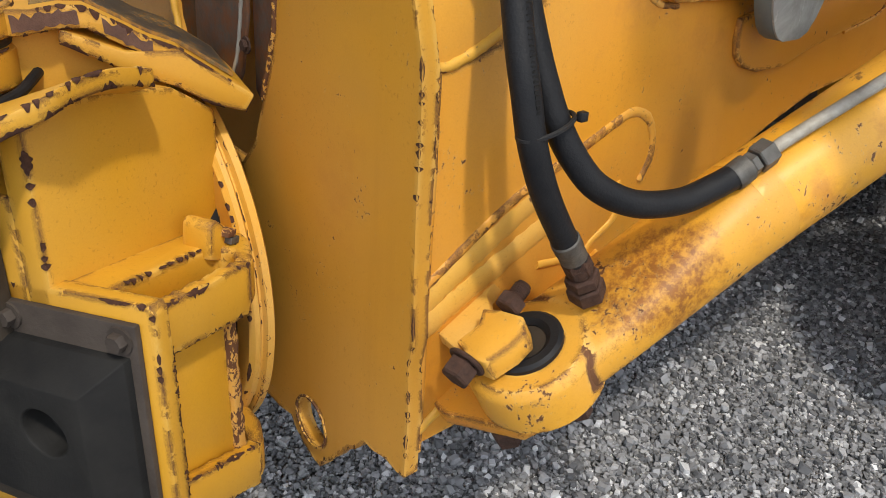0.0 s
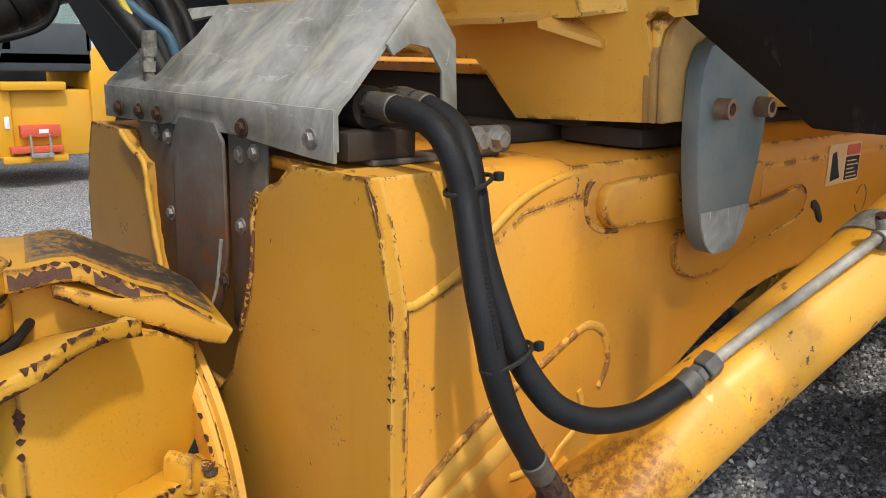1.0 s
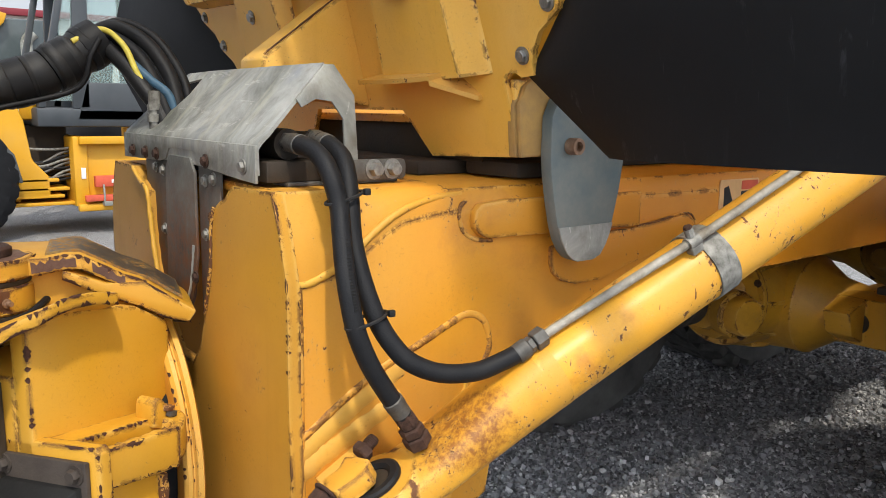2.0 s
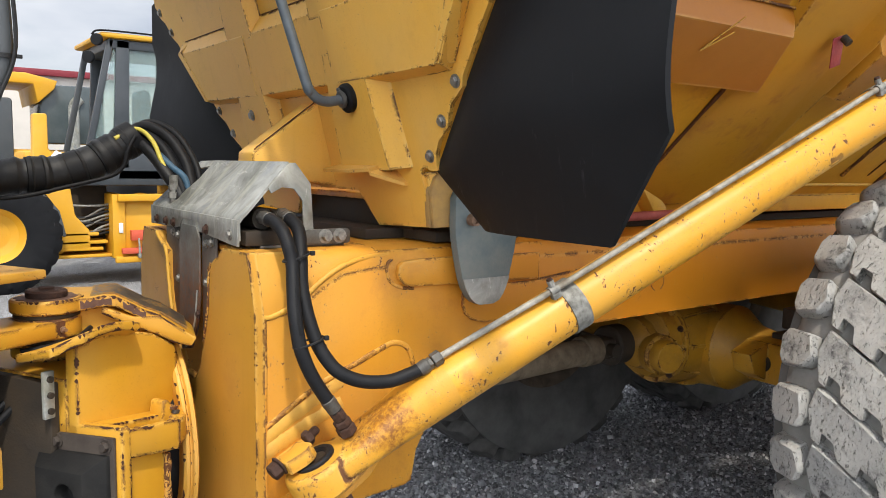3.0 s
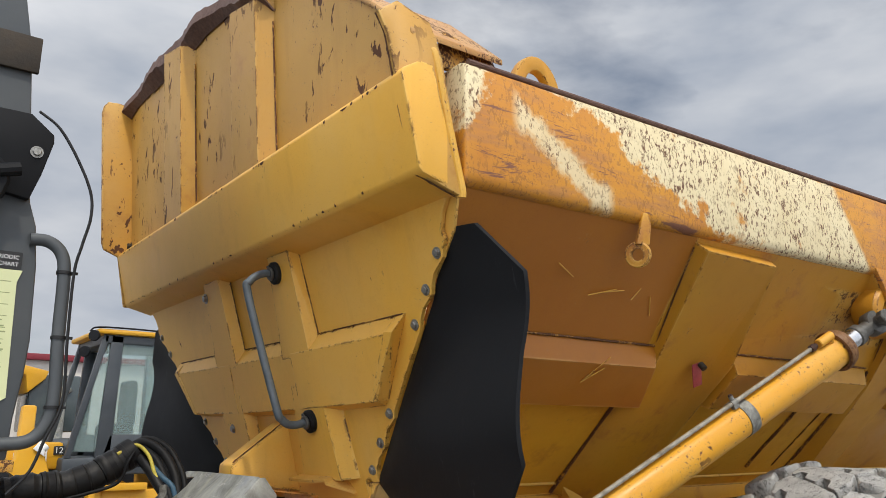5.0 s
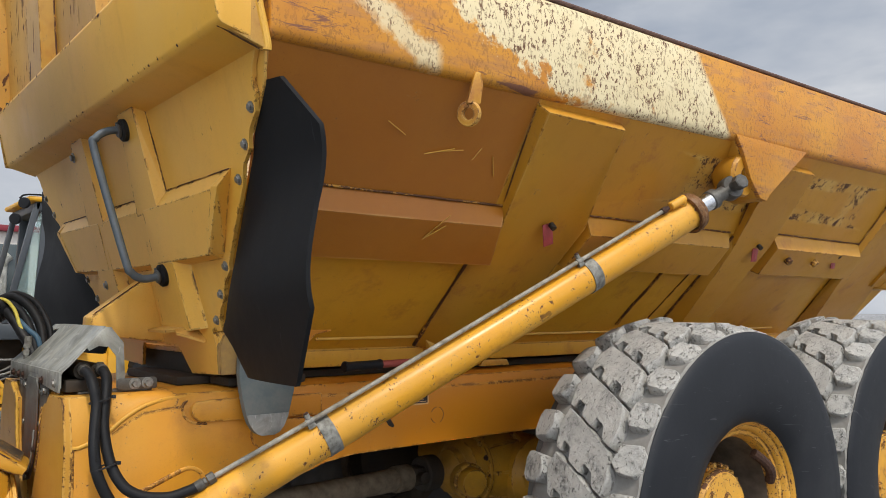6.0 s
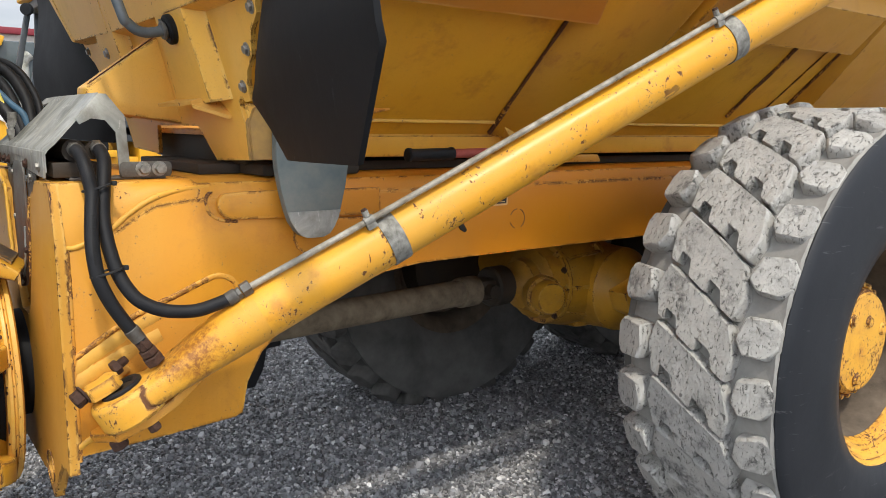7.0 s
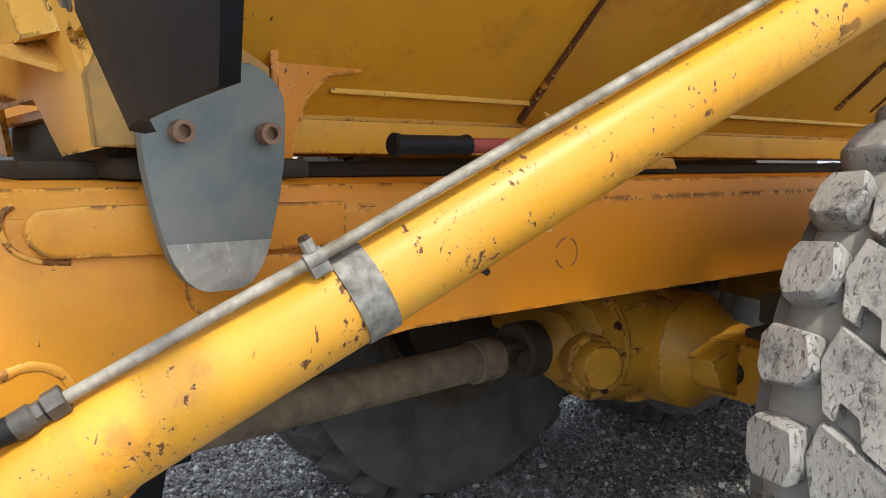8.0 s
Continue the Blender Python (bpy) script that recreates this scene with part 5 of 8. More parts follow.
def dump_body():
    edge, bolts = edge_line()
    low = [(0.690, 1.437), (1.0, 1.424), (1.085, 1.53)]
    near = edge + low
    pts = near + mirror_y(near)
    bm = bm_new()
    front_plate(bm, pts, 0.0, 0.014)
    body = part("dump_body", bm, M_BODY, truck, "dented yellow steel dump body, front panel dusty tan")
    for side in (0, 1):
        for y, z in bolts:
            yy = y if side == 0 else 2 * YC - y
            bm = bm_new()
            hexbolt(bm, on_front(yy, z), FN, 0.0125, 0.011)
            part("bolt", bm, M_ZINC, body)
    # upright and level pressed ribs
    H = 0.046
    # side cheek that runs back from the panel's foot
    bm = bm_new()
    xz(bm, [(1.045, 1.437), (1.19, 1.437), (1.19, 1.56), (1.10, 1.595), (1.015, 1.595)], 0.690, 0.012, 0.003)
    part("cheek", bm, M_BODY, body)
    for s in (0, 1):
        f = (lambda q: q) if s == 0 else (lambda q: 2 * YC - q)
        bm = bm_new()
        tapered(bm, [(f(0.86), 2.43), (f(1.065), 2.43), (f(1.09), 2.05), (f(0.826), 2.05)], [(f(0.868), 2.435), (f(1.035), 2.435), (f(1.07), 2.05), (f(0.848), 2.05)], H)
        soften(bm, 0.008)
        part("upright_rib", bm, M_BODY, body)
        bm = bm_new()
        tapered(bm, [(f(0.775), 1.95), (f(1.07), 1.95), (f(1.09), 1.608), (f(0.735), 1.608)], [(f(0.828), 1.95), (f(1.04), 1.95), (f(1.07), 1.609), (f(0.792), 1.609)], H)
        soften(bm, 0.008)
        part("upright_rib", bm, M_BODY, body)
        bm = bm_new()
        tapered(bm, [(f(0.27), 2.120), (f(1.0), 2.116), (f(1.0), 1.835), (f(0.475), 1.848)], [(f(0.305), 2.072), (f(1.0), 2.066), (f(1.0), 1.862), (f(0.452), 1.872)], H * 1.03)
        soften(bm, 0.01)
        part("level_rib", bm, M_BODY, body)
        bm = bm_new()
        tapered(bm, [(f(0.262), 2.124), (f(0.33), 2.115), (f(0.49), 1.860), (f(0.452), 1.866)], [(f(0.285), 2.075), (f(0.33), 2.080), (f(0.487), 1.868), (f(0.462), 1.874)], H * 1.1)
        part("rib_end", bm, M_BODY, body)
        # small ledge and the lug box under the rib
        bm = bm_new()
        prism(bm, [(f(0.85), 0), (f(1.10), 0.0), (f(1.10), 0.098), (f(0.92), 0.098), (f(0.85), 0.080)], on_front(0, 1.612, 0.0), (0, 1, 0), tuple(FN), 0.010)
        q = [on_front(f(0.851), 1.612, 0.0), on_front(f(0.851), 1.612, 0.080), on_front(f(0.783), 1.565, 0.010), on_front(f(0.783), 1.565, 0.0)]
        top_q = [bm.verts.new(v) for v in q]
        low_q = [bm.verts.new(v - FV * 0.011) for v in q]
        bm.faces.new(top_q)
        bm.faces.new(low_q[::-1])
        for n in range(4):
            bm.faces.new((top_q[n], top_q[(n + 1) % 4], low_q[(n + 1) % 4], low_q[n]))
        part("ledge", bm, M_EDGE, body, "thin ledge with chipped paint")
        bm = bm_new()
        hexbolt(bm, on_front(f(1.03 if s == 0 else 0.91), 1.79 if s == 0 else 1.797, 0.0 if s == 0 else H), FN, 0.014, 0.012)
        part("bolt", bm, M_ZINC, body)
        if s:
            bm = bm_new()
            hexbolt(bm, on_front(f(0.87), 2.372, H), FN, 0.016, 0.014)
            part("bolt", bm, M_ZINC, body)
    bm = bm_new()
    tapered(bm, [(0.965, 2.116), (1.625, 2.116), (1.625, 1.835), (0.965, 1.835)], [(0.965, 2.066), (1.625, 2.066), (1.625, 1.862), (0.965, 1.862)], H * 0.98)
    soften(bm, 0.01)
    part("level_rib", bm, M_BODY, body)
    # the nose wedge in the middle
    bm = bm_new()
    xz(bm, [(0.985, 1.84), (0.725, 1.645), (0.722, 1.595), (0.745, 1.575), (1.04, 1.535), (1.10, 1.535), (1.10, 1.70)], 1.232, 0.126, 0.006)
    part("nose_wedge", bm, M_BODY, body)
    bead([(0.94, 1.236, 1.812), (0.84, 1.236, 1.737), (0.73, 1.236, 1.654)], 0.003, M_WELD, body, "weld_bead", 31)
    # welds that show as dark rusty lines
    for k, (a, b) in enumerate((((0.862, 2.42), (0.829, 2.118)), ((0.275, 2.122), (0.825, 2.118)), ((1.08, 2.118), (1.50, 2.118)), ((1.522, 2.41), (1.50, 2.118)), ((1.77, 2.12), (2.31, 2.12)), ((1.06, 2.44), (0.86, 2.44)))):
        bead([on_front(*a, 0.003), on_front((a[0] + b[0]) / 2, (a[1] + b[1]) / 2, 0.003), on_front(*b, 0.003)], 0.003, M_WELD, body, "weld_bead", 40 + k)
    # wide shelf across the panel
    sec = [(0.80, 2.405), (0.667, 2.44), (0.655, 2.452), (0.593, 2.714), (0.600, 2.729), (0.655, 2.765), (0.70, 2.765)]
    bm = bm_new()
    prism(bm, sec, (0, 2.70, 0), (1, 0, 0), (0, 0, 1), 2.70 + 0.105)
    soften(bm, 0.006)
    part("shelf_beam", bm, M_BODY, body, "broad pressed shelf beam across the front")
    edge_chips(body, [(0.593, 2.60 - 0.13 * q, 2.714) for q in range(21)], (0.22, 0, -1), (0.3, 0, 0.9), 110, 0.10, 0.010)
    edge_chips(body, [(0.655, 2.60 - 0.13 * q, 2.452) for q in range(21)], (-0.22, 0, 1), (0.8, 0, -0.5), 111, 0.07, 0.009)
    # spill guard above
    bm = bm_new()
    top = ragged([(2.71, 3.60), (2.30, 3.635), (1.5, 3.62), (1.25, 3.57)], 0.05, 0.008, 14) + ragged([(0.80, 3.42), (0.32, 3.185), (0.11, 3.02), (-0.06, 2.85)], 0.08, 0.006, 15)
    gp = [(-0.06, 2.70), (2.71, 2.70)] + top
    go, gv = Vector((0.665, 0, 2.70)), Vector((-0.075, 0, 0.9)).normalized()
    prism(bm, [(y, (z - 2.70) * 1.0035) for y, z in gp], go, (0, 1, 0), tuple(gv), 0.02)
    guard = part("spill_guard", bm, M_GUARD, body, "tall spill guard with scraped paint and ragged top edge")
    for y0, y1, zt in ((0.86, 1.10, 3.44), (1.70, 1.93, 3.60)):
        bm = bm_new()
        lo = [(y0 - 0.05, 2.695), (y1 + 0.03, 2.695), (y1 + 0.03, zt), (y0 - 0.05, zt - 0.05)]
        hi = [(y0, 2.69), (y1, 2.69), (y1, zt), (y0, zt - 0.05)]
        t = bmesh.new()
        gn = Vector((-0.9, 0, -0.075)).normalized()
        a = [t.verts.new(go + Vector((0, y, 0)) + gv * (z - 2.70)) for y, z in lo]
        b = [t.verts.new(go + Vector((0, y, 0)) + gv * (z - 2.70) + gn * 0.06) for y, z in hi]
        t.faces.new(b)
        for i in range(4):
            t.faces.new((a[i], a[(i + 1) % 4], b[(i + 1) % 4], b[i]))
        soften(t, 0.008)
        merge(bm, t)
        part("upright_rib", bm, M_GUARD, guard)
        bead([go + Vector((-0.006, y0 - 0.05, 0)) + gv * (zt - 2.85), go + Vector((-0.006, y0 - 0.05, 0)) + gv * 0.4, go + Vector((-0.006, y0 - 0.05, 0)) + gv * 0.04], 0.0045, M_WELD, guard, "weld_bead", 60)
    # torn brown lip curling forward along the guard's top
    rng = random.Random(4)
    bm = bm_new()
    gn = Vector((-0.9, 0, -0.075)).normalized()
    rows = []
    for k in range(49):
        y = 0.80 + 1.91 * k / 48
        z = float(np.interp(y, (0.80, 1.25, 1.5, 1.9, 2.3, 2.71), (3.42, 3.57, 3.615, 3.628, 3.63, 3.595))) + rng.uniform(-0.008, 0.008)
        drop = 0.055 + 0.05 * abs(math.sin(2.3 * y + 0.4)) * rng.uniform(0.75, 1.2)
        base = go + Vector((0, y, 0)) + gv * (z - 2.70)
        curl = 0.035 + 0.03 * math.sin(5.1 * y) ** 2
        rows.append([bm.verts.new(base + gv * 0.012 - gn * 0.01), bm.verts.new(base + gv * 0.022 + gn * curl * 0.7), bm.verts.new(base - gv * drop * 0.45 + gn * curl), bm.verts.new(base - gv * drop + gn * 0.006)])
    for p, q in zip(rows, rows[1:]):
        for k in range(3):
            bm.faces.new((p[k], q[k], q[k + 1], p[k + 1]))
    bmesh.ops.recalc_face_normals(bm, faces=bm.faces)
    bmesh.ops.solidify(bm, geom=list(bm.faces), thickness=0.006)
    part("guard_lip", bm, M_BARE, guard, "torn brown rusty lip")
    # scraped top sheet running back from the guard's sloping shoulder
    bm = bm_new()
    t = bmesh.new()
    line = [(-0.085, 2.85), (0.11, 3.02), (0.32, 3.185), (0.80, 3.42), (1.25, 3.57)]
    back = [(0.98, 0.0), (0.93, 0.02), (0.86, 0.0), (0.80, 0.01), (0.75, 0.0)]
    fr = [t.verts.new((0.635 - (z - 2.85) * 0.083, y, z)) for y, z in line]
    bk = [t.verts.new((b, y, z - 0.0 + o)) for (y, z), (b, o) in zip(line, back)]
    for i in range(4):
        t.faces.new((fr[i], fr[i + 1], bk[i + 1], bk[i]))
    r = bmesh.ops.extrude_face_region(t, geom=list(t.faces))
    bmesh.ops.translate(t, verts=[v for v in r["geom"] if isinstance(v, bmesh.types.BMVert)], vec=(0, 0, 0.022))
    bmesh.ops.recalc_face_normals(t, faces=t.faces)
    soften(t, 0.006)
    merge(bm, t)
    part("shoulder_sheet", bm, M_SHOULDER, guard, "scraped sheet on the guard's shoulder")
    # far and near front corner plates
    bm = bm_new()
    prism(bm, [(0.793, 2.394), (0.683, 2.438), (0.668, 2.450), (0.647, 2.52), (0.624, 2.60), (0.599, 2.717), (0.574, 2.836), (0.545, 2.90), (0.60, 2.945), (0.70, 2.90), (0.735, 2.81), (0.772, 2.60), (0.812, 2.40)], (0, 0.069, 0), (1, -0.205, 0), (0, 0, 1), 0.02, 0.004)
    part("corner_plate", bm, M_GUARD, body)
    bm = bm_new()
    pipe(bm, spline([(0.705, -0.083, 2.818), (0.715, -0.092, 2.80), (0.742, -0.098, 2.66), (0.77, -0.104, 2.53), (0.795, -0.108, 2.42), (0.798, -0.106, 2.392)], 6), 0.0125, 10)
    part("corner_bar", bm, M_EDGE, body, "rounded bar welded along the corner")
    bead([(0.543, -0.044, 2.90), (0.572, -0.050, 2.838), (0.597, -0.055, 2.717), (0.622, -0.060, 2.60), (0.645, -0.065, 2.52), (0.667, -0.070, 2.448), (0.685, -0.074, 2.436), (0.79, -0.096, 2.392)], 0.0035, M_WELD, body, "edge_weld", 72)
    edge_chips(body, [(0.668, -0.0695, 2.450), (0.647, -0.0652, 2.52), (0.624, -0.0605, 2.60), (0.599, -0.0554, 2.717), (0.574, -0.0503, 2.836)], (0.98, -0.2, 0), (0, 1, 0), 108, 0.4, 0.010)
    edge_chips(body, [(0.683, -0.0727, 2.438), (0.74, -0.084, 2.415), (0.793, -0.095, 2.394)], (0, 0, 1), (0, 1, 0), 109, 0.6, 0.012)
    # sheet that closes the corner behind the flap's top
    bm = bm_new()
    front_plate(bm, [(-0.085, 2.46), (0.10, 2.46), (0.10, 2.20), (0.03, 2.26), (-0.03, 2.315), (-0.075, 2.40)], -0.016, 0.008)
    part("corner_sheet", bm, M_BODY, body)
    # far plate: the darker guard paint stands in for shade on it
    bm = bm_new()
    xz(bm, [(0.648, 2.44), (0.80, 2.44), (0.80, 3.56), (0.52, 3.604), (0.46, 3.598), (0.440, 3.57), (0.433, 3.527), (0.473, 3.10), (0.502, 2.78), (0.515, 2.745), (0.593, 2.714)], 2.69, 0.024, 0.006)
    part("corner_plate", bm, M_GUARD, body)
    bm = bm_new()
    hexbolt(bm, (0.655, 2.70, 2.78), (-1, 0, 0), 0.02, 0.02)
    part("bolt", bm, M_DARK, body)
    return body


body_ob = dump_body()
body_ob.location = (0.034, 0.054, 0.008)


# -- handrail on the front
def handrail():
    a, b = on_front(0.985, 2.368, 0.046), on_front(0.930, 1.818, 0.046)
    off = FN * 0.128
    pts = [a, a + off * 0.5 + FV * 0.004, a + off * 0.88 - FV * 0.018, a + off * 1.0 - FV * 0.07]
    pts += [b + off * 1.0 + FV * 0.10, b + off * 0.90 + FV * 0.035, b + off * 0.6 + FV * 0.004, b]
    P = spline(pts, 8)
    bm = bm_new()
    pipe(bm, P, 0.0148, 16)
    h = part("handrail", bm, M_GREYPAINT, body_ob, "grey painted steel handrail on rubber mounts")
    for p in (a, b):
        bm = bm_new()
        lathe(bm, [(0, 0), (0.043, 0), (0.043, 0.014), (0.036, 0.02), (0, 0.02)], p, FN, 20)
        part("flange", bm, M_PAD, h, "black rubber mount")
        bm = bm_new()
        cyl(bm, p + FN * 0.02, p + FN * 0.032, 0.026, 16, bev=0.003)
        part("collar", bm, M_FITTING, h)
        bm = bm_new()
        hexbolt(bm, p + FN * 0.02 + FV * 0.027 + Vector((0, 0.014, 0)), FN, 0.008, 0.006, False)
        part("bolt", bm, M_FITTING, h)


handrail()

# -- sloping side of the body
SO = Vector((0, 0.25, 2.05))
SV = Vector((0, -0.748, 0.663))
SN = Vector((0, -0.663, -0.748))


def side_pts(pts):
    return [(x, (z - 2.05) / 0.663) for x, z in pts]


RISE = 0.018       # the rim climbs a little towards the rear
Z_BEND = 2.09      # above this the side stands steeper, up to the rim


def on_side(x, z, out=0.0):
    if z <= Z_BEND:
        return Vector((x, 0, 0)) + SO + SV * ((z - 2.05) / 0.663) + SN * out
    h = 0.365 + RISE * (x - 0.8)
    y0 = 0.25 - 1.128 * (Z_BEND - 2.05)
    n = Vector((0, -h, -(y0 + 0.112))).normalized()
    return Vector((x, y0 - (y0 + 0.112) * (z - Z_BEND) / h, z)) + n * out


def side_plate(bm, pts, out, thick, bev=0.0):
    prism(bm, side_pts(pts), SO + SN * (out - thick), (1, 0, 0), tuple(SV), thick, bev)


def tapered_side(bm, base, top, out):
    lo = [bm.verts.new(on_side(x, z, 0)) for x, z in base]
    hi = [bm.verts.new(on_side(x, z, out)) for x, z in top]
    k = len(lo)
    bm.faces.new(hi)
    for i in range(k):
        bm.faces.new((lo[i], lo[(i + 1) % k], hi[(i + 1) % k], hi[i]))


def body_side():
    bm = bm_new()
    side_plate(bm, [(1.055, 1.50), (6.4, 1.50), (6.24, Z_BEND), (0.90, Z_BEND)], 0.0, 0.014)
    s = part("side_panel", bm, M_LOWSIDE, body_ob, "sloping golden-yellow side panel, stained and scratched")
    for x0, x1, x2, x3, mat, text in ((0.90, 1.95, 0.805, 1.90, M_PRIMER, "repainted reddish orange sheet"), (1.951, 6.24, 1.901, 6.15, M_SIDE, "")):
        bm = bm_new()
        quad = [(x0, Z_BEND), (x1, Z_BEND), (x3, 2.45 + RISE * (x3 - 0.8)), (x2, 2.45 + RISE * (x2 - 0.8))]
        lo = [bm.verts.new(on_side(x, z + 1e-5, 0.0)) for x, z in quad]
        hi = [bm.verts.new(on_side(x, z + 1e-5, -0.014)) for x, z in quad]
        bm.faces.new(lo)
        bm.faces.new(hi[::-1])
        for i in range(4):
            bm.faces.new((lo[i], lo[(i + 1) % 4], hi[(i + 1) % 4], hi[i]))
        part("upper_sheet", bm, mat, s, text)
    H = 0.075
    for x0, x1, x2, x3, z0, z1, mat, name in (
            (0.95, 2.00, 1.0, 2.085, 1.895, 2.09, M_PRIMER, "level_rib"), (2.50, 3.66, 2.50, 3.70, 1.90, 2.09, M_SIDE, "level_rib"),
            (4.09, 5.20, 4.15, 5.36, 1.92, 2.11, M_SIDE, "level_rib"), (5.75, 6.2, 5.8, 6.25, 1.88, 2.06, M_SIDE, "level_rib")):
        bm = bm_new()
        tapered_side(bm, [(x0, z1), (x1, z1), (x3, z0), (x2, z0)], [(x0 + 0.01, z1 - 0.03), (x1 - 0.03, z1 - 0.03), (x3 - 0.03, z0 + 0.022), (x2 + 0.01, z0 + 0.022)], H)
        soften(bm, 0.008)
        part(name, bm, mat, s)
        bead([on_side(x0, z1 + 0.004, 0.004), on_side((x0 + x1) / 2, z1 + 0.004, 0.004), on_side(x1, z1 + 0.004, 0.004)], 0.006, M_WELD, s, "weld_bead", int(x0 * 10))
    for (a, b, c, d, e, f) in ((1.90, 2.40, 1.985, 2.52, 2.03, 2.54), (3.60, 4.05, 3.71, 4.10, 3.80, 4.25), (5.25, 5.72, 5.2, 5.8, 5.5, 6.35)):
        bm = bm_new()
        base = [(a, 2.435), (b, 2.435), (d, 2.08), (f, 1.51), (e, 1.51), (c, 2.08)]
        top = [(a + 0.02, 2.432), (b - 0.03, 2.432), (d - 0.05, 2.07), (f - 0.06, 1.52), (e + 0.16, 1.52), (c + 0.015, 2.03)]
        tapered_side(bm, base, top, 0.055)
        soften(bm, 0.008)
        part("upright_rib", bm, M_SIDE, s)
        bead([on_side(c, 2.08, 0.006), on_side((c + e) / 2 + 0.004, 1.80, 0.006), on_side(e, 1.52, 0.006)], 0.011, M_WELD, s, "weld_bead", int(a * 7))
        bead([on_side(a, 2.42, 0.004), on_side((a + c) / 2, 2.25, 0.004), on_side(c, 2.10, 0.004)], 0.004, M_WELD, s, "weld_bead", int(a * 9))
    bead([on_side(3.375, 1.90, 0.004), on_side(3.385, 1.80, 0.004), on_side(3.38, 1.70, 0.004), on_side(3.39, 1.60, 0.004)], 0.012, M_WELD, s, "weld_bead", 93)
    bead([on_side(3.635, 1.905, 0.003), on_side(3.635, 1.75, 0.003), on_side(3.635, 1.60, 0.003)], 0.005, M_WELD, s, "weld_bead", 94)
    # red reflector tags on their studs
    for x, tilt in ((2.255, 18), (3.93, 4), (4.9, 0)):
        z = 2.045 if x < 4.5 else 2.04
        bm = bm_new()
        cyl(bm, on_side(x, z + 0.028, 0.05), on_side(x, z + 0.028, 0.078), 0.013, 12)
        stud = part("tag_stud", bm, M_DARK, s)
        bm = bm_new()
        t = radians(tilt)
        pts = [(a * math.cos(t) - b * math.sin(t), a * math.sin(t) + b * math.cos(t)) for a, b in ((-0.028, -0.06), (0.028, -0.06), (0.028, 0.035), (-0.028, 0.035))]
        prism(bm, pts, on_side(x, z, 0.066) + Vector((0, 0, 0.01)), (1, 0, 0), (0, -0.25, 0.97), 0.004, 0.001)
        part("reflector", bm, M_REDTAG, stud, "faded red reflector tag")
    for x in (4.31, 4.63):
        bm = bm_new()
        cyl(bm, on_side(x, 2.03, 0.07), on_side(x, 2.03, 0.105), 0.022, 16, bev=0.004)
        part("stud", bm, M_WORN, s)
    # scratched marks
    for k, (x, z, dx, dz) in enumerate(((1.62, 2.03, 0.07, 0.05), (1.62, 2.03, 0.06, 0.085), (1.50, 2.225, 0.12, 0.03), (1.56, 2.24, 0.1, 0.015), (1.72, 2.23, 0.02, 0.04), (1.30, 2.30, 0.09, -0.03), (1.86, 2.19, -0.05, 0.06))):
        o = 0.08 if z < 2.1 else 0.005
        w = 0.03 if z < 2.1 else 0
        bm = bm_new()
        pipe(bm, [on_side(x, z - w, o), on_side(x + dx / 2, z + dz / 2 - w, o), on_side(x + dx, z + dz - w, o)], 0.0022, 5)
        part("scratch", bm, M_EDGE, s)
    # far side, its mirror image
    bm = bm_new()
    t = bmesh.new()
    far = [(1.055, 1.50), (6.4, 1.50), (6.24, Z_BEND), (6.15, 2.53), (0.805, 2.44), (0.90, Z_BEND)]
    lo = [t.verts.new((p.x, 2 * YC - p.y, p.z)) for p in (on_side(x, z) for x, z in far)]
    hi = [t.verts.new((p.x, 2 * YC - p.y, p.z)) for p in (on_side(x, z, -0.014) for x, z in far)]
    for v in (lo, hi):
        t.faces.new((v[0], v[1], v[2], v[5]))
        t.faces.new((v[5], v[2], v[3], v[4]))
    for i in range(6):
        t.faces.new((lo[i], lo[(i + 1) % 6], hi[(i + 1) % 6], hi[i]))
    merge(bm, t)
    part("side_panel", bm, M_SIDE, body_ob)
    # floor of the hopper and the tail
    bm = bm_new()
    box(bm, 1.055, 6.4, 0.86, 1.73, 1.50, 1.52, 0.002)
    part("hopper_floor", bm, M_SIDE, body_ob)
    # dark block added to keep daylight from showing under the nose
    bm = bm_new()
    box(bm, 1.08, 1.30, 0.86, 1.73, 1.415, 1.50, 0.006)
    part("nose_gap_fill", bm, M_DARK, body_ob, "dark block filling the gap under the hopper's nose")
    # beam under the body and its ledge
    bm = bm_new()
    box(bm, 1.40, 6.2, 0.862, 0.93, 1.432, 1.548, 0.008)
    box(bm, 1.50, 6.2, 1.66, 1.728, 1.432, 1.548, 0.008)
    part("floor_beam", bm, M_LOWSIDE, body_ob)
    bm = bm_new()
    for x0, x1 in ((1.49, 2.03), (2.66, 5.2)):
        box(bm, x0, x1, 0.80, 0.865, 1.548, 1.560, 0.003)
    part("ledge", bm, M_EDGE, body_ob, "ledge with chipped edge")
    bm = bm_new()
    xz(bm, [(1.345, 1.40), (1.385, 1.40), (1.40, 1.47), (1.425, 1.535), (1.47, 1.575), (1.54, 1.588), (1.54, 1.612), (1.345, 1.625)], 0.765, 0.016, 0.002)
    box(bm, 1.34, 1.356, 0.745, 0.90, 1.40, 1.622, 0.002)
    part("gusset", bm, M_FRAME, body_ob)
    bead([(1.38, 0.762, 1.621), (1.46, 0.762, 1.612), (1.54, 0.762, 1.606)], 0.007, M_WORN, body_ob, "weld_bead", 95)
    bm = bm_new()
    xz(bm, [(2.06, 1.545), (2.14, 1.44), (2.2, 1.44), (2.2, 1.47), (2.12, 1.555)], 0.80, 0.07, 0.004)
    part("gusset", bm, M_EDGE, body_ob)
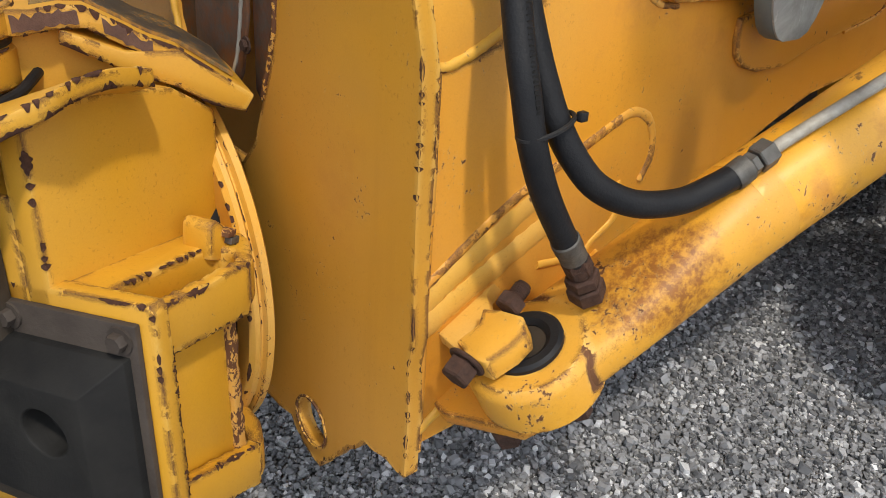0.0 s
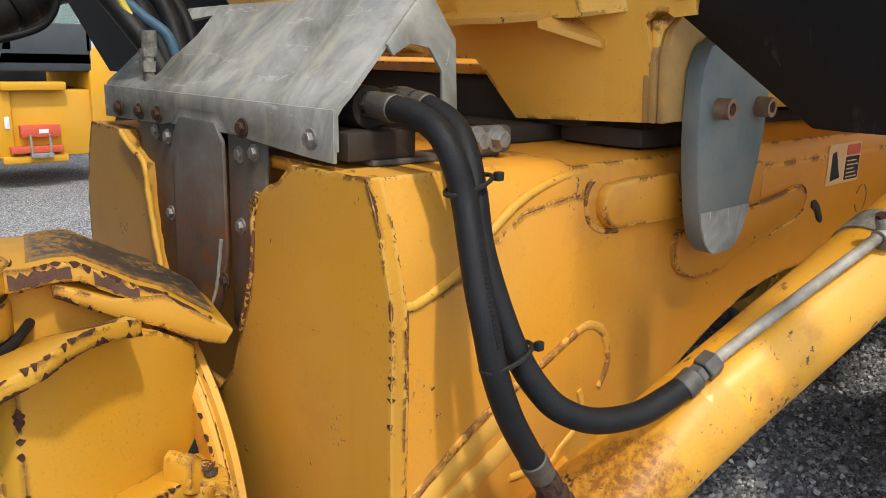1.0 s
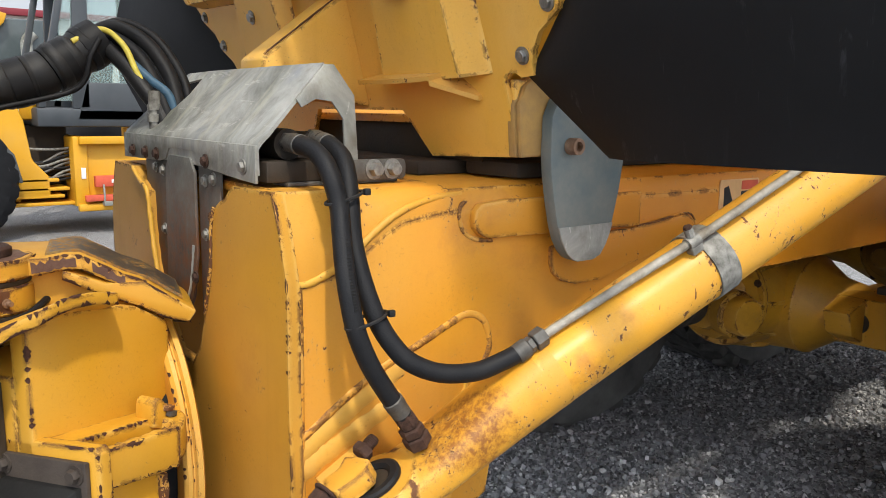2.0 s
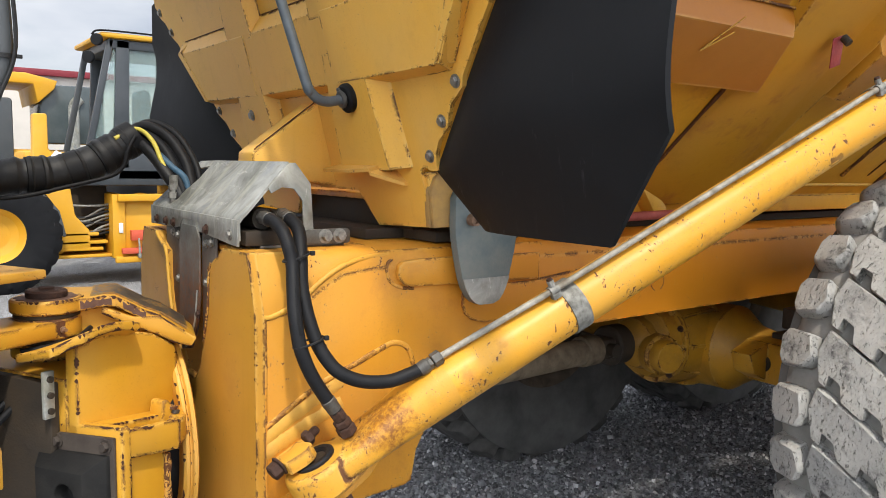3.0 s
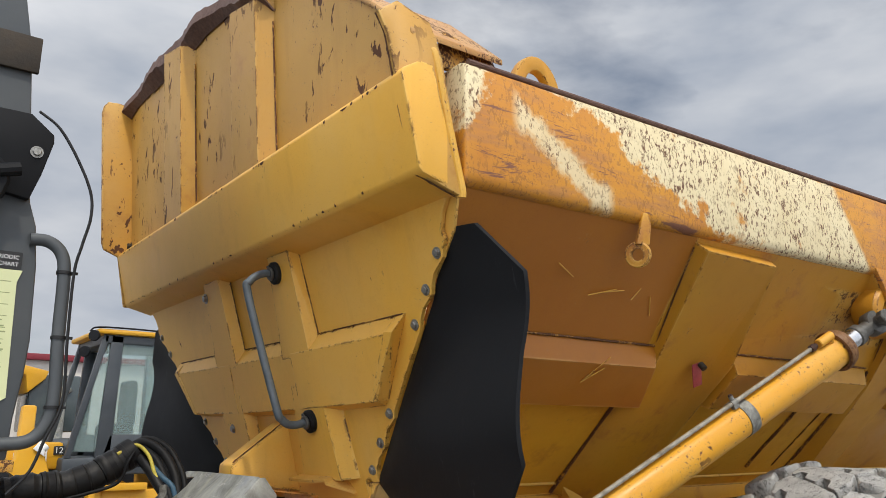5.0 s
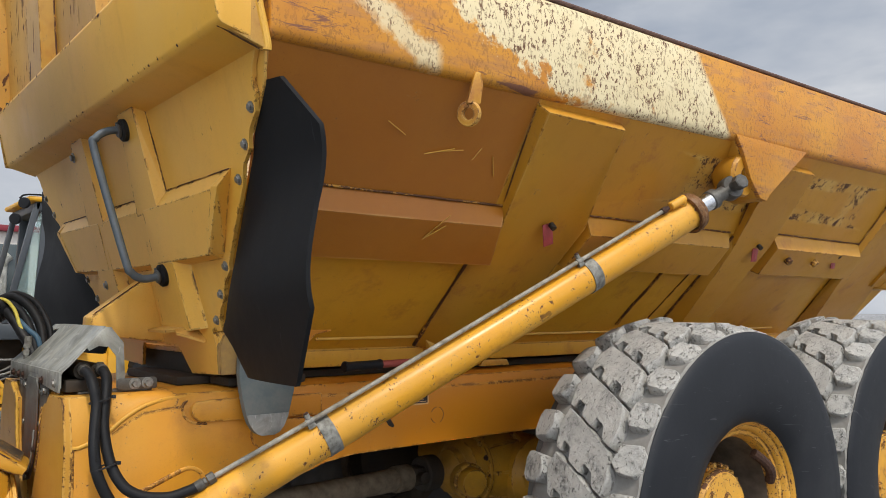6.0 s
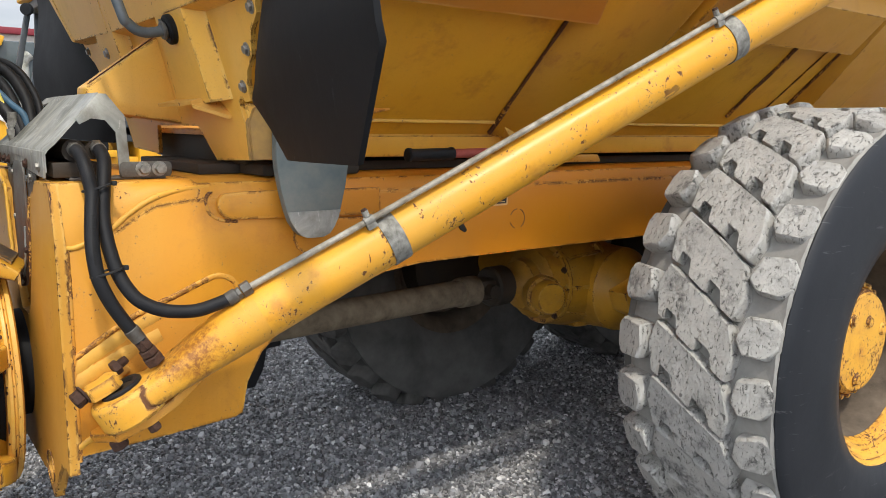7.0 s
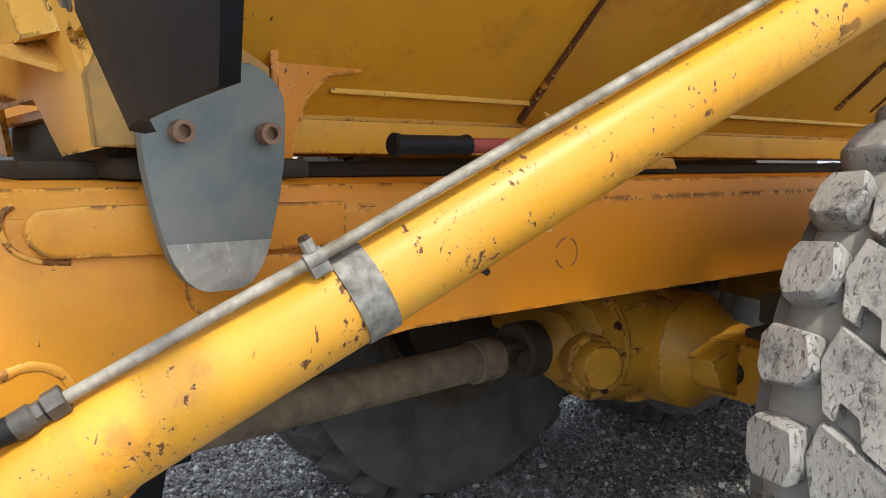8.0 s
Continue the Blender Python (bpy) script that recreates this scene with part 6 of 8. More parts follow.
    bm = bm_new()
    xz(bm, [(2.42, 1.40), (2.62, 1.40), (2.60, 1.43), (2.44, 1.43)], 0.82, 0.05, 0.003)
    part("rest_pad", bm, M_SIDE, body_ob)


body_side()


# -- top rim with its worn white band
def rim():
    K = 0.018
    for s in (0, 1):
        bm = bm_new()
        sec = [(-0.125, 2.470), (-0.125, 2.782), (-0.115, 2.80), (-0.09, 2.808), (0.02, 2.808), (0.035, 2.79), (0.035, 2.43), (-0.095, 2.43), (-0.112, 2.436), (-0.121, 2.448)]
        if s:
            sec = mirror_y(sec)
        t = bmesh.new()
        prism(t, sec, (0.80, 0, 0), (0, 1, 0), (0, 0, 1), 5.46)
        soften(t, 0.012, 3, 40)
        for v in t.verts:
            v.co.z += (v.co.x - 0.8) * K
        merge(bm, t)
        r = part("top_rim", bm, M_BAND, body_ob, "yellow top rim with a scraped white band")
        if s == 0:
            rim0 = r
    bm = bm_new()
    pipe(bm, [(0.82, -0.11, 2.808), (2.0, -0.11, 2.832), (4.0, -0.11, 2.868), (6.2, -0.11, 2.905)], 0.010, 10)
    part("rim_bar", bm, M_BARE, rim0, "brown worn upper edge bar")
    # hanging lifting eye under the rim
    bm = bm_new()
    lathe(bm, [(0.021, -0.010), (0.040, -0.010), (0.044, -0.005), (0.044, 0.005), (0.040, 0.010), (0.021, 0.010)], (1.545, -0.10, 2.335), (1, 0.42, 0.15), 28, True)
    prism(bm, [(-0.02, 0.03), (0.03, 0.03), (0.04, 0.10), (0.03, 0.14), (0.012, 0.14), (0.0, 0.10)], (1.545, -0.108, 2.335), (0.95, -0.3, 0), (0, 0, 1), 0.018, 0.004)
    part("lifting_eye", bm, M_SIDE, rim0, "yellow lifting eye hanging from the rim")
    # lifting loop standing on the rim
    bm = bm_new()
    P = [(1.16 + 0.105 * math.cos(a), -0.03, 2.81 + 0.145 * math.sin(a)) for a in [math.pi * k / 16 for k in range(17)]]
    xz(bm, [(p[0], p[2]) for p in P] + [(1.16 + (p[0] - 1.16) * 0.58, 2.81 + (p[2] - 2.81) * 0.66) for p in P[::-1]], -0.05, 0.036, 0.007)
    part("lifting_loop", bm, M_SIDE, rim0, "thick rusty yellow lifting loop on the rim")
    # bent steel on the shoulder
    bm = bm_new()
    xz(bm, [(0.74, 2.80), (0.78, 2.92), (0.86, 2.905), (0.955, 2.90), (0.975, 2.865), (1.06, 2.81)], -0.05, 0.018, 0.003)
    part("torn_edge", bm, M_WORN, rim0, "torn sheet edge")
    # bracket that takes the rod eye
    bm = bm_new()
    xz(bm, [(3.18, 2.50), (3.235, 2.43), (3.30, 2.30), (3.38, 2.215), (3.44, 2.205), (3.475, 2.24), (3.87, 2.50)], -0.129, 0.022, 0.005)
    br = part("rod_bracket", bm, M_BAND, body_ob, "yellow triangular bracket for the cylinder rod")
    bm = bm_new()
    xz(bm, [(3.18, 2.50), (3.235, 2.43), (3.30, 2.30), (3.38, 2.215), (3.44, 2.205), (3.43, 2.235), (3.395, 2.24), (3.322, 2.32), (3.258, 2.44), (3.205, 2.51)], -0.107, 0.15, 0.004)
    part("flange", bm, M_SIDE, br, "bent side flange of the bracket")
    bm = bm_new()
    lathe(bm, [(0.045, 0), (0.095, 0.004), (0.105, 0.02), (0.10, 0.11), (0.085, 0.13), (0.045, 0.13)], (3.30, -0.105, 2.32), (0, 1, 0.12), 28, True)
    xz(bm, [(3.16, 2.48), (3.20, 2.36), (3.30, 2.28), (3.40, 2.25), (3.42, 2.48)], 0.02, 0.03, 0.006)
    part("boss", bm, M_SIDE, br, "rounded orange boss")
    # far end stub at the tail
    bm = bm_new()
    box(bm, 5.95, 6.25, 0.30, 0.55, 1.83, 1.93, 0.01)
    part("tail_stub", bm, M_EDGE, body_ob)
    bm = bm_new()
    yz(bm, [(0.86, 1.50), (1.73, 1.50), (2.7, 2.40), (2.7, 2.85), (-0.1, 2.85), (-0.1, 2.40)], 6.15, 0.02)
    part("tail_plate", bm, M_SIDE, body_ob)


rim()


# -- rubber side flaps
def flap(s):
    """A thick rubber sheet behind the panel's edge; its free foot swings forward."""
    outer = [(-0.113, 2.318), (-0.264, 2.162), (-0.242, 1.95), (-0.258, 1.672), (-0.086, 1.456)]
    inner = [(0.012, 2.330), (0.14, 2.14), (0.40, 1.87), (0.654, 1.596), (0.445, 1.444)]

    def straight(pts, k=8):
        return [Vector((a + (c - a) * i / k, b + (d - b) * i / k, 0)) for (a, b), (c, d) in zip(pts, pts[1:]) for i in range(k)] + [Vector((*pts[-1], 0))]
    P0, P1 = straight(outer), straight(inner)
    bm = bm_new()
    cols = 10
    grid = []
    for p, q in zip(P0, P1):
        row = []
        for k in range(cols + 1):
            t = k / cols
            y, z = p.x + (q.x - p.x) * t, p.y + (q.y - p.y) * t
            w = min(1.0, max(0.0, (2.14 - z) / 0.46))
            swing = 0.150 * w * w * (3 - 2 * w) * (1 - t) ** 0.6
            swing += 0.2 * max(0.0, 1.62 - z) * t
            pos = on_front(y, z, -0.022 + swing)
            pos.z += 0.254 * swing
            if s:
                pos.y = 2 * YC - pos.y
            row.append(bm.verts.new(pos))
        grid.append(row)
    for r0, r1 in zip(grid, grid[1:]):
        for k in range(cols):
            bm.faces.new((r0[k], r0[k + 1], r1[k + 1], r1[k]))
    r = bmesh.ops.extrude_face_region(bm, geom=list(bm.faces))
    bmesh.ops.translate(bm, verts=[v for v in r["geom"] if isinstance(v, bmesh.types.BMVert)], vec=(0.014, 0, 0.003))
    part("rubber_flap", bm, M_RUBBER, body_ob, "black rubber side flap bolted along the body's edge", 50)


flap(0)
flap(1)


# ---------------------------------------------------------------- wheels and axles
def cut_corners(poly, cut=0.004):
    out = []
    for (a, b), (c, d) in zip(poly, poly[1:] + poly[:1]):
        k = min(0.3, cut / math.hypot(c - a, d - b))
        out += [(a + (c - a) * k, b + (d - b) * k), (a + (c - a) * (1 - k), b + (d - b) * (1 - k))]
    return out


def tread_mesh(R=0.812, base=0.762, pitches=28):
    """Tread lugs: rounded shoulder blocks on both sides and broad interlocked blocks across the middle."""
    rng = random.Random(8)
    bm = bm_new()

    def crown(y):
        return 0.0 if abs(y) < 0.15 else (abs(y) - 0.15) ** 2 * 2.2

    def lug(poly, r0, r1, flare, inset, drop):
        poly = cut_corners(poly)
        n = len(poly)
        cu, cy = sum(p[0] for p in poly) / n, sum(p[1] for p in poly) / n
        rings = []
        tip = rng.uniform(-0.003, 0.003)
        for sh, r in ((flare, r0), (1.0, r1 - drop * 2.2), (1.0 - inset * 0.35, r1 - drop * 0.7), (1.0 - inset, r1)):
            ring = []
            for u, y in poly:
                uu, yy = cu + (u - cu) * sh, cy + (y - cy) * sh
                rr = r - crown(yy) + (tip + rng.uniform(-0.0015, 0.0015) if r > r0 else 0.0)
                a = uu / R
                ring.append(bm.verts.new((rr * math.cos(a), yy, rr * math.sin(a))))
            rings.append(ring)
        for p, q in zip(rings, rings[1:]):
            for i in range(n):
                bm.faces.new((p[i], p[(i + 1) % n], q[(i + 1) % n], q[i]))
        bm.faces.new(rings[-1])

    P = 2 * math.pi * R / pitches
    for k in range(pitches):
        u = k * P
        j = lambda a=0.004: rng.uniform(-a, a)
        for s in (1, -1):
            o = 0 if s > 0 else P * 0.5
            sh = [(-0.050, 0.165), (0.020, 0.146), (0.062, 0.172), (0.066, 0.228), (0.040, 0.256), (-0.036, 0.258), (-0.062, 0.232)]
            if s < 0:
                sh = [(a, b if b < 0.2 else b + 0.014) for a, b in sh]
            else:
                sh = [(a, b if b < 0.2 else b + 0.024) for a, b in sh]
            poly = [(u + o + a + j(), s * (b + j(0.004))) for a, b in sh]
            lug(poly if s > 0 else poly[::-1], base - (0.04 if s > 0 else 0.01), R + (0.020 if s > 0 else -0.002), 1.05, 0.14, 0.009)
        # middle slab, skewed, with stepped ends
        w = P * 0.925
        mid = [(0.0, -0.128), (-0.006, 0.0), (0.0, 0.128), (w * 0.5, 0.150), (w, 0.130), (w, 0.108), (w - 0.046, 0.100), (w - 0.046, 0.060), (w, 0.050), (w, -0.014), (w - 0.048, -0.026), (w - 0.048, -0.074), (w, -0.088), (w, -0.128), (w * 0.5, -0.150)]
        poly = [(u + a - 0.60 * b + j(0.002), b + j(0.002)) for a, b in mid]
        lug(poly[::-1], base - 0.01, R, 1.0, 0.045, 0.006)
    return bm


def tread_bed(bm):
    """The floor of the grooves, rising to ragged shoulders."""
    rng = random.Random(4)
    lathe(bm, [(0.752, -0.262), (0.772, -0.272), (0.779, -0.262), (0.768, -0.235), (0.764, -0.17), (0.766, 0.0), (0.764, 0.17), (0.757, 0.232), (0.744, 0.262), (0.73, 0.274), (0.72, 0.262)], (0, 0, 0), (0, 1, 0), 224)
    for v in bm.verts:
        if abs(v.co.y) > 0.26:
            k = 1 + rng.uniform(-0.006, 0.004)
            v.co.x, v.co.z = v.co.x * k, v.co.z * k


def wheel():
    """Built round its own middle; the axle runs along y, the outer face looks to -y."""
    w = new("wheel")
    w.parent = truck
    w["label"] = "large dusty off-road wheel with yellow rim"
    bm = bm_new()
    prof = [(0.385, -0.235), (0.41, -0.268), (0.47, -0.290), (0.56, -0.302), (0.64, -0.300), (0.70, -0.298), (0.745, -0.292), (0.768, -0.284), (0.775, -0.274), (0.766, -0.258), (0.757, -0.225), (0.755, -0.17), (0.755, 0.0)]
    back = [(min(r, 0.742), -y) for r, y in prof[::-1]]
    lathe(bm, prof, (0, 0, 0), (0, 1, 0), 96)
    ty = part("tyre", bm, M_SIDEWALL, w, "black smooth-walled tyre", 40)
    bm = bm_new()
    lathe(bm, back, (0, 0, 0), (0, 1, 0), 96)
    part("inner_wall", bm, M_DUSTWALL, ty, "dusty grey inner tyre wall", 40)
    part("tread", tread_mesh(), M_TREAD, w, "dusty grey block tread", 28)
    bm = bm_new()
    tread_bed(bm)
    part("tread_base", bm, M_TREADBED, w)
    bm = bm_new()
    lathe(bm, [(0.330, -0.16), (0.334, -0.185), (0.346, -0.205), (0.362, -0.210), (0.368, -0.222), (0.376, -0.232), (0.386, -0.236), (0.392, -0.250), (0.404, -0.258), (0.414, -0.252), (0.414, -0.236), (0.385, -0.22), (0.37, -0.20), (0.36, -0.16)], (0, 0, 0), (0, 1, 0), 80, True)
    rim_ob = part("rim", bm, M_RIMPAINT, w, "yellow rim with rusty flange")
    bm = bm_new()
    lathe(bm, [(0.404, -0.2605), (0.4165, -0.2555), (0.419, -0.240), (0.412, -0.235), (0.410, -0.250)], (0, 0, 0), (0, 1, 0), 80, True)
    part("flange_ring", bm, M_WELD, rim_ob, "rusty flange ring")
    bm = bm_new()
    lathe(bm, [(0.364, -0.2125), (0.370, -0.2245), (0.374, -0.228), (0.370, -0.212)], (0, 0, 0), (0, 1, 0), 80, True)
    part("lock_ring", bm, M_WORN, rim_ob, "rusty lock ring")
    bm = bm_new()
    lathe(bm, [(0.3295, -0.159), (0.320, -0.12), (0.310, 0.02), (0.30, 0.10), (0.31, 0.16), (0.32, 0.20), (0.36, 0.24), (0.41, 0.25), (0.41, 0.236), (0.36, 0.2), (0.36, -0.159)], (0, 0, 0), (0, 1, 0), 64, True)
    part("rim_barrel", bm, M_GRIMESHADE, rim_ob, "brown dirty inner side of the rim, with shade painted in")
    bm = bm_new()
    lathe(bm, [(0.0, 0.125), (0.285, 0.125), (0.299, 0.10), (0.301, 0.14), (0.0, 0.14)], (0, 0, 0), (0, 1, 0), 64)
    part("wheel_disc", bm, M_GRIMESHADE, w, "grimy brown wheel disc, darkened for shade")
    bm = bm_new()
    lathe(bm, [(0, 0.31), (0.13, 0.31), (0.20, 0.27), (0.26, 0.25), (0.275, 0.141), (0, 0.141)], (0, 0, 0), (0, 1, 0), 40)
    part("brake_housing", bm, M_DARK, w, "grimy brake housing")
    bm = bm_new()
    lathe(bm, [(0.196, 0.12), (0.196, -0.085), (0.190, -0.092), (0.186, -0.095), (0.186, -0.125), (0.172, -0.142), (0.10, -0.148), (0, -0.148)], (0, 0, 0), (0, 1, 0), 64)
    hub_ob = part("hub", bm, M_RIMPAINT, w, "yellow planetary hub")
    for k in range(26):
        a = 2 * math.pi * k / 26
        bm = bm_new()
        cyl(bm, (0.202 * math.cos(a), -0.075, 0.202 * math.sin(a)), (0.202 * math.cos(a), -0.112, 0.202 * math.sin(a)), 0.0115, 8, bev=0.003)
        part("hub_bolt", bm, M_RIMPAINT, hub_ob)
    bm = bm_new()
    lathe(bm, [(0.178, -0.1375), (0.187, -0.127), (0.189, -0.118), (0.186, -0.120)], (0, 0, 0), (0, 1, 0), 64, True)
    part("hub_edge", bm, M_WORN, hub_ob)
    for a, r in ((20, 0.13), (140, 0.13), (260, 0.13), (80, 0.075)):
        bm = bm_new()
        p = Vector((r * math.cos(radians(a)), -0.144, r * math.sin(radians(a))))
        lathe(bm, [(0, 0), (0.024, 0), (0.024, -0.005), (0.019, -0.007), (0.017, -0.014), (0, -0.014)], p, (0, 1, 0), 20)
        part("plug", bm, M_RIMPAINT, w)
    # valve guard bent over the rim's upper quarter
    bm = bm_new()
    P = [(0.300 * math.cos(a), -0.20 - 0.02 * math.sin(k), 0.300 * math.sin(a)) for k, a in enumerate([radians(q) for q in (28, 36, 44, 52, 60)])]
    pipe(bm, spline(P, 4), 0.022, 10)
    part("valve_guard", bm, M_RUSTBOLT, w, "bent rusty valve guard")
    return w


wheel_ob = wheel()
AXLE_X, AXLE_X2, HUB_Z = 3.035, 4.725, 0.79
wheel_ob.scale = (1.035, 1.035, 1.035)
wheel_ob.location = (AXLE_X, 0.078, HUB_Z)
wheel_ob.rotation_euler = (0, radians(4.9), 0)
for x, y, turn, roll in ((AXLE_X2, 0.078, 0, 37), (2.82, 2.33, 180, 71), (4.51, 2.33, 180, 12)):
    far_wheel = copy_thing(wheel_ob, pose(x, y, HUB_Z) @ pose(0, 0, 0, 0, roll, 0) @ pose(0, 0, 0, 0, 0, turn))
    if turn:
        # far treads: a darker copy, their shade put into the colour along with dirt
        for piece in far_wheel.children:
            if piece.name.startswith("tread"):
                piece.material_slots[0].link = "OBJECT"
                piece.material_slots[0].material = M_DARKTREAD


def axle(x):
    bm = bm_new()
    cyl(bm, (x, 0.34, HUB_Z), (x, 2 * YC - 0.34, HUB_Z), 0.085, 24)
    lathe(bm, [(0.086, 0.5), (0.10, 0.80), (0.13, 0.95), (0.185, 1.03), (0.20, 1.05), (0.20, 1.12), (0.215, YC), (0.20, 1.5), (0.12, 1.70), (0.09, 2.1)], (x, 0, HUB_Z), (0, 1, 0), 32)
    a = part("axle", bm, M_AXLE, truck, "greasy yellow axle housing")
    bm = bm_new()
    lathe(bm, [(0.0, -0.52), (0.055, -0.52), (0.065, -0.48), (0.085, -0.46), (0.115, -0.44), (0.125, -0.40), (0.165, -0.37), (0.185, -0.30), (0.215, -0.24), (0.225, -0.16), (0.225, 0.0)], (x, YC, HUB_Z + 0.03), (1, 0, 0), 14)
    soften(bm, 0.01)
    nose = part("differential_nose", bm, M_AXLE, a, "dirty yellow differential nose")
    for lx, ly, lz, r in ((-0.40, -0.16, 0.0, 0.075),):
        bm = bm_new()
        c0 = Vector((x + lx, YC + ly + 0.06, HUB_Z + lz))
        c1 = c0 + Vector((-0.03, -0.11, 0))
        lathe(bm, [(0, 0), (r * 1.22, 0), (r * 1.22, 0.05), (r * 1.14, 0.058), (r * 1.02, 0.06), (r, 0.07), (r, 0.105), (r * 0.9, 0.118), (0, 0.118)], c0, c1 - c0, 28)
        gc = part("gear_cover", bm, M_AXLE, nose, "round bearing cover")
        dd, uu, vv = frame_of(c1 - c0)
        for k in range(7):
            t = 2 * math.pi * k / 7 + 0.3
            bm = bm_new()
            hexbolt(bm, c0 + dd * 0.058 + (uu * math.cos(t) + vv * math.sin(t)) * r * 1.12, dd, 0.009, 0.01, False)
            part("bolt", bm, M_AXLE, gc)
    for q, r in ((-0.31, 0.20), (-0.10, 0.245)):
        bm = bm_new()
        lathe(bm, [(r - 0.04, 0), (r, 0), (r + 0.004, 0.006), (r + 0.004, 0.022), (r - 0.04, 0.026)], (x + q, YC, HUB_Z + 0.03), (1, 0, 0), 32, True)
        fl = part("flange", bm, M_AXLE, nose)
        for k in range(14):
            t = 2 * math.pi * k / 14
            bm = bm_new()
            hexbolt(bm, (x + q, YC + (r - 0.016) * math.cos(t), HUB_Z + 0.03 + (r - 0.016) * math.sin(t)), (-1, 0, 0), 0.011, 0.014)
            part("bolt", bm, M_AXLE if k % 3 else M_RUSTBOLT, fl)
    for k in range(5):
        t = radians(100 + 40 * k)
        bm = bm_new()
        c = Vector((x, YC, HUB_Z + 0.03))
        e = Vector((0, math.cos(t), math.sin(t)))
        prism(bm, [(-0.30, 0.17), (-0.12, 0.21), (-0.10, 0.245), (-0.30, 0.20)], c + e.cross(Vector((1, 0, 0))) * 0.008, (1, 0, 0), tuple(e), 0.016, 0.003)
        part("rib", bm, M_AXLE, nose)
    bm = bm_new()
    box(bm, x - 0.17, x + 0.16, 0.42, 0.90, HUB_Z - 0.085, HUB_Z + 0.10, 0.02)
    xz(bm, [(x - 0.30, HUB_Z + 0.06), (x - 0.17, HUB_Z + 0.10), (x - 0.17, HUB_Z - 0.07), (x - 0.26, HUB_Z - 0.03)], 0.78, 0.10, 0.01)
    arm = part("axle_arm", bm, M_AXLE, a)
    # raised ring with a flat dark disc that stands in for the hole's shade
    bm = bm_new()
    lathe(bm, [(0.020, 0), (0.036, 0), (0.038, 0.006), (0.034, 0.012), (0.022, 0.012), (0.020, 0.003)], (x - 0.169, 0.80, HUB_Z + 0.005), (-1, 0, 0), 20, True)
    cyl(bm, (x - 0.168, 0.80, HUB_Z + 0.005), (x - 0.172, 0.80, HUB_Z + 0.005), 0.021, 16)
    part("bore", bm, M_DARK, arm, "greasy bore, its inner shade a flat dark disc")
    bm = bm_new()
    box(bm, x - 0.25, x + 0.35, 0.52, 0.72, 0.93, 0.955, 0.004)
    box(bm, x - 0.22, x + 0.3, 0.56, 0.70, 0.97, 1.06, 0.01)
    part("suspension_pad", bm, M_DARK, a, "grimy suspension pad")
    return a


axle(AXLE_X)
axle(AXLE_X2)

bm = bm_new()
cyl(bm, (1.05, 1.17, 0.83), (2.28, 1.25, 0.835), 0.056, 28)
cyl(bm, (2.20, 1.245, 0.835), (2.30, 1.252, 0.835), 0.066, 24, bev=0.006)
ds = part("drive_shaft", bm, M_SHAFT, truck, "dusty brown drive shaft")
bm = bm_new()
box(bm, 2.29, 2.39, 1.20, 1.31, 0.79, 0.885, 0.02)
cyl(bm, (2.34, 1.16, 0.838), (2.34, 1.35, 0.838), 0.03, 16)
cyl(bm, (2.38, 1.26, 0.838), (2.48, 1.265, 0.838), 0.09, 24, bev=0.01)
part("universal_joint", bm, M_DARK, ds)
bm = bm_new()
box(bm, 1.3, 5.4, 1.0, 1.6, 1.095, 1.18, 0.01)
cyl(bm, (1.2, 1.5, 0.98), (4.9, 1.5, 1.0), 0.05, 16)
part("chassis_underside", bm, M_DARK, truck, "dark grimy underside of the chassis")
# black blocks added between frame and body to stand in for the gap's shade
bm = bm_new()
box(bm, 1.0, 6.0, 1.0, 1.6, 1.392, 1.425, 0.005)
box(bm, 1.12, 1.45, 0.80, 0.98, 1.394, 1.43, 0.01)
part("body_gap_fill", bm, M_DARK, truck, "black fill standing in for the shaded gap under the body")
bm = bm_new()
lathe(bm, [(0, 0), (0.018, 0), (0.0225, 0.004), (0.0225, 0.012), (0.0195, 0.018), (0.019, 0.17), (0.022, 0.180), (0.022, 0.187), (0, 0.187)], (1.562, 0.70, 1.455), (1, 0.06, 0.012), 20)
red = part("safety_bar", bm, M_HOSE, truck, "red safety bar with a black rubber grip")
bm = bm_new()
cyl(bm, (1.745, 0.711, 1.457), (2.34, 0.747, 1.464), 0.0155, 18)
part("red_tube", bm, M_RED, red, "faded red steel tube")
bm = bm_new()
xz(bm, [(1.19, 0.622), (1.24, 0.617), (1.275, 0.68), (1.29, 0.752), (1.345, 0.755), (1.345, 0.785), (1.28, 0.80), (1.20, 0.85), (1.12, 0.85), (1.15, 0.74)], 1.18, 0.08, 0.008)
part("rubber_buffer", bm, M_RUBBER, truck, "black rubber buffer behind the frame")


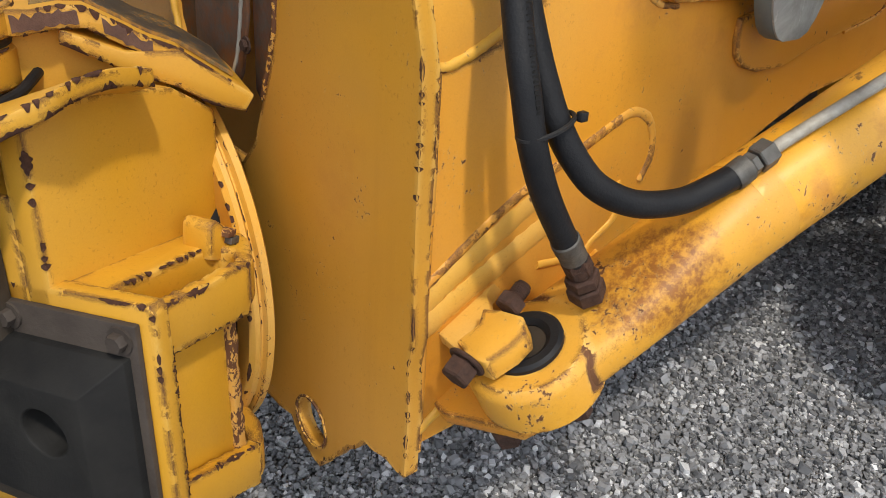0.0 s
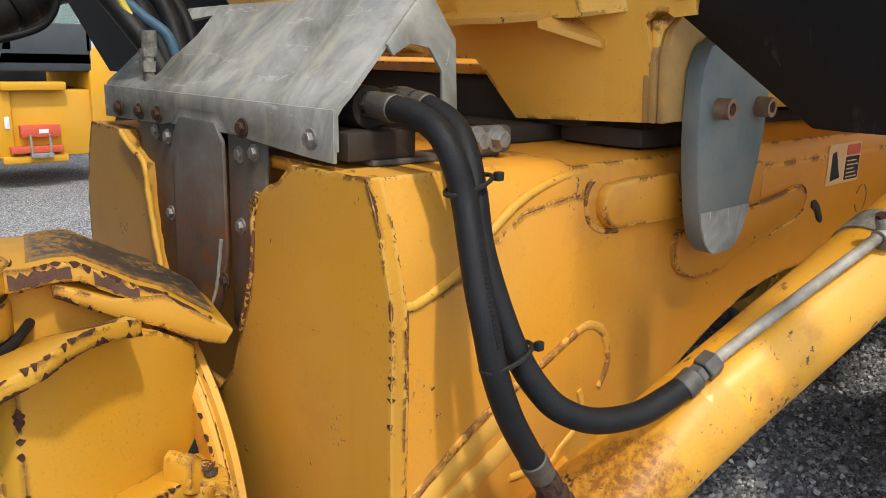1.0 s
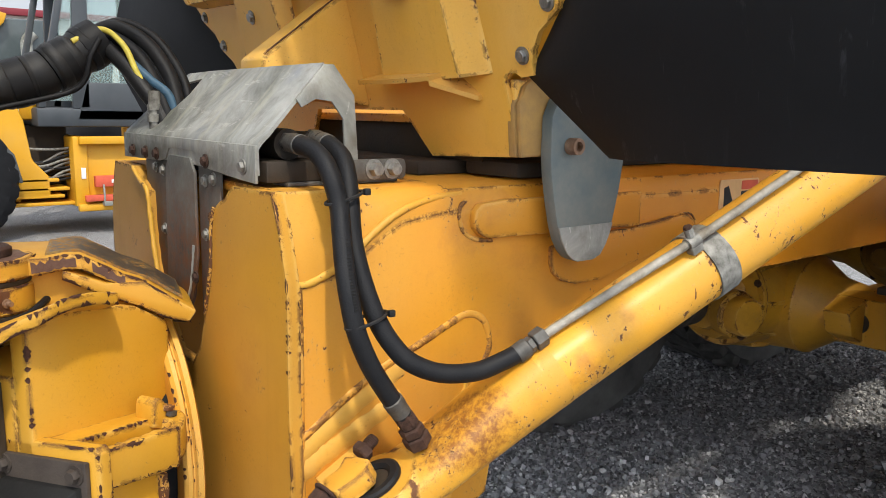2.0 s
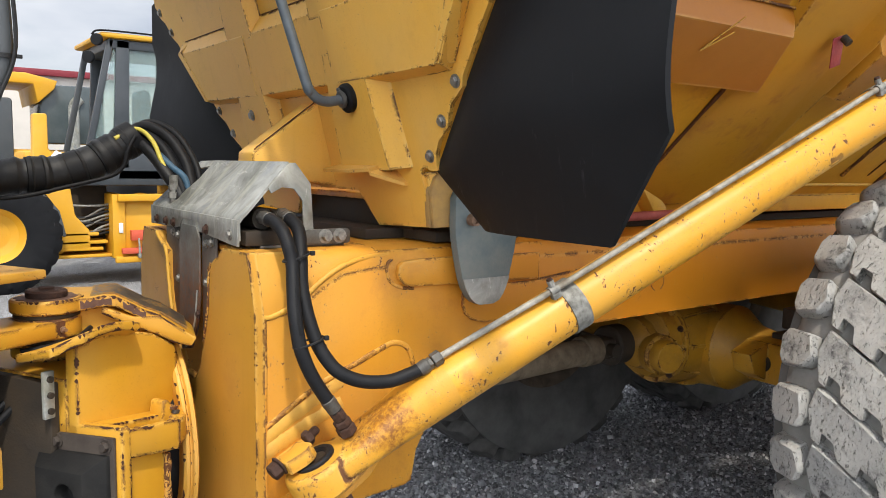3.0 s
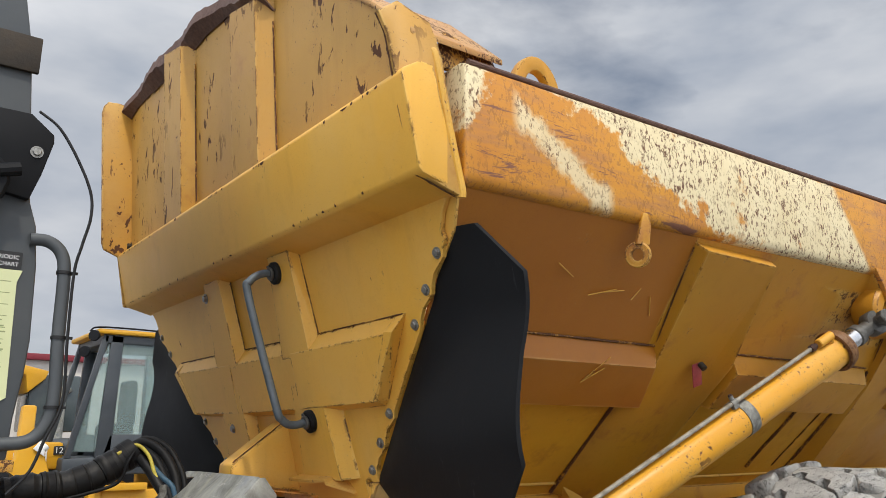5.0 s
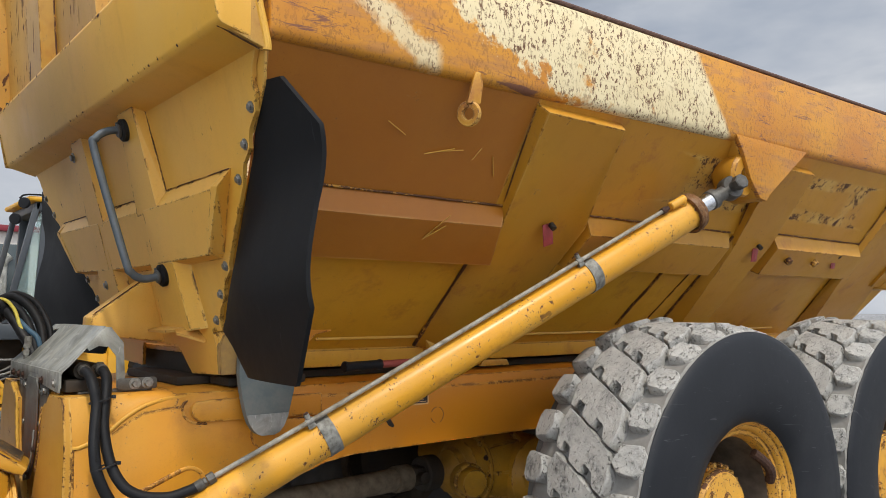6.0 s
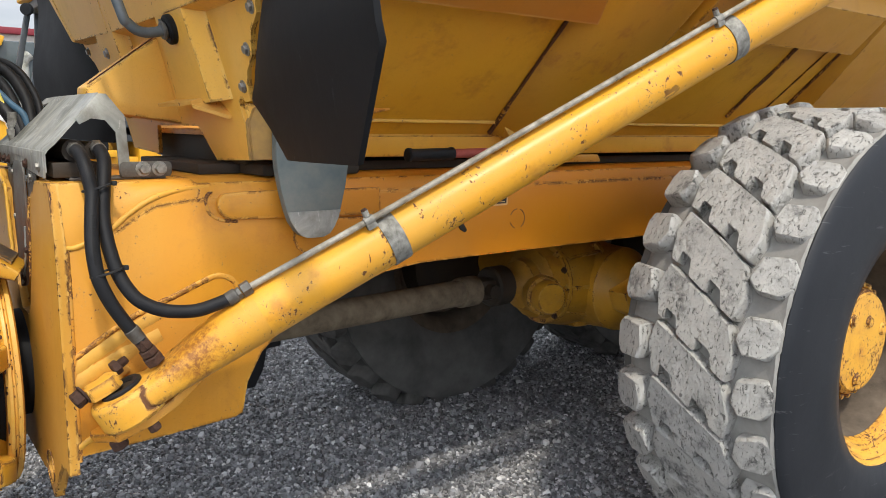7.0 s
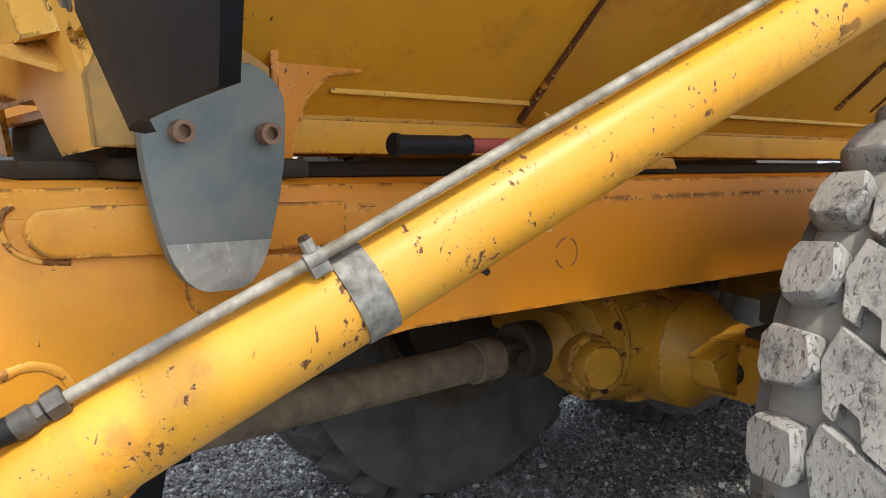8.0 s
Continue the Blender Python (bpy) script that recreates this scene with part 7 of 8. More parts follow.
# ---------------------------------------------------------------- steering joint and the tractor's tail
def hitch():
    """The joint stands turned against the frame: built with its near side in the plane y = 0, then turned."""
    bm = bm_new()
    xz(bm, [(0.0, 0.50), (0.335, 0.50), (0.335, 1.10), (0.25, 1.150), (0.16, 1.172), (0.08, 1.176), (0.0, 1.162)], 0.0, 0.04, 0.005)
    box(bm, 0.0, 0.335, 0.035, 0.50, 0.50, 1.075, 0.004)
    h = part("steering_joint", bm, M_HITCH, truck, "glossy yellow steering joint with chipped edges")
    # upper plate: its front edge runs from the lug to the tip, bending down on the way
    po, pu, pi = Vector((0.21, 0.098, 0)), Vector((0.7244, -0.6894, 0)), Vector((0.6894, 0.7244, 0))
    lower = [(-0.20, 1.212), (-0.075, 1.214), (-0.035, 1.222), (0.0, 1.222), (0.04, 1.200), (0.078, 1.178), (0.112, 1.160)]
    upper = [(-0.20, 1.250), (-0.062, 1.247), (-0.03, 1.252), (0.0, 1.251), (0.04, 1.229), (0.078, 1.207), (0.120, 1.190)]

    def along_plate(bm, pts, back, thick, bev=0.0):
        prism(bm, pts, po + pi * (back + thick), pu, (0, 0, 1), thick, bev)

    def between(x, f):
        zl = float(np.interp(x, [p[0] for p in lower], [p[1] for p in lower]))
        zh = float(np.interp(x, [p[0] for p in upper], [p[1] for p in upper]))
        return zl + (zh - zl) * f
    bm = bm_new()
    along_plate(bm, lower + upper[::-1], 0.0, 0.22, 0.004)
    top = part("top_plate", bm, M_HITCH, h)
    # bare brown steel where the plate's front edge has lost its paint
    for x0, x1, seed in ((-0.085, -0.006, 3), (0.022, 0.080, 5)):
        rng = random.Random(seed)
        n = 14
        xs = [x0 + (x1 - x0) * k / n for k in range(n + 1)]
        lo = [(x, between(x, 0.10 + 0.16 * rng.random())) for x in xs]
        hi = [(x + rng.uniform(-0.002, 0.002), between(x, 0.90 - 0.30 * rng.random() ** 2)) for x in xs[::-1]]
        bm = bm_new()
        along_plate(bm, lo + hi, -0.0014, 0.004)
        part("bare_edge", bm, M_BARE, top, "bare brown steel edge")
    bm = bm_new()
    over = upper[1:] + [(0.19, 1.142)]
    along_plate(bm, [(x, z - 0.002) for x, z in over] + [(x, z + 0.005) for x, z in over[::-1]], 0.035, 0.17)
    part("grip_sheet", bm, M_GRIP, top, "black anti-slip sheet")
    # lower plate that runs on to the tip
    bm = bm_new()
    along_plate(bm, [(-0.035, 1.206), (0.041, 1.166), (0.108, 1.138), (0.151, 1.112), (0.199, 1.097), (0.214, 1.121), (0.116, 1.190), (0.045, 1.192), (-0.03, 1.222)], -0.004, 0.20, 0.005)
    part("top_plate", bm, M_HITCH, h)
    bm = bm_new()
    along_plate(bm, [(-0.16, 1.08), (0.10, 1.08), (0.10, 1.15), (0.04, 1.19), (-0.03, 1.22), (-0.16, 1.22)], 0.035, 0.02)
    part("web", bm, M_HITCH, h)
    # curved flange that rises from the lower lug to the box's near side
    P = spline([(-0.075, 1.150, 0), (-0.03, 1.172, 0), (0.02, 1.190, 0), (0.09, 1.194, 0), (0.15, 1.182, 0), (0.172, 1.177, 0)], 5)
    bm = bm_new()
    rows = []
    for p in P:
        y0 = -0.050 + 0.6 * max(0.0, -p.x) + 5.0 * max(0.0, p.x - 0.16) ** 1.0 * 0.6
        rows.append([bm.verts.new((p.x, y0, p.y)), bm.verts.new((p.x, y0, p.y + 0.023)), bm.verts.new((p.x + 0.03, 0.16, 1.135)), bm.verts.new((p.x + 0.03, 0.16, 1.112))])
    for p, q in zip(rows, rows[1:]):
        for k in range(4):
            bm.faces.new((p[k], q[k], q[(k + 1) % 4], p[(k + 1) % 4]))
    bm.faces.new(rows[0][::-1])
    bm.faces.new(rows[-1])
    bmesh.ops.recalc_face_normals(bm, faces=bm.faces)
    soften(bm, 0.005)
    part("curved_flange", bm, M_HITCH, h)
    # lugs round the pin
    cx, cy = 0.115, 0.245
    for z0, z1, r, nm in ((1.212, 1.250, 0.091, "upper_lug"), (1.146, 1.200, 0.086, "middle_lug"), (1.092, 1.132, 0.091, "lower_lug")):
        bm = bm_new()
        cyl(bm, (cx, cy, z0), (cx, cy, z1), r, 40, bev=0.005)
        if nm == "middle_lug":
            box(bm, -0.7, cx, cy - 0.082, cy + 0.082, z0 + 0.003, z1 - 0.003, 0.008)
        part(nm, bm, M_HITCH, h)
    bm = bm_new()
    lathe(bm, [(0, 0), (0.050, 0), (0.052, 0.004), (0.052, 0.016), (0.046, 0.021), (0.02, 0.022), (0.018, 0.028), (0, 0.028)], (cx, cy, 1.250), (0, 0, 1), 32)
    part("pin_cap", bm, M_RUSTBOLT, h, "dark rusty pin cap")
    bm = bm_new()
    rng = random.Random(6)
    prism(bm, [((0.070 + 0.014 * rng.random()) * math.cos(math.pi * k / 14), (0.070 + 0.014 * rng.random()) * math.sin(math.pi * k / 14)) for k in range(28)], (cx, cy, 1.2495), (1, 0, 0), (0, 1, 0), 0.0016)
    part("worn_face", bm, M_BARE, h, "worn brown steel round the pin cap")
    bm = bm_new()
    for z0, z1 in ((1.1995, 1.2125), (1.1315, 1.1465)):
        lathe(bm, [(0.04, z0), (0.080, z0), (0.083, z0 + 0.003), (0.083, z1 - 0.003), (0.080, z1), (0.04, z1)], (cx, cy, 0), (0, 0, 1), 40, True)
    part("grease_seal", bm, M_DARK, h)
    bm = bm_new()
    pipe(bm, spline([(0.0, 0.20, 1.128), (0.035, 0.165, 1.134), (0.08, 0.146, 1.139), (0.13, 0.147, 1.146), (0.17, 0.16, 1.156), (0.19, 0.17, 1.16)], 6), 0.0075, 10)
    part("grease_hose", bm, M_HOSE, h, "thin black grease hose")
    bm = bm_new()
    lathe(bm, [(0, 0), (0.009, 0), (0.009, 0.004), (0.005, 0.005), (0.005, 0.014), (0, 0.014)], (cx - 0.02, cy - 0.083, 1.172), (0, -1, 0), 12)
    part("grease_nipple", bm, M_TANBOLT, h)
    # tongue of the tractor above
    bm = bm_new()
    box(bm, -0.7, 0.045, 0.15, 0.34, 1.316, 1.340, 0.005)
    part("tongue_plate", bm, M_EDGE, h)
    edge_chips(h, [(0.335, 0.0, 0.62), (0.335, 0.0, 1.09)], (-1, 0, 0), (0, 1, 0), 81, 0.35, 0.010)
    edge_chips(h, [(0.0, 0.0, 0.99), (0.0, 0.0, 1.15)], (1, 0, 0), (0, 1, 0), 82, 0.4, 0.010)
    for pts, seed in ((((0.116, 1.190), (0.214, 1.121)), 83), (((0.214, 1.121), (0.199, 1.097)), 84)):
        edge_chips(top, [po - pi * 0.004 + pu * x + Vector((0, 0, z)) for x, z in pts], (0, 0, -1) if seed == 83 else tuple(-pu), pi, seed, 0.4, 0.009)
    edge_chips(top, [po - pi * 0.004 + pu * x + Vector((0, 0, z)) for x, z in ((-0.035, 1.206), (0.041, 1.166), (0.108, 1.138), (0.151, 1.112), (0.199, 1.097))], (0, 0, 1), pi, 85, 0.35, 0.008)
    edge_chips(top, [po + pu * x + Vector((0, 0, z)) for x, z in upper[1:]], (0, 0, -1), pi, 86, 0.6, 0.012)
    edge_chips(top, [po + pu * x + Vector((0, 0, z)) for x, z in lower[1:]], (0, 0, 1), pi, 87, 0.45, 0.009)
    rim_line = [(p.x, -0.050 + 0.6 * max(0.0, -p.x), p.y) for p in P if p.x < 0.165]
    edge_chips(h, [(x, y, z + 0.023) for x, y, z in rim_line], (0, 0, -1), (0, 1, -0.2), 88, 0.55, 0.012)
    edge_chips(h, rim_line, (0, 0, 1), (0, 1, 0), 89, 0.45, 0.010)
    for r, z, up, seed in ((0.091, 1.250, -1, 90), (0.091, 1.212, 1, 91), (0.086, 1.200, -1, 92), (0.091, 1.132, -1, 93), (0.091, 1.092, 1, 94)):
        ring = [(cx + (r + 0.0004) * math.cos(radians(a)), cy + (r + 0.0004) * math.sin(radians(a)), z) for a in range(200, 331, 10)]
        edge_chips(h, ring, (0, 0, up), (0.1, 0.9, 0), seed, 0.4, 0.008)
    # stop plate with its rubber block
    bm = bm_new()
    yz(bm, [(-0.150, 0.46), (-0.150, 0.972), (-0.143, 0.981), (0.14, 0.955), (0.14, 0.46)], 0.0, 0.026, 0.004)
    sp = part("stop_plate", bm, M_HITCH, h)
    bm = bm_new()
    yz(bm, [(-0.130, 0.50), (-0.130, 0.957), (0.125, 0.936), (0.125, 0.50)], -0.011, 0.0105, 0.003)
    part("backing_plate", bm, M_BACKING, sp, "dark rusty backing plate")
    bm = bm_new()
    t = bmesh.new()
    A0 = [(-0.118, 0.640), (0.115, 0.640), (0.115, 0.894), (-0.118, 0.912)]
    A1 = [(-0.082, 0.690), (0.08, 0.690), (0.08, 0.868), (-0.082, 0.876)]
    lo, mi, hi = ([t.verts.new((-q, y, z)) for y, z in A] for A, q in ((A0, 0.011), (A0, 0.022), (A1, 0.064)))
    for e, f in ((lo, mi), (mi, hi)):
        for i in range(4):
            t.faces.new((e[i], e[(i + 1) % 4], f[(i + 1) % 4], f[i]))
    rim_v = [[t.verts.new((-dep, -0.020 + r * math.cos(q), 0.806 + r * math.sin(q))) for q in [radians(225 + 15 * k) for k in range(24)]] for r, dep in ((0.036, 0.064), (0.034, 0.061), (0.033, 0.026))]
    for e, f in zip(rim_v, rim_v[1:]):
        for k in range(24):
            t.faces.new((e[k], e[(k + 1) % 24], f[(k + 1) % 24], f[k]))
    t.faces.new(rim_v[-1])
    for i in range(4):
        t.faces.new([hi[i], hi[(i + 1) % 4]] + [rim_v[0][(6 * i + k) % 24] for k in range(6, -1, -1)])
    bmesh.ops.recalc_face_normals(t, faces=t.faces)
    soften(t, 0.005, 2, 20)
    merge(bm, t)
    part("rubber_stop", bm, M_PAD, sp, "black rubber stop block with a round hole")
    for y, z in ((-0.108, 0.934), (0.06, 0.922)):
        bm = bm_new()
        hexbolt(bm, (-0.011, y, z), (-1, 0, 0), 0.0125, 0.014)
        part("bolt", bm, M_BACKING, sp)
    edge_chips(sp, [(0.0, -0.150, 0.50), (0.0, -0.150, 0.972)], (0, 1, 0), (1, 0, 0), 95, 0.30, 0.008)
    edge_chips(sp, [(0.026, -0.150, 0.50), (0.026, -0.150, 0.93)], (-1, 0, 0), (0, 1, 0), 96, 0.65, 0.010)
    edge_chips(sp, [(0.0, -0.143, 0.981), (0.0, 0.14, 0.955)], (0, 0, -1), (1, 0, 0), 97, 0.25, 0.007)
    # two arms: a face plate in front of an open pocket with a rounded rim
    for dz, k in ((0.0, 0), (-0.268, 1)):
        slope = 0.13 + 0.25 * k
        bm = bm_new()
        up = ragged([(0.196, 0.966), (0.022, 0.966)], 0.009, 0.0022, 33 + k)
        dn = ragged([(0.022, 0.896), (0.194, 0.888)], 0.009, 0.0022, 35 + k)
        t = bmesh.new()
        xz(t, dn + up, -0.142, 0.020, 0.002)
        merge(bm, t)
        xy(bm, [(0.024, 0.006), (0.335, 0.006), (0.325, -0.028), (0.280, -0.085), (0.225, -0.128), (0.196, -0.142), (0.192, -0.122), (0.222, -0.098), (0.232, -0.082), (0.226, -0.066), (0.205, -0.058), (0.05, -0.058), (0.024, -0.062)], 0.895, 0.068, 0.010, 3)
        for v in bm.verts:
            v.co.z += dz - slope * max(0.0, v.co.x - 0.02) + 0.002
        arm = part("arm", bm, M_HITCH, h)
        for x0, x1, z0, up, seed in ((0.022, 0.196, 0.968, -1, 98), (0.022, 0.194, 0.898, 1, 99)):
            line = [(x0 + (x1 - x0) * q / 8, -0.142, z0 - (0.0 if up < 0 else 0.008 * q / 8) + dz - slope * (x1 - x0) * q / 8) for q in range(9)]
            edge_chips(arm, line, (0, 0, up), (0, 1, 0), seed + 2 * k, 0.6, 0.009)
        edge_chips(arm, [(0.050, -0.058, 0.965 + dz - slope * 0.03), (0.205, -0.058, 0.965 + dz - slope * 0.185)], (0, 1, -0.1), (0, 0, -1), 105 + k, 0.6, 0.010)
    bm = bm_new()
    xz(bm, [(0.024, 0.52), (0.15, 0.52), (0.168, 0.62), (0.160, 0.90), (0.024, 0.91)], -0.120, 0.055, 0.004)
    part("web", bm, M_HITCH, h)
    bm = bm_new()
    xz(bm, ragged([(0.160, 0.57), (0.160, 0.86)], 0.012, 0.002, 41) + ragged([(0.178, 0.86), (0.182, 0.57)], 0.012, 0.003, 42), -0.128, 0.05, 0.003)
    part("web_edge", bm, M_WORN, h)
    # nub with a stack of shims beside the arm
    bm = bm_new()
    xz(bm, [(0.205, 0.925), (0.262, 0.90), (0.258, 0.935), (0.240, 0.968), (0.226, 0.981), (0.212, 0.976)], -0.072, 0.05, 0.006)
    nub = part("stop_nub", bm, M_HITCH, h)
    for k in range(7):
        bm = bm_new()
        x, z = 0.243 + 0.0065 * k, 0.958 - 0.0135 * k
        xz(bm, [(x - 0.012, z - 0.005), (x + 0.006, z - 0.009), (x + 0.009, z + 0.001), (x - 0.009, z + 0.005)], -0.084, 0.05, 0.001)
        part("shim", bm, M_WELD if k in (0, 5, 6) else M_FITTING, nub)
    # grimy inside left of the box
    bm = bm_new()
    yz(bm, [(0.06, 0.62), (0.50, 0.62), (0.50, 1.07), (0.06, 1.07)], -0.03, 0.028, 0.006)
    part("recess", bm, M_DARK, h, "grimy back plate")
    bm = bm_new()
    box(bm, -0.052, -0.022, 0.05, 0.062, 0.985, 1.105, 0.003)
    gp = part("grease_plate", bm, M_GALV, h)
    for z in (1.005, 1.045, 1.085):
        bm = bm_new()
        cyl(bm, (-0.037, 0.05, z), (-0.037, 0.042, z), 0.008, 12)
        part("nipple", bm, M_DARK, gp)
    return h


hitch_ob = hitch()
hitch_ob.location = (0.174, 0.981, 0.0)
hitch_ob.rotation_euler = (0, 0, radians(29.1))


# -- rotating ring and bearing between the joint and the rear frame
def joint_ring():
    bm = bm_new()
    lathe(bm, [(0.308, 0), (0.348, 0), (0.356, 0.007), (0.357, 0.015), (0.351, 0.0195), (0.351, 0.0225), (0.361, 0.026), (0.362, 0.037), (0.352, 0.043), (0.308, 0.043)], (0.452, 1.395, 0.785), (1, 0, 0), 96, True)
    ring = part("joint_ring", bm, M_EDGE, truck, "yellow ring flange with chipped paint")
    for x, r, side, seed in ((0.452, 0.352, 1, 71), (0.472, 0.353, -1, 72), (0.4775, 0.3605, 1, 73)):
        line = [(x, 1.395 - r * math.cos(radians(a)), 0.785 + r * math.sin(radians(a))) for a in range(-40, 66, 5)]
        edge_chips(ring, line, (side, 0, 0), (0, 1, 0), seed, 0.30, 0.010)
    bm = bm_new()
    lathe(bm, [(0.0, 0), (0.30, 0), (0.306, 0.01), (0.306, 0.07), (0.17, 0.08), (0.17, 0.18), (0, 0.18)], (0.395, 1.395, 0.785), (1, 0, 0), 64)
    part("bearing", bm, M_RUBBER, ring, "dark bearing drum")


joint_ring()


# -- greasy driveline under the joint
def driveline():
    bm = bm_new()
    cyl(bm, (-0.6, YC, 0.86), (0.13, YC, 0.86), 0.06, 20)
    dl = part("driveline", bm, M_AXLE, truck, "greasy yellow driveline")
    for x, r, w in ((-0.30, 0.10, 0.03), (-0.22, 0.085, 0.05), (-0.10, 0.115, 0.025), (-0.05, 0.10, 0.04), (0.05, 0.12, 0.03)):
        bm = bm_new()
        cyl(bm, (x, YC, 0.86), (x + w, YC, 0.86), r, 24, bev=0.006)
        fl = part("flange", bm, M_AXLE, dl)
        for k in range(8):
            t = 2 * math.pi * k / 8
            bm = bm_new()
            hexbolt(bm, (x, YC + (r - 0.018) * math.cos(t), 0.86 + (r - 0.018) * math.sin(t)), (-1, 0, 0), 0.011, 0.014)
            part("bolt", bm, M_RUSTBOLT, fl)
    for y0_, z0_, y1_, z1_, mt in ((1.10, 0.82, 1.16, 0.93, M_AXLE), (1.12, 0.94, 1.18, 1.00, M_DARK), (1.10, 0.72, 1.18, 0.79, M_SHAFT)):
        bm = bm_new()
        xz(bm, [(-0.07, z0_), (0.09, z0_ - 0.01), (0.10, z1_ - 0.03), (0.06, z1_), (-0.05, z1_ - 0.01)], y0_, y1_ - y0_, 0.012)
        part("joint_block", bm, mt, dl, "dirty cast joint block")
    for k in range(4):
        bm = bm_new()
        y = 1.07 + 0.022 * k
        pipe(bm, spline([(-0.3, y + 0.05, 0.80 + 0.03 * k), (-0.08, y, 0.92 + 0.02 * k), (0.04, y, 1.02 + 0.02 * k), (0.12, y + 0.02, 1.10)], 6), 0.009, 8)
        part("grease_hose", bm, M_HOSE, dl)
    dl.location = (0.0024, -0.004, -0.1224)
    dl.scale = (1.08, 1.08, 1.08)


driveline()


# -- corner of the tractor's cab
def tractor_cab():
    bm = bm_new()
    xz(bm, [(-1.6, 1.69), (-0.068, 1.69), (-0.064, 1.807), (-0.050, 1.93), (-0.044, 2.03), (-0.052, 2.26), (-0.066, 2.38), (-0.09, 2.45), (-0.14, 2.95), (-0.20, 3.25), (-1.6, 3.25)], 0.894, 1.7, 0.01)
    c = part("tractor_cab", bm, M_CAB, truck, "dark grey rear corner of the tractor's cab")
    bm = bm_new()
    box(bm, -1.6, -0.05, 0.875, 2.62, 1.66, 1.692, 0.004)
    part("sill", bm, M_WORN, c, "rusty sill under the cab")
    bm = bm_new()
    box(bm, -1.6, -0.085, 0.90, 2.6, 0.95, 1.66, 0.02)
    part("tank", bm, M_CAB, c)
    bm = bm_new()
    xz(bm, [(-0.4, 2.72), (-0.12, 2.72), (-0.052, 2.665), (-0.05, 2.64), (-0.075, 2.53), (-0.10, 2.45), (-0.4, 2.50)], 0.862, 0.03, 0.004)
    gs = part("hinge_plate", bm, M_RUBBER, c)
    bm = bm_new()
    hexbolt(bm, (-0.095, 0.862, 2.60), (0, -1, 0), 0.013, 0.01)
    part("bolt", bm, M_ZINC, gs)
    bm = bm_new()
    cyl(bm, (-0.25, 0.85, 2.48), (-0.25, 0.80, 2.48), 0.09, 12, bev=0.01)
    cyl(bm, (-0.28, 0.80, 2.48), (-0.14, 0.80, 2.52), 0.02, 10)
    part("latch_knob", bm, M_RUBBER, c, "black plastic latch knob")
    bm = bm_new()
    box(bm, -0.30, -0.115, 0.875, 0.892, 2.86, 2.98, 0.004)
    part("vent", bm, M_DARK, c)
    # service chart
    bm = bm_new()
    xz(bm, rounded(-0.62, -0.093, 2.238, 2.29, 0.004), 0.888, 0.004)
    hd = part("chart_header", bm, M_BLACKPR, c, "black header of a service chart")
    bm = bm_new()
    xz(bm, [(-0.62, 1.80), (-0.135, 1.835), (-0.09, 1.865), (-0.10, 2.20), (-0.088, 2.236), (-0.62, 2.236)], 0.889, 0.004)
    ch = part("service_chart", bm, M_CHART, c, "yellowed paper service chart, torn at the edge")
    bm = bm_new()
    for k in range(11):
        z = 2.20 - k * 0.034
        box(bm, -0.60, -0.115, 0.8883, 0.889, z, z + 0.0022, 0)
    for x in (-0.5, -0.36, -0.22, -0.15):
        box(bm, x, x + 0.002, 0.8883, 0.889, 1.86, 2.10, 0)
    for k in range(14):
        z = 2.085 - k * 0.017
        box(bm, -0.145, -0.125 + 0.006 * (k % 3), 0.8881, 0.889, z, z + 0.004, 0)
    part("chart_lines", bm, M_LINE, ch)
    for body_t, z, size in (("PERIODIC", 2.268, 0.0165), ("CE CHART", 2.247, 0.0165)):
        cu = bpy.data.curves.new("header_text", "FONT")
        cu.body, cu.size, cu.align_x, cu.extrude = body_t, size, "RIGHT", 0.0004
        cu.materials.append(M_SILVER)
        tx = new("header_text", cu)
        tx.parent = hd
        tx.matrix_basis = Matrix.Translation((-0.101, 0.8872, z)) @ pose(0, 0, 0, 90, 0, 0)
    # grab pipe with cable ties and the loose cable
    bm = bm_new()
    P = [(-0.08, 0.89, 2.335), (-0.03, 0.89, 2.335), (0.008, 0.885, 2.305), (0.023, 0.88, 2.24), (0.027, 0.88, 2.05), (0.034, 0.88, 1.87), (0.02, 0.885, 1.79), (-0.02, 0.89, 1.745), (-0.10, 0.89, 1.735)]
    pipe(bm, spline(P, 8), 0.019, 16)
    gpipe = part("grab_pipe", bm, M_CAB, c, "dark grey grab pipe")
    for x, z in ((0.023, 2.241), (0.028, 2.044), (0.032, 1.84)):
        bm = bm_new()
        lathe(bm, [(0.0192, -0.005), (0.0225, -0.005), (0.0225, 0.005), (0.0192, 0.005)], (x, 0.88, z), (0, 0, 1), 20, True)
        box(bm, x + 0.018, x + 0.036, 0.862, 0.872, z - 0.004, z + 0.004, 0.001)
        part("cable_tie", bm, M_TAPE, gpipe)
    bm = bm_new()
    P = [(-0.10, 0.87, 2.735), (-0.04, 0.86, 2.69), (0.02, 0.855, 2.60), (0.066, 0.85, 2.50), (0.075, 0.85, 2.42), (0.06, 0.855, 2.33), (0.047, 0.86, 2.24), (0.049, 0.86, 2.04), (0.055, 0.862, 1.86), (0.02, 0.865, 1.75), (-0.01, 0.87, 1.66), (-0.06, 0.88, 1.60)]
    pipe(bm, spline(P, 8), 0.0045, 8)
    part("loose_cable", bm, M_TAPE, c, "thin black loose cable")


tractor_cab()


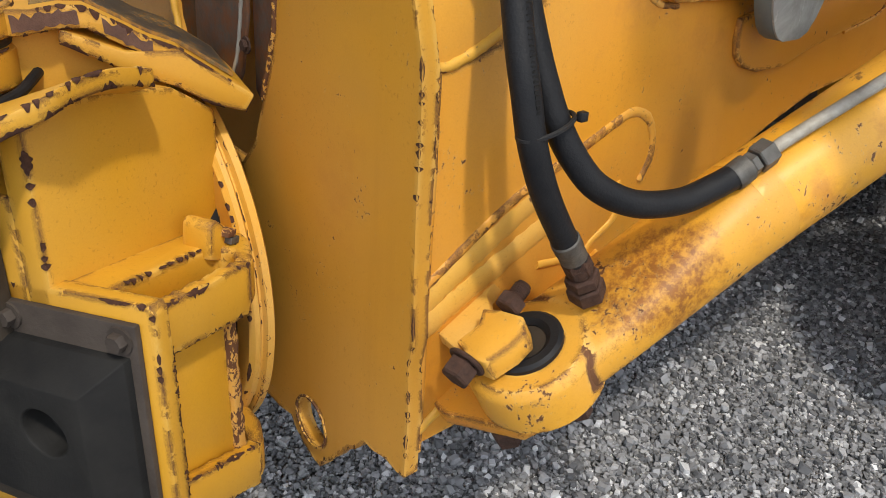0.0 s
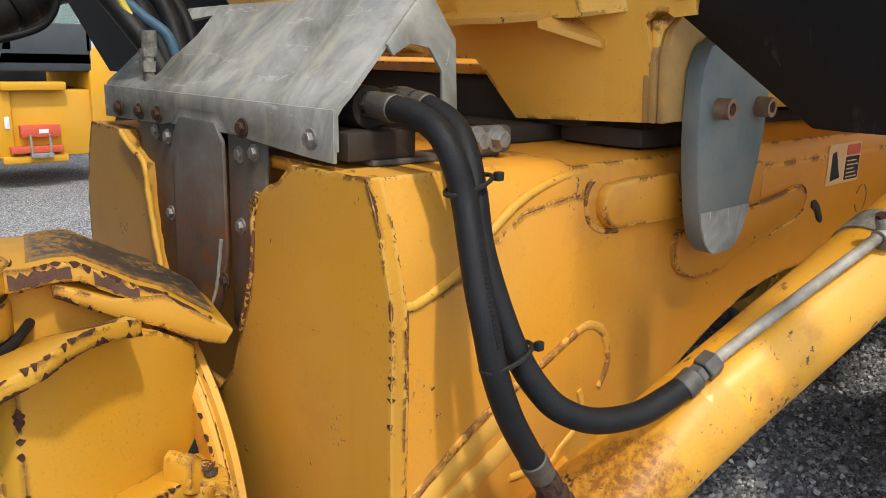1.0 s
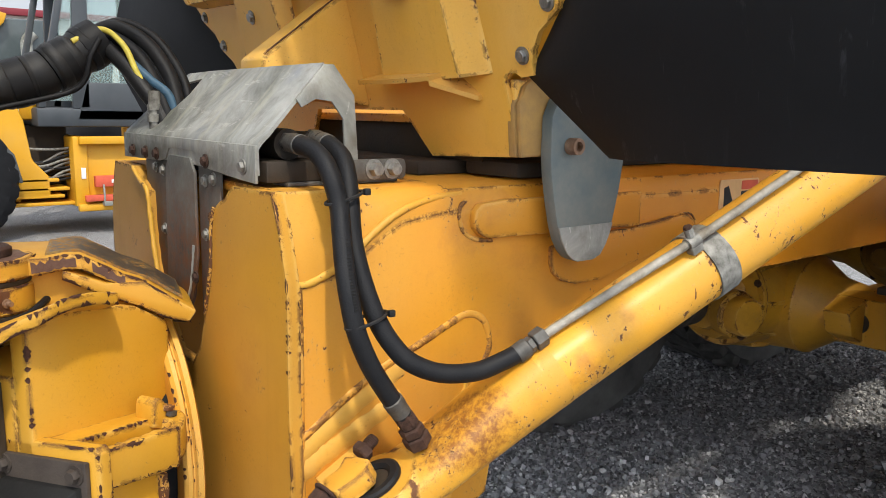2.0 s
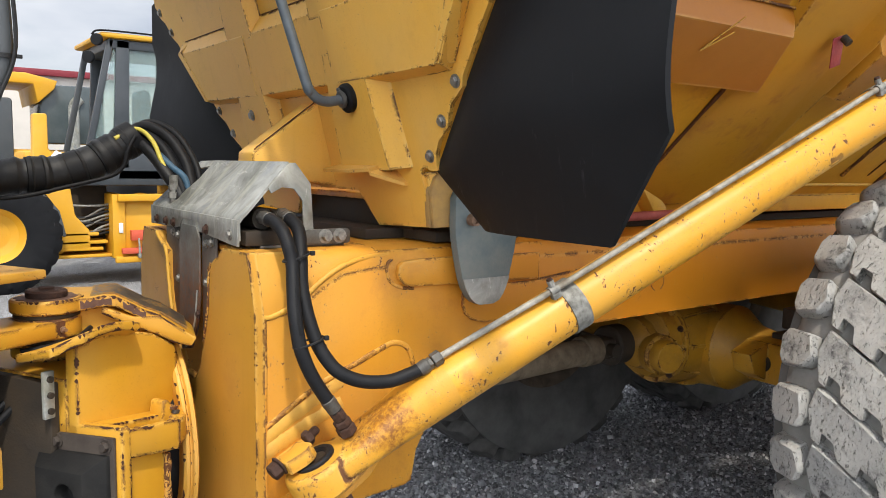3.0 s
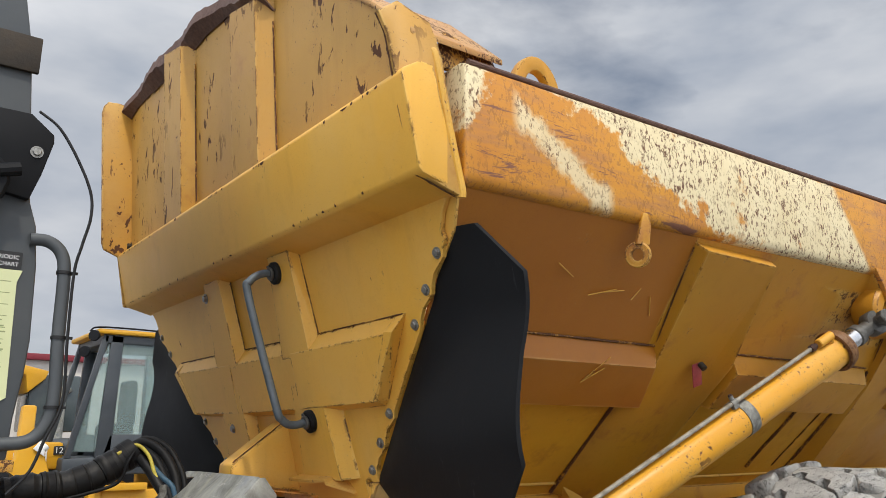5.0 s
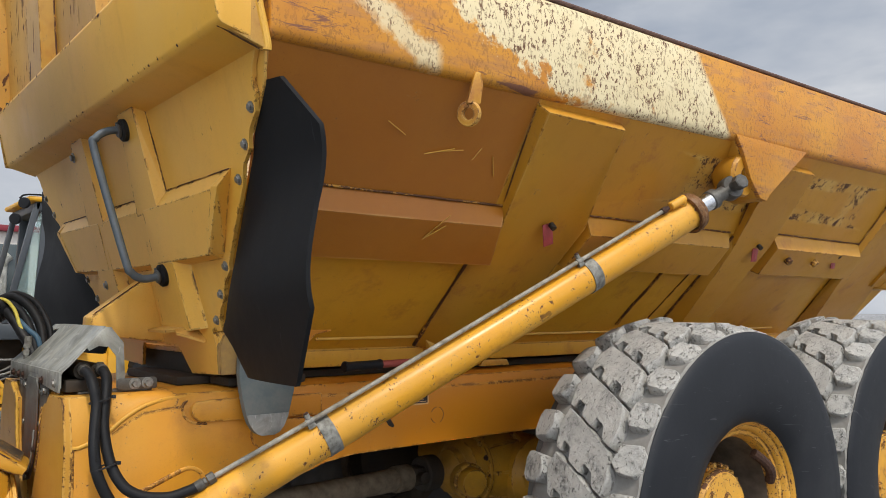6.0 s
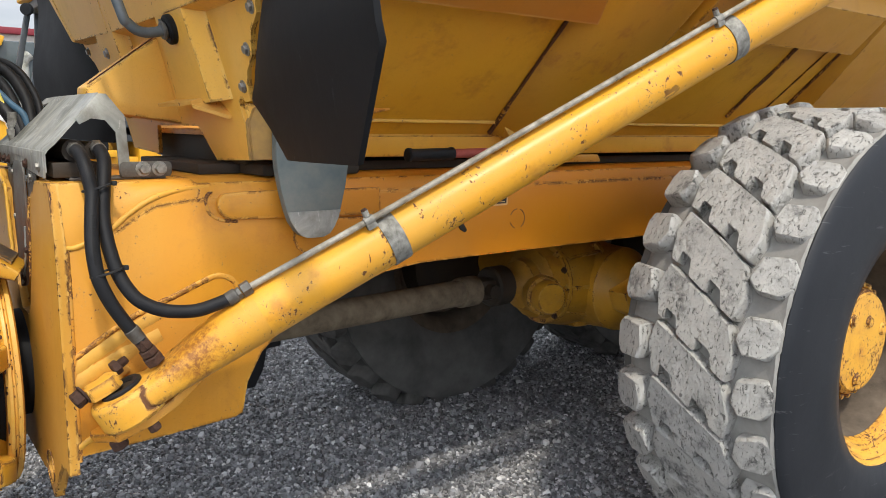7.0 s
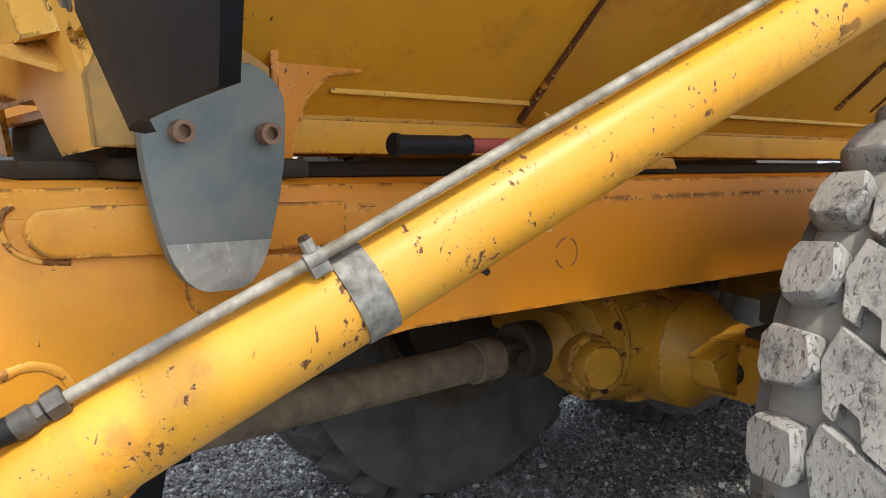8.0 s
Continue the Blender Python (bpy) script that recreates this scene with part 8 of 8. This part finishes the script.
# -- wrapped hose harness from the tractor to the cover
def harness():
    rng = random.Random(12)
    P = [(-0.40, 1.76, 1.50), (-0.10, 1.74, 1.525), (0.12, 1.72, 1.563), (0.25, 1.72, 1.572), (0.35, 1.72, 1.599), (0.43, 1.72, 1.643), (0.50, 1.722, 1.690)]
    bm = bm_new()
    pipe(bm, spline(P, 10), 0.058, 18, 0.09, rng)
    h = part("hose_harness", bm, M_TAPE, truck, "black tape-wrapped bundle of hoses")
    for i, p in enumerate(spline(P, 10)[4:-1:11]):
        q = spline(P, 10)[4 + i * 11 + 1]
        bm = bm_new()
        lathe(bm, [(0.048, -0.030), (0.0585, -0.026), (0.0605, -0.01), (0.0600, 0.012), (0.0585, 0.03), (0.048, 0.034)], p, q - p, 18, True)
        part("tape_band", bm, M_HOSE, h)
    tails = [([(0.46, 1.735, 1.675), (0.54, 1.72, 1.735), (0.60, 1.64, 1.70), (0.635, 1.57, 1.62), (0.64, 1.52, 1.54), (0.645, 1.50, 1.47)], 0.019, M_HOSE),
             ([(0.46, 1.73, 1.665), (0.53, 1.71, 1.71), (0.575, 1.63, 1.67), (0.60, 1.57, 1.60), (0.61, 1.53, 1.54), (0.62, 1.50, 1.47)], 0.017, M_HOSE),
             ([(0.46, 1.72, 1.655), (0.515, 1.71, 1.688), (0.545, 1.635, 1.645), (0.57, 1.57, 1.585), (0.60, 1.53, 1.52), (0.61, 1.50, 1.46)], 0.021, M_TAPE),
             ([(0.44, 1.68, 1.69), (0.51, 1.68, 1.725), (0.545, 1.62, 1.685), (0.562, 1.575, 1.615), (0.59, 1.54, 1.55), (0.61, 1.51, 1.46)], 0.0075, M_YCABLE),
             ([(0.47, 1.75, 1.685), (0.56, 1.74, 1.75), (0.63, 1.66, 1.715), (0.665, 1.58, 1.63), (0.67, 1.53, 1.56), (0.67, 1.50, 1.46)], 0.012, M_HOSE),
             ([(0.56, 1.60, 1.64), (0.59, 1.56, 1.60), (0.62, 1.52, 1.56), (0.635, 1.50, 1.47)], 0.011, M_BLUE),
             ([(0.50, 1.66, 1.70), (0.475, 1.655, 1.655), (0.46, 1.66, 1.60), (0.42, 1.67, 1.567), (0.30, 1.68, 1.535), (0.14, 1.68, 1.500), (-0.10, 1.70, 1.49)], 0.007, M_HOSE)]
    for pts, r, m in tails:
        bm = bm_new()
        pipe(bm, spline(pts, 8), r, 12, 0.02, rng)
        part("hose_tail", bm, m, h)
    bm = bm_new()
    cyl(bm, (0.585, 1.53, 1.47), (0.585, 1.53, 1.575), 0.0145, 16)
    lathe(bm, [(0, 0), (0.020, 0), (0.020, 0.02), (0, 0.02)], (0.585, 1.53, 1.50), (0, 0, 1), 6)
    lathe(bm, [(0, 0), (0.018, 0), (0.018, 0.014), (0, 0.014)], (0.585, 1.53, 1.528), (0, 0, 1), 6)
    part("steel_coupling", bm, M_BAND_STEEL, h, "zinc hose coupling")


harness()


# ---------------------------------------------------------------- parked loaders and the yard behind
def cab_box(parent, x0, x1, y0, y1, z0, z1, lean):
    """A cab: dark posts and sills, tinted panes, yellow roof."""
    posts = part("cab_frame", cab_posts(x0, x1, y0, y1, z0, z1, lean), M_CABDARK, parent, "black cab frame")
    for nm, pts, y in (("side_pane", [(x0 + 0.06, z0 + 0.08), (x0 + 0.38, z0 + 0.08), (x0 + 0.46, z1 - 0.12), (x0 + lean + 0.07, z1 - 0.12)], y0 + 0.03), ("door_pane", [(x0 + 0.50, z0 + 0.30), (x1 - 0.05, z0 + 0.30), (x1 - 0.05, z1 - 0.12), (x0 + 0.56, z1 - 0.12)], y0 + 0.03)):
        bm = bm_new()
        xz(bm, pts, y, 0.012)
        g = part(nm, bm, M_GLASS, posts, "tinted green glass pane")
        g.visible_shadow = False
    bm = bm_new()
    yz(bm, [(y0 + 0.1, z0 + 0.2), (y1 - 0.1, z0 + 0.2), (y1 - 0.1, z1 - 0.12), (y0 + 0.1, z1 - 0.12)], x1 - 0.03, 0.012)
    part("rear_pane", bm, M_GLASS, posts).visible_shadow = False
    bm = bm_new()
    box(bm, x0 + lean - 0.1, x1 + 0.1, y0 - 0.06, y1 + 0.06, z1, z1 + 0.07, 0.03)
    part("cab_roof", bm, M_LOADER, parent, "yellow cab roof")
    bm = bm_new()
    box(bm, x0 + 0.55, x0 + 0.95, y0 + 0.4, y0 + 0.95, z0 - 0.05, z0 + 0.45, 0.06)
    box(bm, x0 + 0.82, x0 + 0.98, y0 + 0.45, y0 + 0.9, z0 + 0.4, z0 + 1.05, 0.06)
    part("seat", bm, M_RUBBER, parent, "black operator's seat")


def cab_posts(x0, x1, y0, y1, z0, z1, lean):
    bm = bm_new()
    for y in (y0, y1 - 0.08):
        xz(bm, [(x0, z0), (x0 + 0.075, z0), (x0 + lean + 0.075, z1), (x0 + lean, z1)], y, 0.08, 0.01)
        xz(bm, [(x0 + 0.37, z0), (x0 + 0.56, z0), (x0 + 0.60, z1), (x0 + 0.44, z1)], y, 0.08, 0.01)
        xz(bm, [(x1 - 0.06, z0), (x1, z0), (x1, z1), (x1 - 0.06, z1)], y, 0.08, 0.01)
        xz(bm, [(x0 + 0.4, z0 - 0.15), (x1, z0 - 0.15), (x1, z0 + 0.30), (x0 + 0.52, z0 + 0.30)], y, 0.08, 0.02)
    box(bm, x0 - 0.02, x1, y0, y1, z0 - 0.22, z0, 0.03)
    box(bm, x0 + lean, x1, y0, y1, z1 - 0.12, z1, 0.02)
    return bm


def loader_wheel(parent, x, y, z, r):
    bm = bm_new()
    lathe(bm, [(0.45 * r, -0.24), (0.62 * r, -0.27), (0.88 * r, -0.26), (0.97 * r, -0.2), (r, 0), (0.97 * r, 0.2), (0.88 * r, 0.26), (0.45 * r, 0.24)], (x, y, z), (0, 1, 0), 96)
    for v in bm.verts:
        e = Vector((v.co.x - x, 0, v.co.z - z))
        if e.length > 0.93 * r:
            k = int((math.atan2(e.z, e.x) + math.pi) / (2 * math.pi) * 24 + (0.5 if v.co.y > y else 0.0) + 0.01)
            f = (math.atan2(e.z, e.x) + math.pi) / (2 * math.pi) * 24 + (0.5 if v.co.y > y else 0.0) + 0.01 - k
            if f < 0.55:
                v.co.x, v.co.z = x + e.x * 1.045, z + e.z * 1.045
    w = part("loader_tyre", bm, M_RUBBER, parent, "black loader tyre")
    bm = bm_new()
    lathe(bm, [(0, -0.10), (0.3 * r, -0.10), (0.4 * r, -0.2), (0.46 * r, -0.24), (0.46 * r, -0.2), (0, 0.0)], (x, y, z), (0, 1, 0), 32)
    part("wheel_rim", bm, M_LOADER, w)


def loader_one():
    L = thing("wheel_loader", "yellow wheel loader with dark grey cab parked on the gravel", "wheel loader")
    y0 = 9.5
    cab_box(L, 1.86, 3.25, y0, y0 + 1.5, 1.50, 3.12, 0.34)
    bm = bm_new()
    # rear frame under the cab, with its step
    box(bm, 2.20, 2.36, y0 + 0.02, y0 + 1.6, 0.34, 1.17, 0.02)
    box(bm, 2.36, 3.35, y0 + 0.06, y0 + 1.6, 0.34, 1.08, 0.02)
    box(bm, 2.26, 2.92, y0 - 0.06, y0 + 0.12, 1.08, 1.17, 0.01)
    xz(bm, [(3.2, 0.35), (3.5, 0.35), (3.5, 1.3), (3.36, 1.55), (3.2, 1.55)], y0, 1.6, 0.03)
    f = part("loader_frame", bm, M_LOADER, L, "yellow loader frame")
    bm = bm_new()
    box(bm, 2.22, 2.90, y0 - 0.02, y0 + 0.05, 0.28, 0.37, 0.02)
    part("step_recess", bm, M_LOADER, f)
    bm = bm_new()
    box(bm, 2.42, 2.83, y0 - 0.035, y0 + 0.06, 0.57, 0.70, 0.005)
    sg = part("red_panel", bm, M_SIGNRED, f, "red panel with a small label")
    bm = bm_new()
    box(bm, 2.60, 2.70, y0 - 0.04, y0 - 0.03, 0.61, 0.655, 0.002)
    part("label", bm, M_SILVER, sg)
    bm = bm_new()
    box(bm, 2.275, 2.325, y0 + 0.005, y0 + 0.022, 0.67, 0.80, 0.002)
    part("label", bm, M_SILVER, sg)
    bm = bm_new()
    for x in (2.50, 2.70):
        pipe(bm, [(x, y0 - 0.06, 0.60), (x + 0.005, y0 - 0.06, 0.50), (x + 0.005, y0 - 0.06, 0.38)], 0.012, 8)
    box(bm, 2.49, 2.72, y0 - 0.1, y0 + 0.0, 0.345, 0.395, 0.004)
    part("ladder", bm, M_GALV, f, "grey hanging ladder step")
    bm = bm_new()
    box(bm, 2.30, 2.84, y0 - 0.05, y0 + 0.06, 0.40, 0.47, 0.004)
    part("reflector_strip", bm, M_SIGNRED, f)
    # front frame with lift arm towers
    bm = bm_new()
    box(bm, 0.8, 1.66, y0 + 0.2, y0 + 1.4, 0.40, 1.12, 0.04)
    xz(bm, [(1.28, 0.45), (1.95, 0.45), (1.95, 0.7), (1.78, 0.9), (1.72, 1.35), (1.62, 1.62), (1.50, 1.72), (1.50, 2.16), (1.34, 2.16), (1.32, 1.5), (1.10, 1.1)], y0 + 0.1, 0.2, 0.03)
    for z0, x1 in ((0.36, 2.22), (0.45, 2.10), (0.535, 2.16), (0.64, 2.05)):
        box(bm, 1.5, x1, y0 + 0.1, y0 + 1.3, z0, z0 + 0.04, 0.01)
    fr = part("front_frame", bm, M_LOADER, L, "yellow front frame and lift tower")
    bm = bm_new()
    xz(bm, [(0.9, 1.15), (1.12, 1.22), (1.34, 1.12), (1.50, 0.92), (1.58, 0.66), (1.63, 0.66), (1.56, 0.98), (1.38, 1.2), (1.14, 1.32), (0.9, 1.25)], y0 - 0.15, 0.6, 0.02)
    part("fender", bm, M_CAB, fr, "dark grey fender")
    loader_wheel(L, 0.86, y0 + 0.05, 0.70, 0.72)
    loader_wheel(L, 4.2, y0 + 0.05, 0.70, 0.72)
    bm = bm_new()
    cyl(bm, (1.62, y0 + 0.1, 1.62), (1.66, y0 + 0.1, 1.66), 0.05, 12)
    xz(bm, [(1.50, 1.62), (1.58, 1.72), (1.64, 1.66), (1.64, 1.52)], y0 + 0.06, 0.03, 0.01)
    part("tower_pin", bm, M_SILVER, fr)
    # hoses of the oily middle joint; a dark box behind stands in for shade
    rng = random.Random(3)
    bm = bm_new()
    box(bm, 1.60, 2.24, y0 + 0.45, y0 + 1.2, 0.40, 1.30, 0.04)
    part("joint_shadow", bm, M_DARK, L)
    for k in range(9):
        bm = bm_new()
        z = 0.66 + 0.045 * k
        pipe(bm, spline([(1.62, y0 + 0.25, z + rng.uniform(-0.1, 0.1)), (1.85, y0 + 0.18, z - 0.06 + rng.uniform(-0.08, 0.08)), (2.12, y0 + 0.2, z), (2.35, y0 + 0.3, z + 0.03)], 5), 0.016, 8)
        part("hose", bm, (M_HOSE, M_FITTING, M_BAND_STEEL)[k % 3], L)
    # lamps on the roof and mirror arm
    for x, z in ((2.06, 3.08), (1.96, 2.86)):
        bm = bm_new()
        lathe(bm, [(0, -0.06), (0.05, -0.05), (0.075, 0.0), (0.07, 0.04), (0, 0.045)], (x, y0 - 0.08, z), (-0.6, -0.7, 0), 16)
        part("work_lamp", bm, M_RUBBER, L, "black work lamp")
    bm = bm_new()
    pipe(bm, spline([(2.0, y0 - 0.05, 3.14), (2.1, y0 - 0.06, 3.2), (2.6, y0 - 0.05, 3.21), (3.0, y0 - 0.05, 3.2)], 4), 0.012, 8)
    part("roof_rail", bm, M_RUBBER, L)
    # hood ahead of the cab with its number plate in black
    bm = bm_new()
    box(bm, 1.18, 1.84, y0 + 0.3, y0 + 1.2, 1.25, 1.60, 0.05)
    hd = part("tool_box", bm, M_LOADER, L)
    hd.location = (0.07, 0.0, 0.10)
    bm = bm_new()
    box(bm, 1.25, 1.38, y0 + 0.28, y0 + 0.30, 1.28, 1.47, 0.004)
    part("notice", bm, M_WHITE, hd, "sun-bleached notice")
    for x in (1.40, 1.53):
        bm = bm_new()
        box(bm, x, x + 0.11, y0 + 0.28, y0 + 0.30, 1.26, 1.54, 0.004)
        nt = part("notice", bm, M_WHITE, hd, "sun-bleached notice")
        for k in range(6):
            bm = bm_new()
            box(bm, x + 0.015, x + 0.09, y0 + 0.278, y0 + 0.28, 1.29 + 0.038 * k, 1.305 + 0.038 * k, 0)
            part("text_bar", bm, M_ORANGESTK, nt)
    bm = bm_new()
    box(bm, 1.715, 1.83, y0 + 0.28, y0 + 0.30, 1.44, 1.55, 0.004)
    nb = part("number_field", bm, M_BLACKPR, hd)
    cu = bpy.data.curves.new("number_text", "FONT")
    cu.body, cu.size, cu.align_x, cu.extrude = "12", 0.11, "CENTER", 0.002
    cu.materials.append(M_SILVER)
    tx = new("number_text", cu)
    tx.parent = nb
    tx.matrix_basis = Matrix.Translation((1.775, y0 + 0.275, 1.458)) @ pose(0, 0, 0, 90, 0, 0)


loader_one()


def loader_two():
    L = thing("wheel_loader", "second yellow loader with grey cab parked behind the first", "wheel loader")
    y0 = 13.0
    bm = bm_new()
    box(bm, 0.2, 1.55, y0, y0 + 1.5, 1.2, 2.55, 0.05)
    c = part("cab_frame", bm, M_CAB, L, "grey cab")
    bm = bm_new()
    box(bm, 0.45, 1.35, y0 - 0.01, y0 + 0.02, 1.6, 2.4, 0.02)
    part("side_pane", bm, M_DARKGLASS, c)
    bm = bm_new()
    xz(bm, [(0.0, 2.95), (1.75, 2.95), (2.2, 2.85), (2.15, 2.72), (1.9, 2.48), (1.85, 2.78), (0.0, 2.82)], y0 - 0.05, 1.7, 0.02)
    part("cab_roof", bm, M_LOADER, L, "yellow overhanging roof")
    bm = bm_new()
    box(bm, 0.15, 1.45, y0 - 0.02, y0 + 0.05, 1.12, 1.58, 0.03)
    pl = part("side_panel", bm, M_CAB, L, "dark grey side panel with worn white marking")
    for x, w in ((0.88, 0.10), (1.05, 0.035), (1.13, 0.09), (1.27, 0.035), (1.34, 0.035)):
        bm = bm_new()
        h = 0.13 if w != 0.09 else 0.03
        z = 1.36 if h > 0.1 else 1.41
        box(bm, x, x + w, y0 - 0.026, y0 - 0.02, z, z + h, 0.002)
        part("marking_bar", bm, M_SILVER, pl)
    bm = bm_new()
    box(bm, 1.4, 2.9, y0 + 0.2, y0 + 1.4, 0.9, 1.75, 0.05)
    part("hood", bm, M_LOADER, L, "yellow engine hood")
    bm = bm_new()
    box(bm, 1.95, 2.75, y0 + 0.1, y0 + 1.2, 1.85, 2.80, 0.04)
    part("second_cab", bm, M_DARKGLASS, L)
    bm = bm_new()
    pipe(bm, spline([(2.45, y0 + 0.1, 1.5), (2.45, y0 + 0.1, 2.3), (2.47, y0 + 0.1, 2.5), (2.56, y0 + 0.1, 2.6)], 6), 0.085, 14)
    part("exhaust", bm, M_GALV, L, "silver exhaust stack")
    bm = bm_new()
    pipe(bm, [(2.2, y0, 1.6), (2.9, y0, 1.62)], 0.14, 14)
    part("air_filter", bm, M_CAB, L)
    loader_wheel(L, 0.9, y0 + 0.05, 0.72, 0.74)
    loader_wheel(L, 3.4, y0 + 0.05, 0.72, 0.74)
    bm = bm_new()
    box(bm, 0.4, 3.4, y0 + 0.3, y0 + 1.3, 0.5, 0.95, 0.04)
    part("loader_frame", bm, M_LOADER, L)


loader_two()


def building():
    B = thing("warehouse", "low cream warehouse with a dark red roof edge", "building")
    bm = bm_new()
    box(bm, -20, 45, 34.0, 44, 0, 4.85, 0.02)
    w = part("wall", bm, M_WALL, B, "cream sheet-metal wall")
    bm = bm_new()
    box(bm, -20.3, 45.3, 33.7, 44.3, 4.85, 5.1, 0.03)
    part("roof", bm, M_REDTRIM, B, "dark red roof edge")
    for k in range(40):
        x = -19 + k * 1.6
        bm = bm_new()
        box(bm, x, x + 0.05, 33.96, 34.0, 0, 4.85, 0)
        part("wall_rib", bm, M_WALL, w)


building()


def far_machine():
    """A dark machine glimpsed past the body's tail."""
    L = thing("parked_machine", "dark and yellow machine parked far behind the truck", "machine")
    bm = bm_new()
    box(bm, 13.2, 15.5, 7.0, 9.0, 1.0, 2.5, 0.1)
    part("cab_frame", bm, M_CAB, L)
    bm = bm_new()
    box(bm, 12.2, 16.5, 6.8, 9.0, 0.5, 1.4, 0.08)
    part("loader_frame", bm, M_LOADER, L)
    loader_wheel(L, 12.8, 6.9, 0.7, 0.72)
    loader_wheel(L, 15.8, 6.9, 0.7, 0.72)


far_machine()
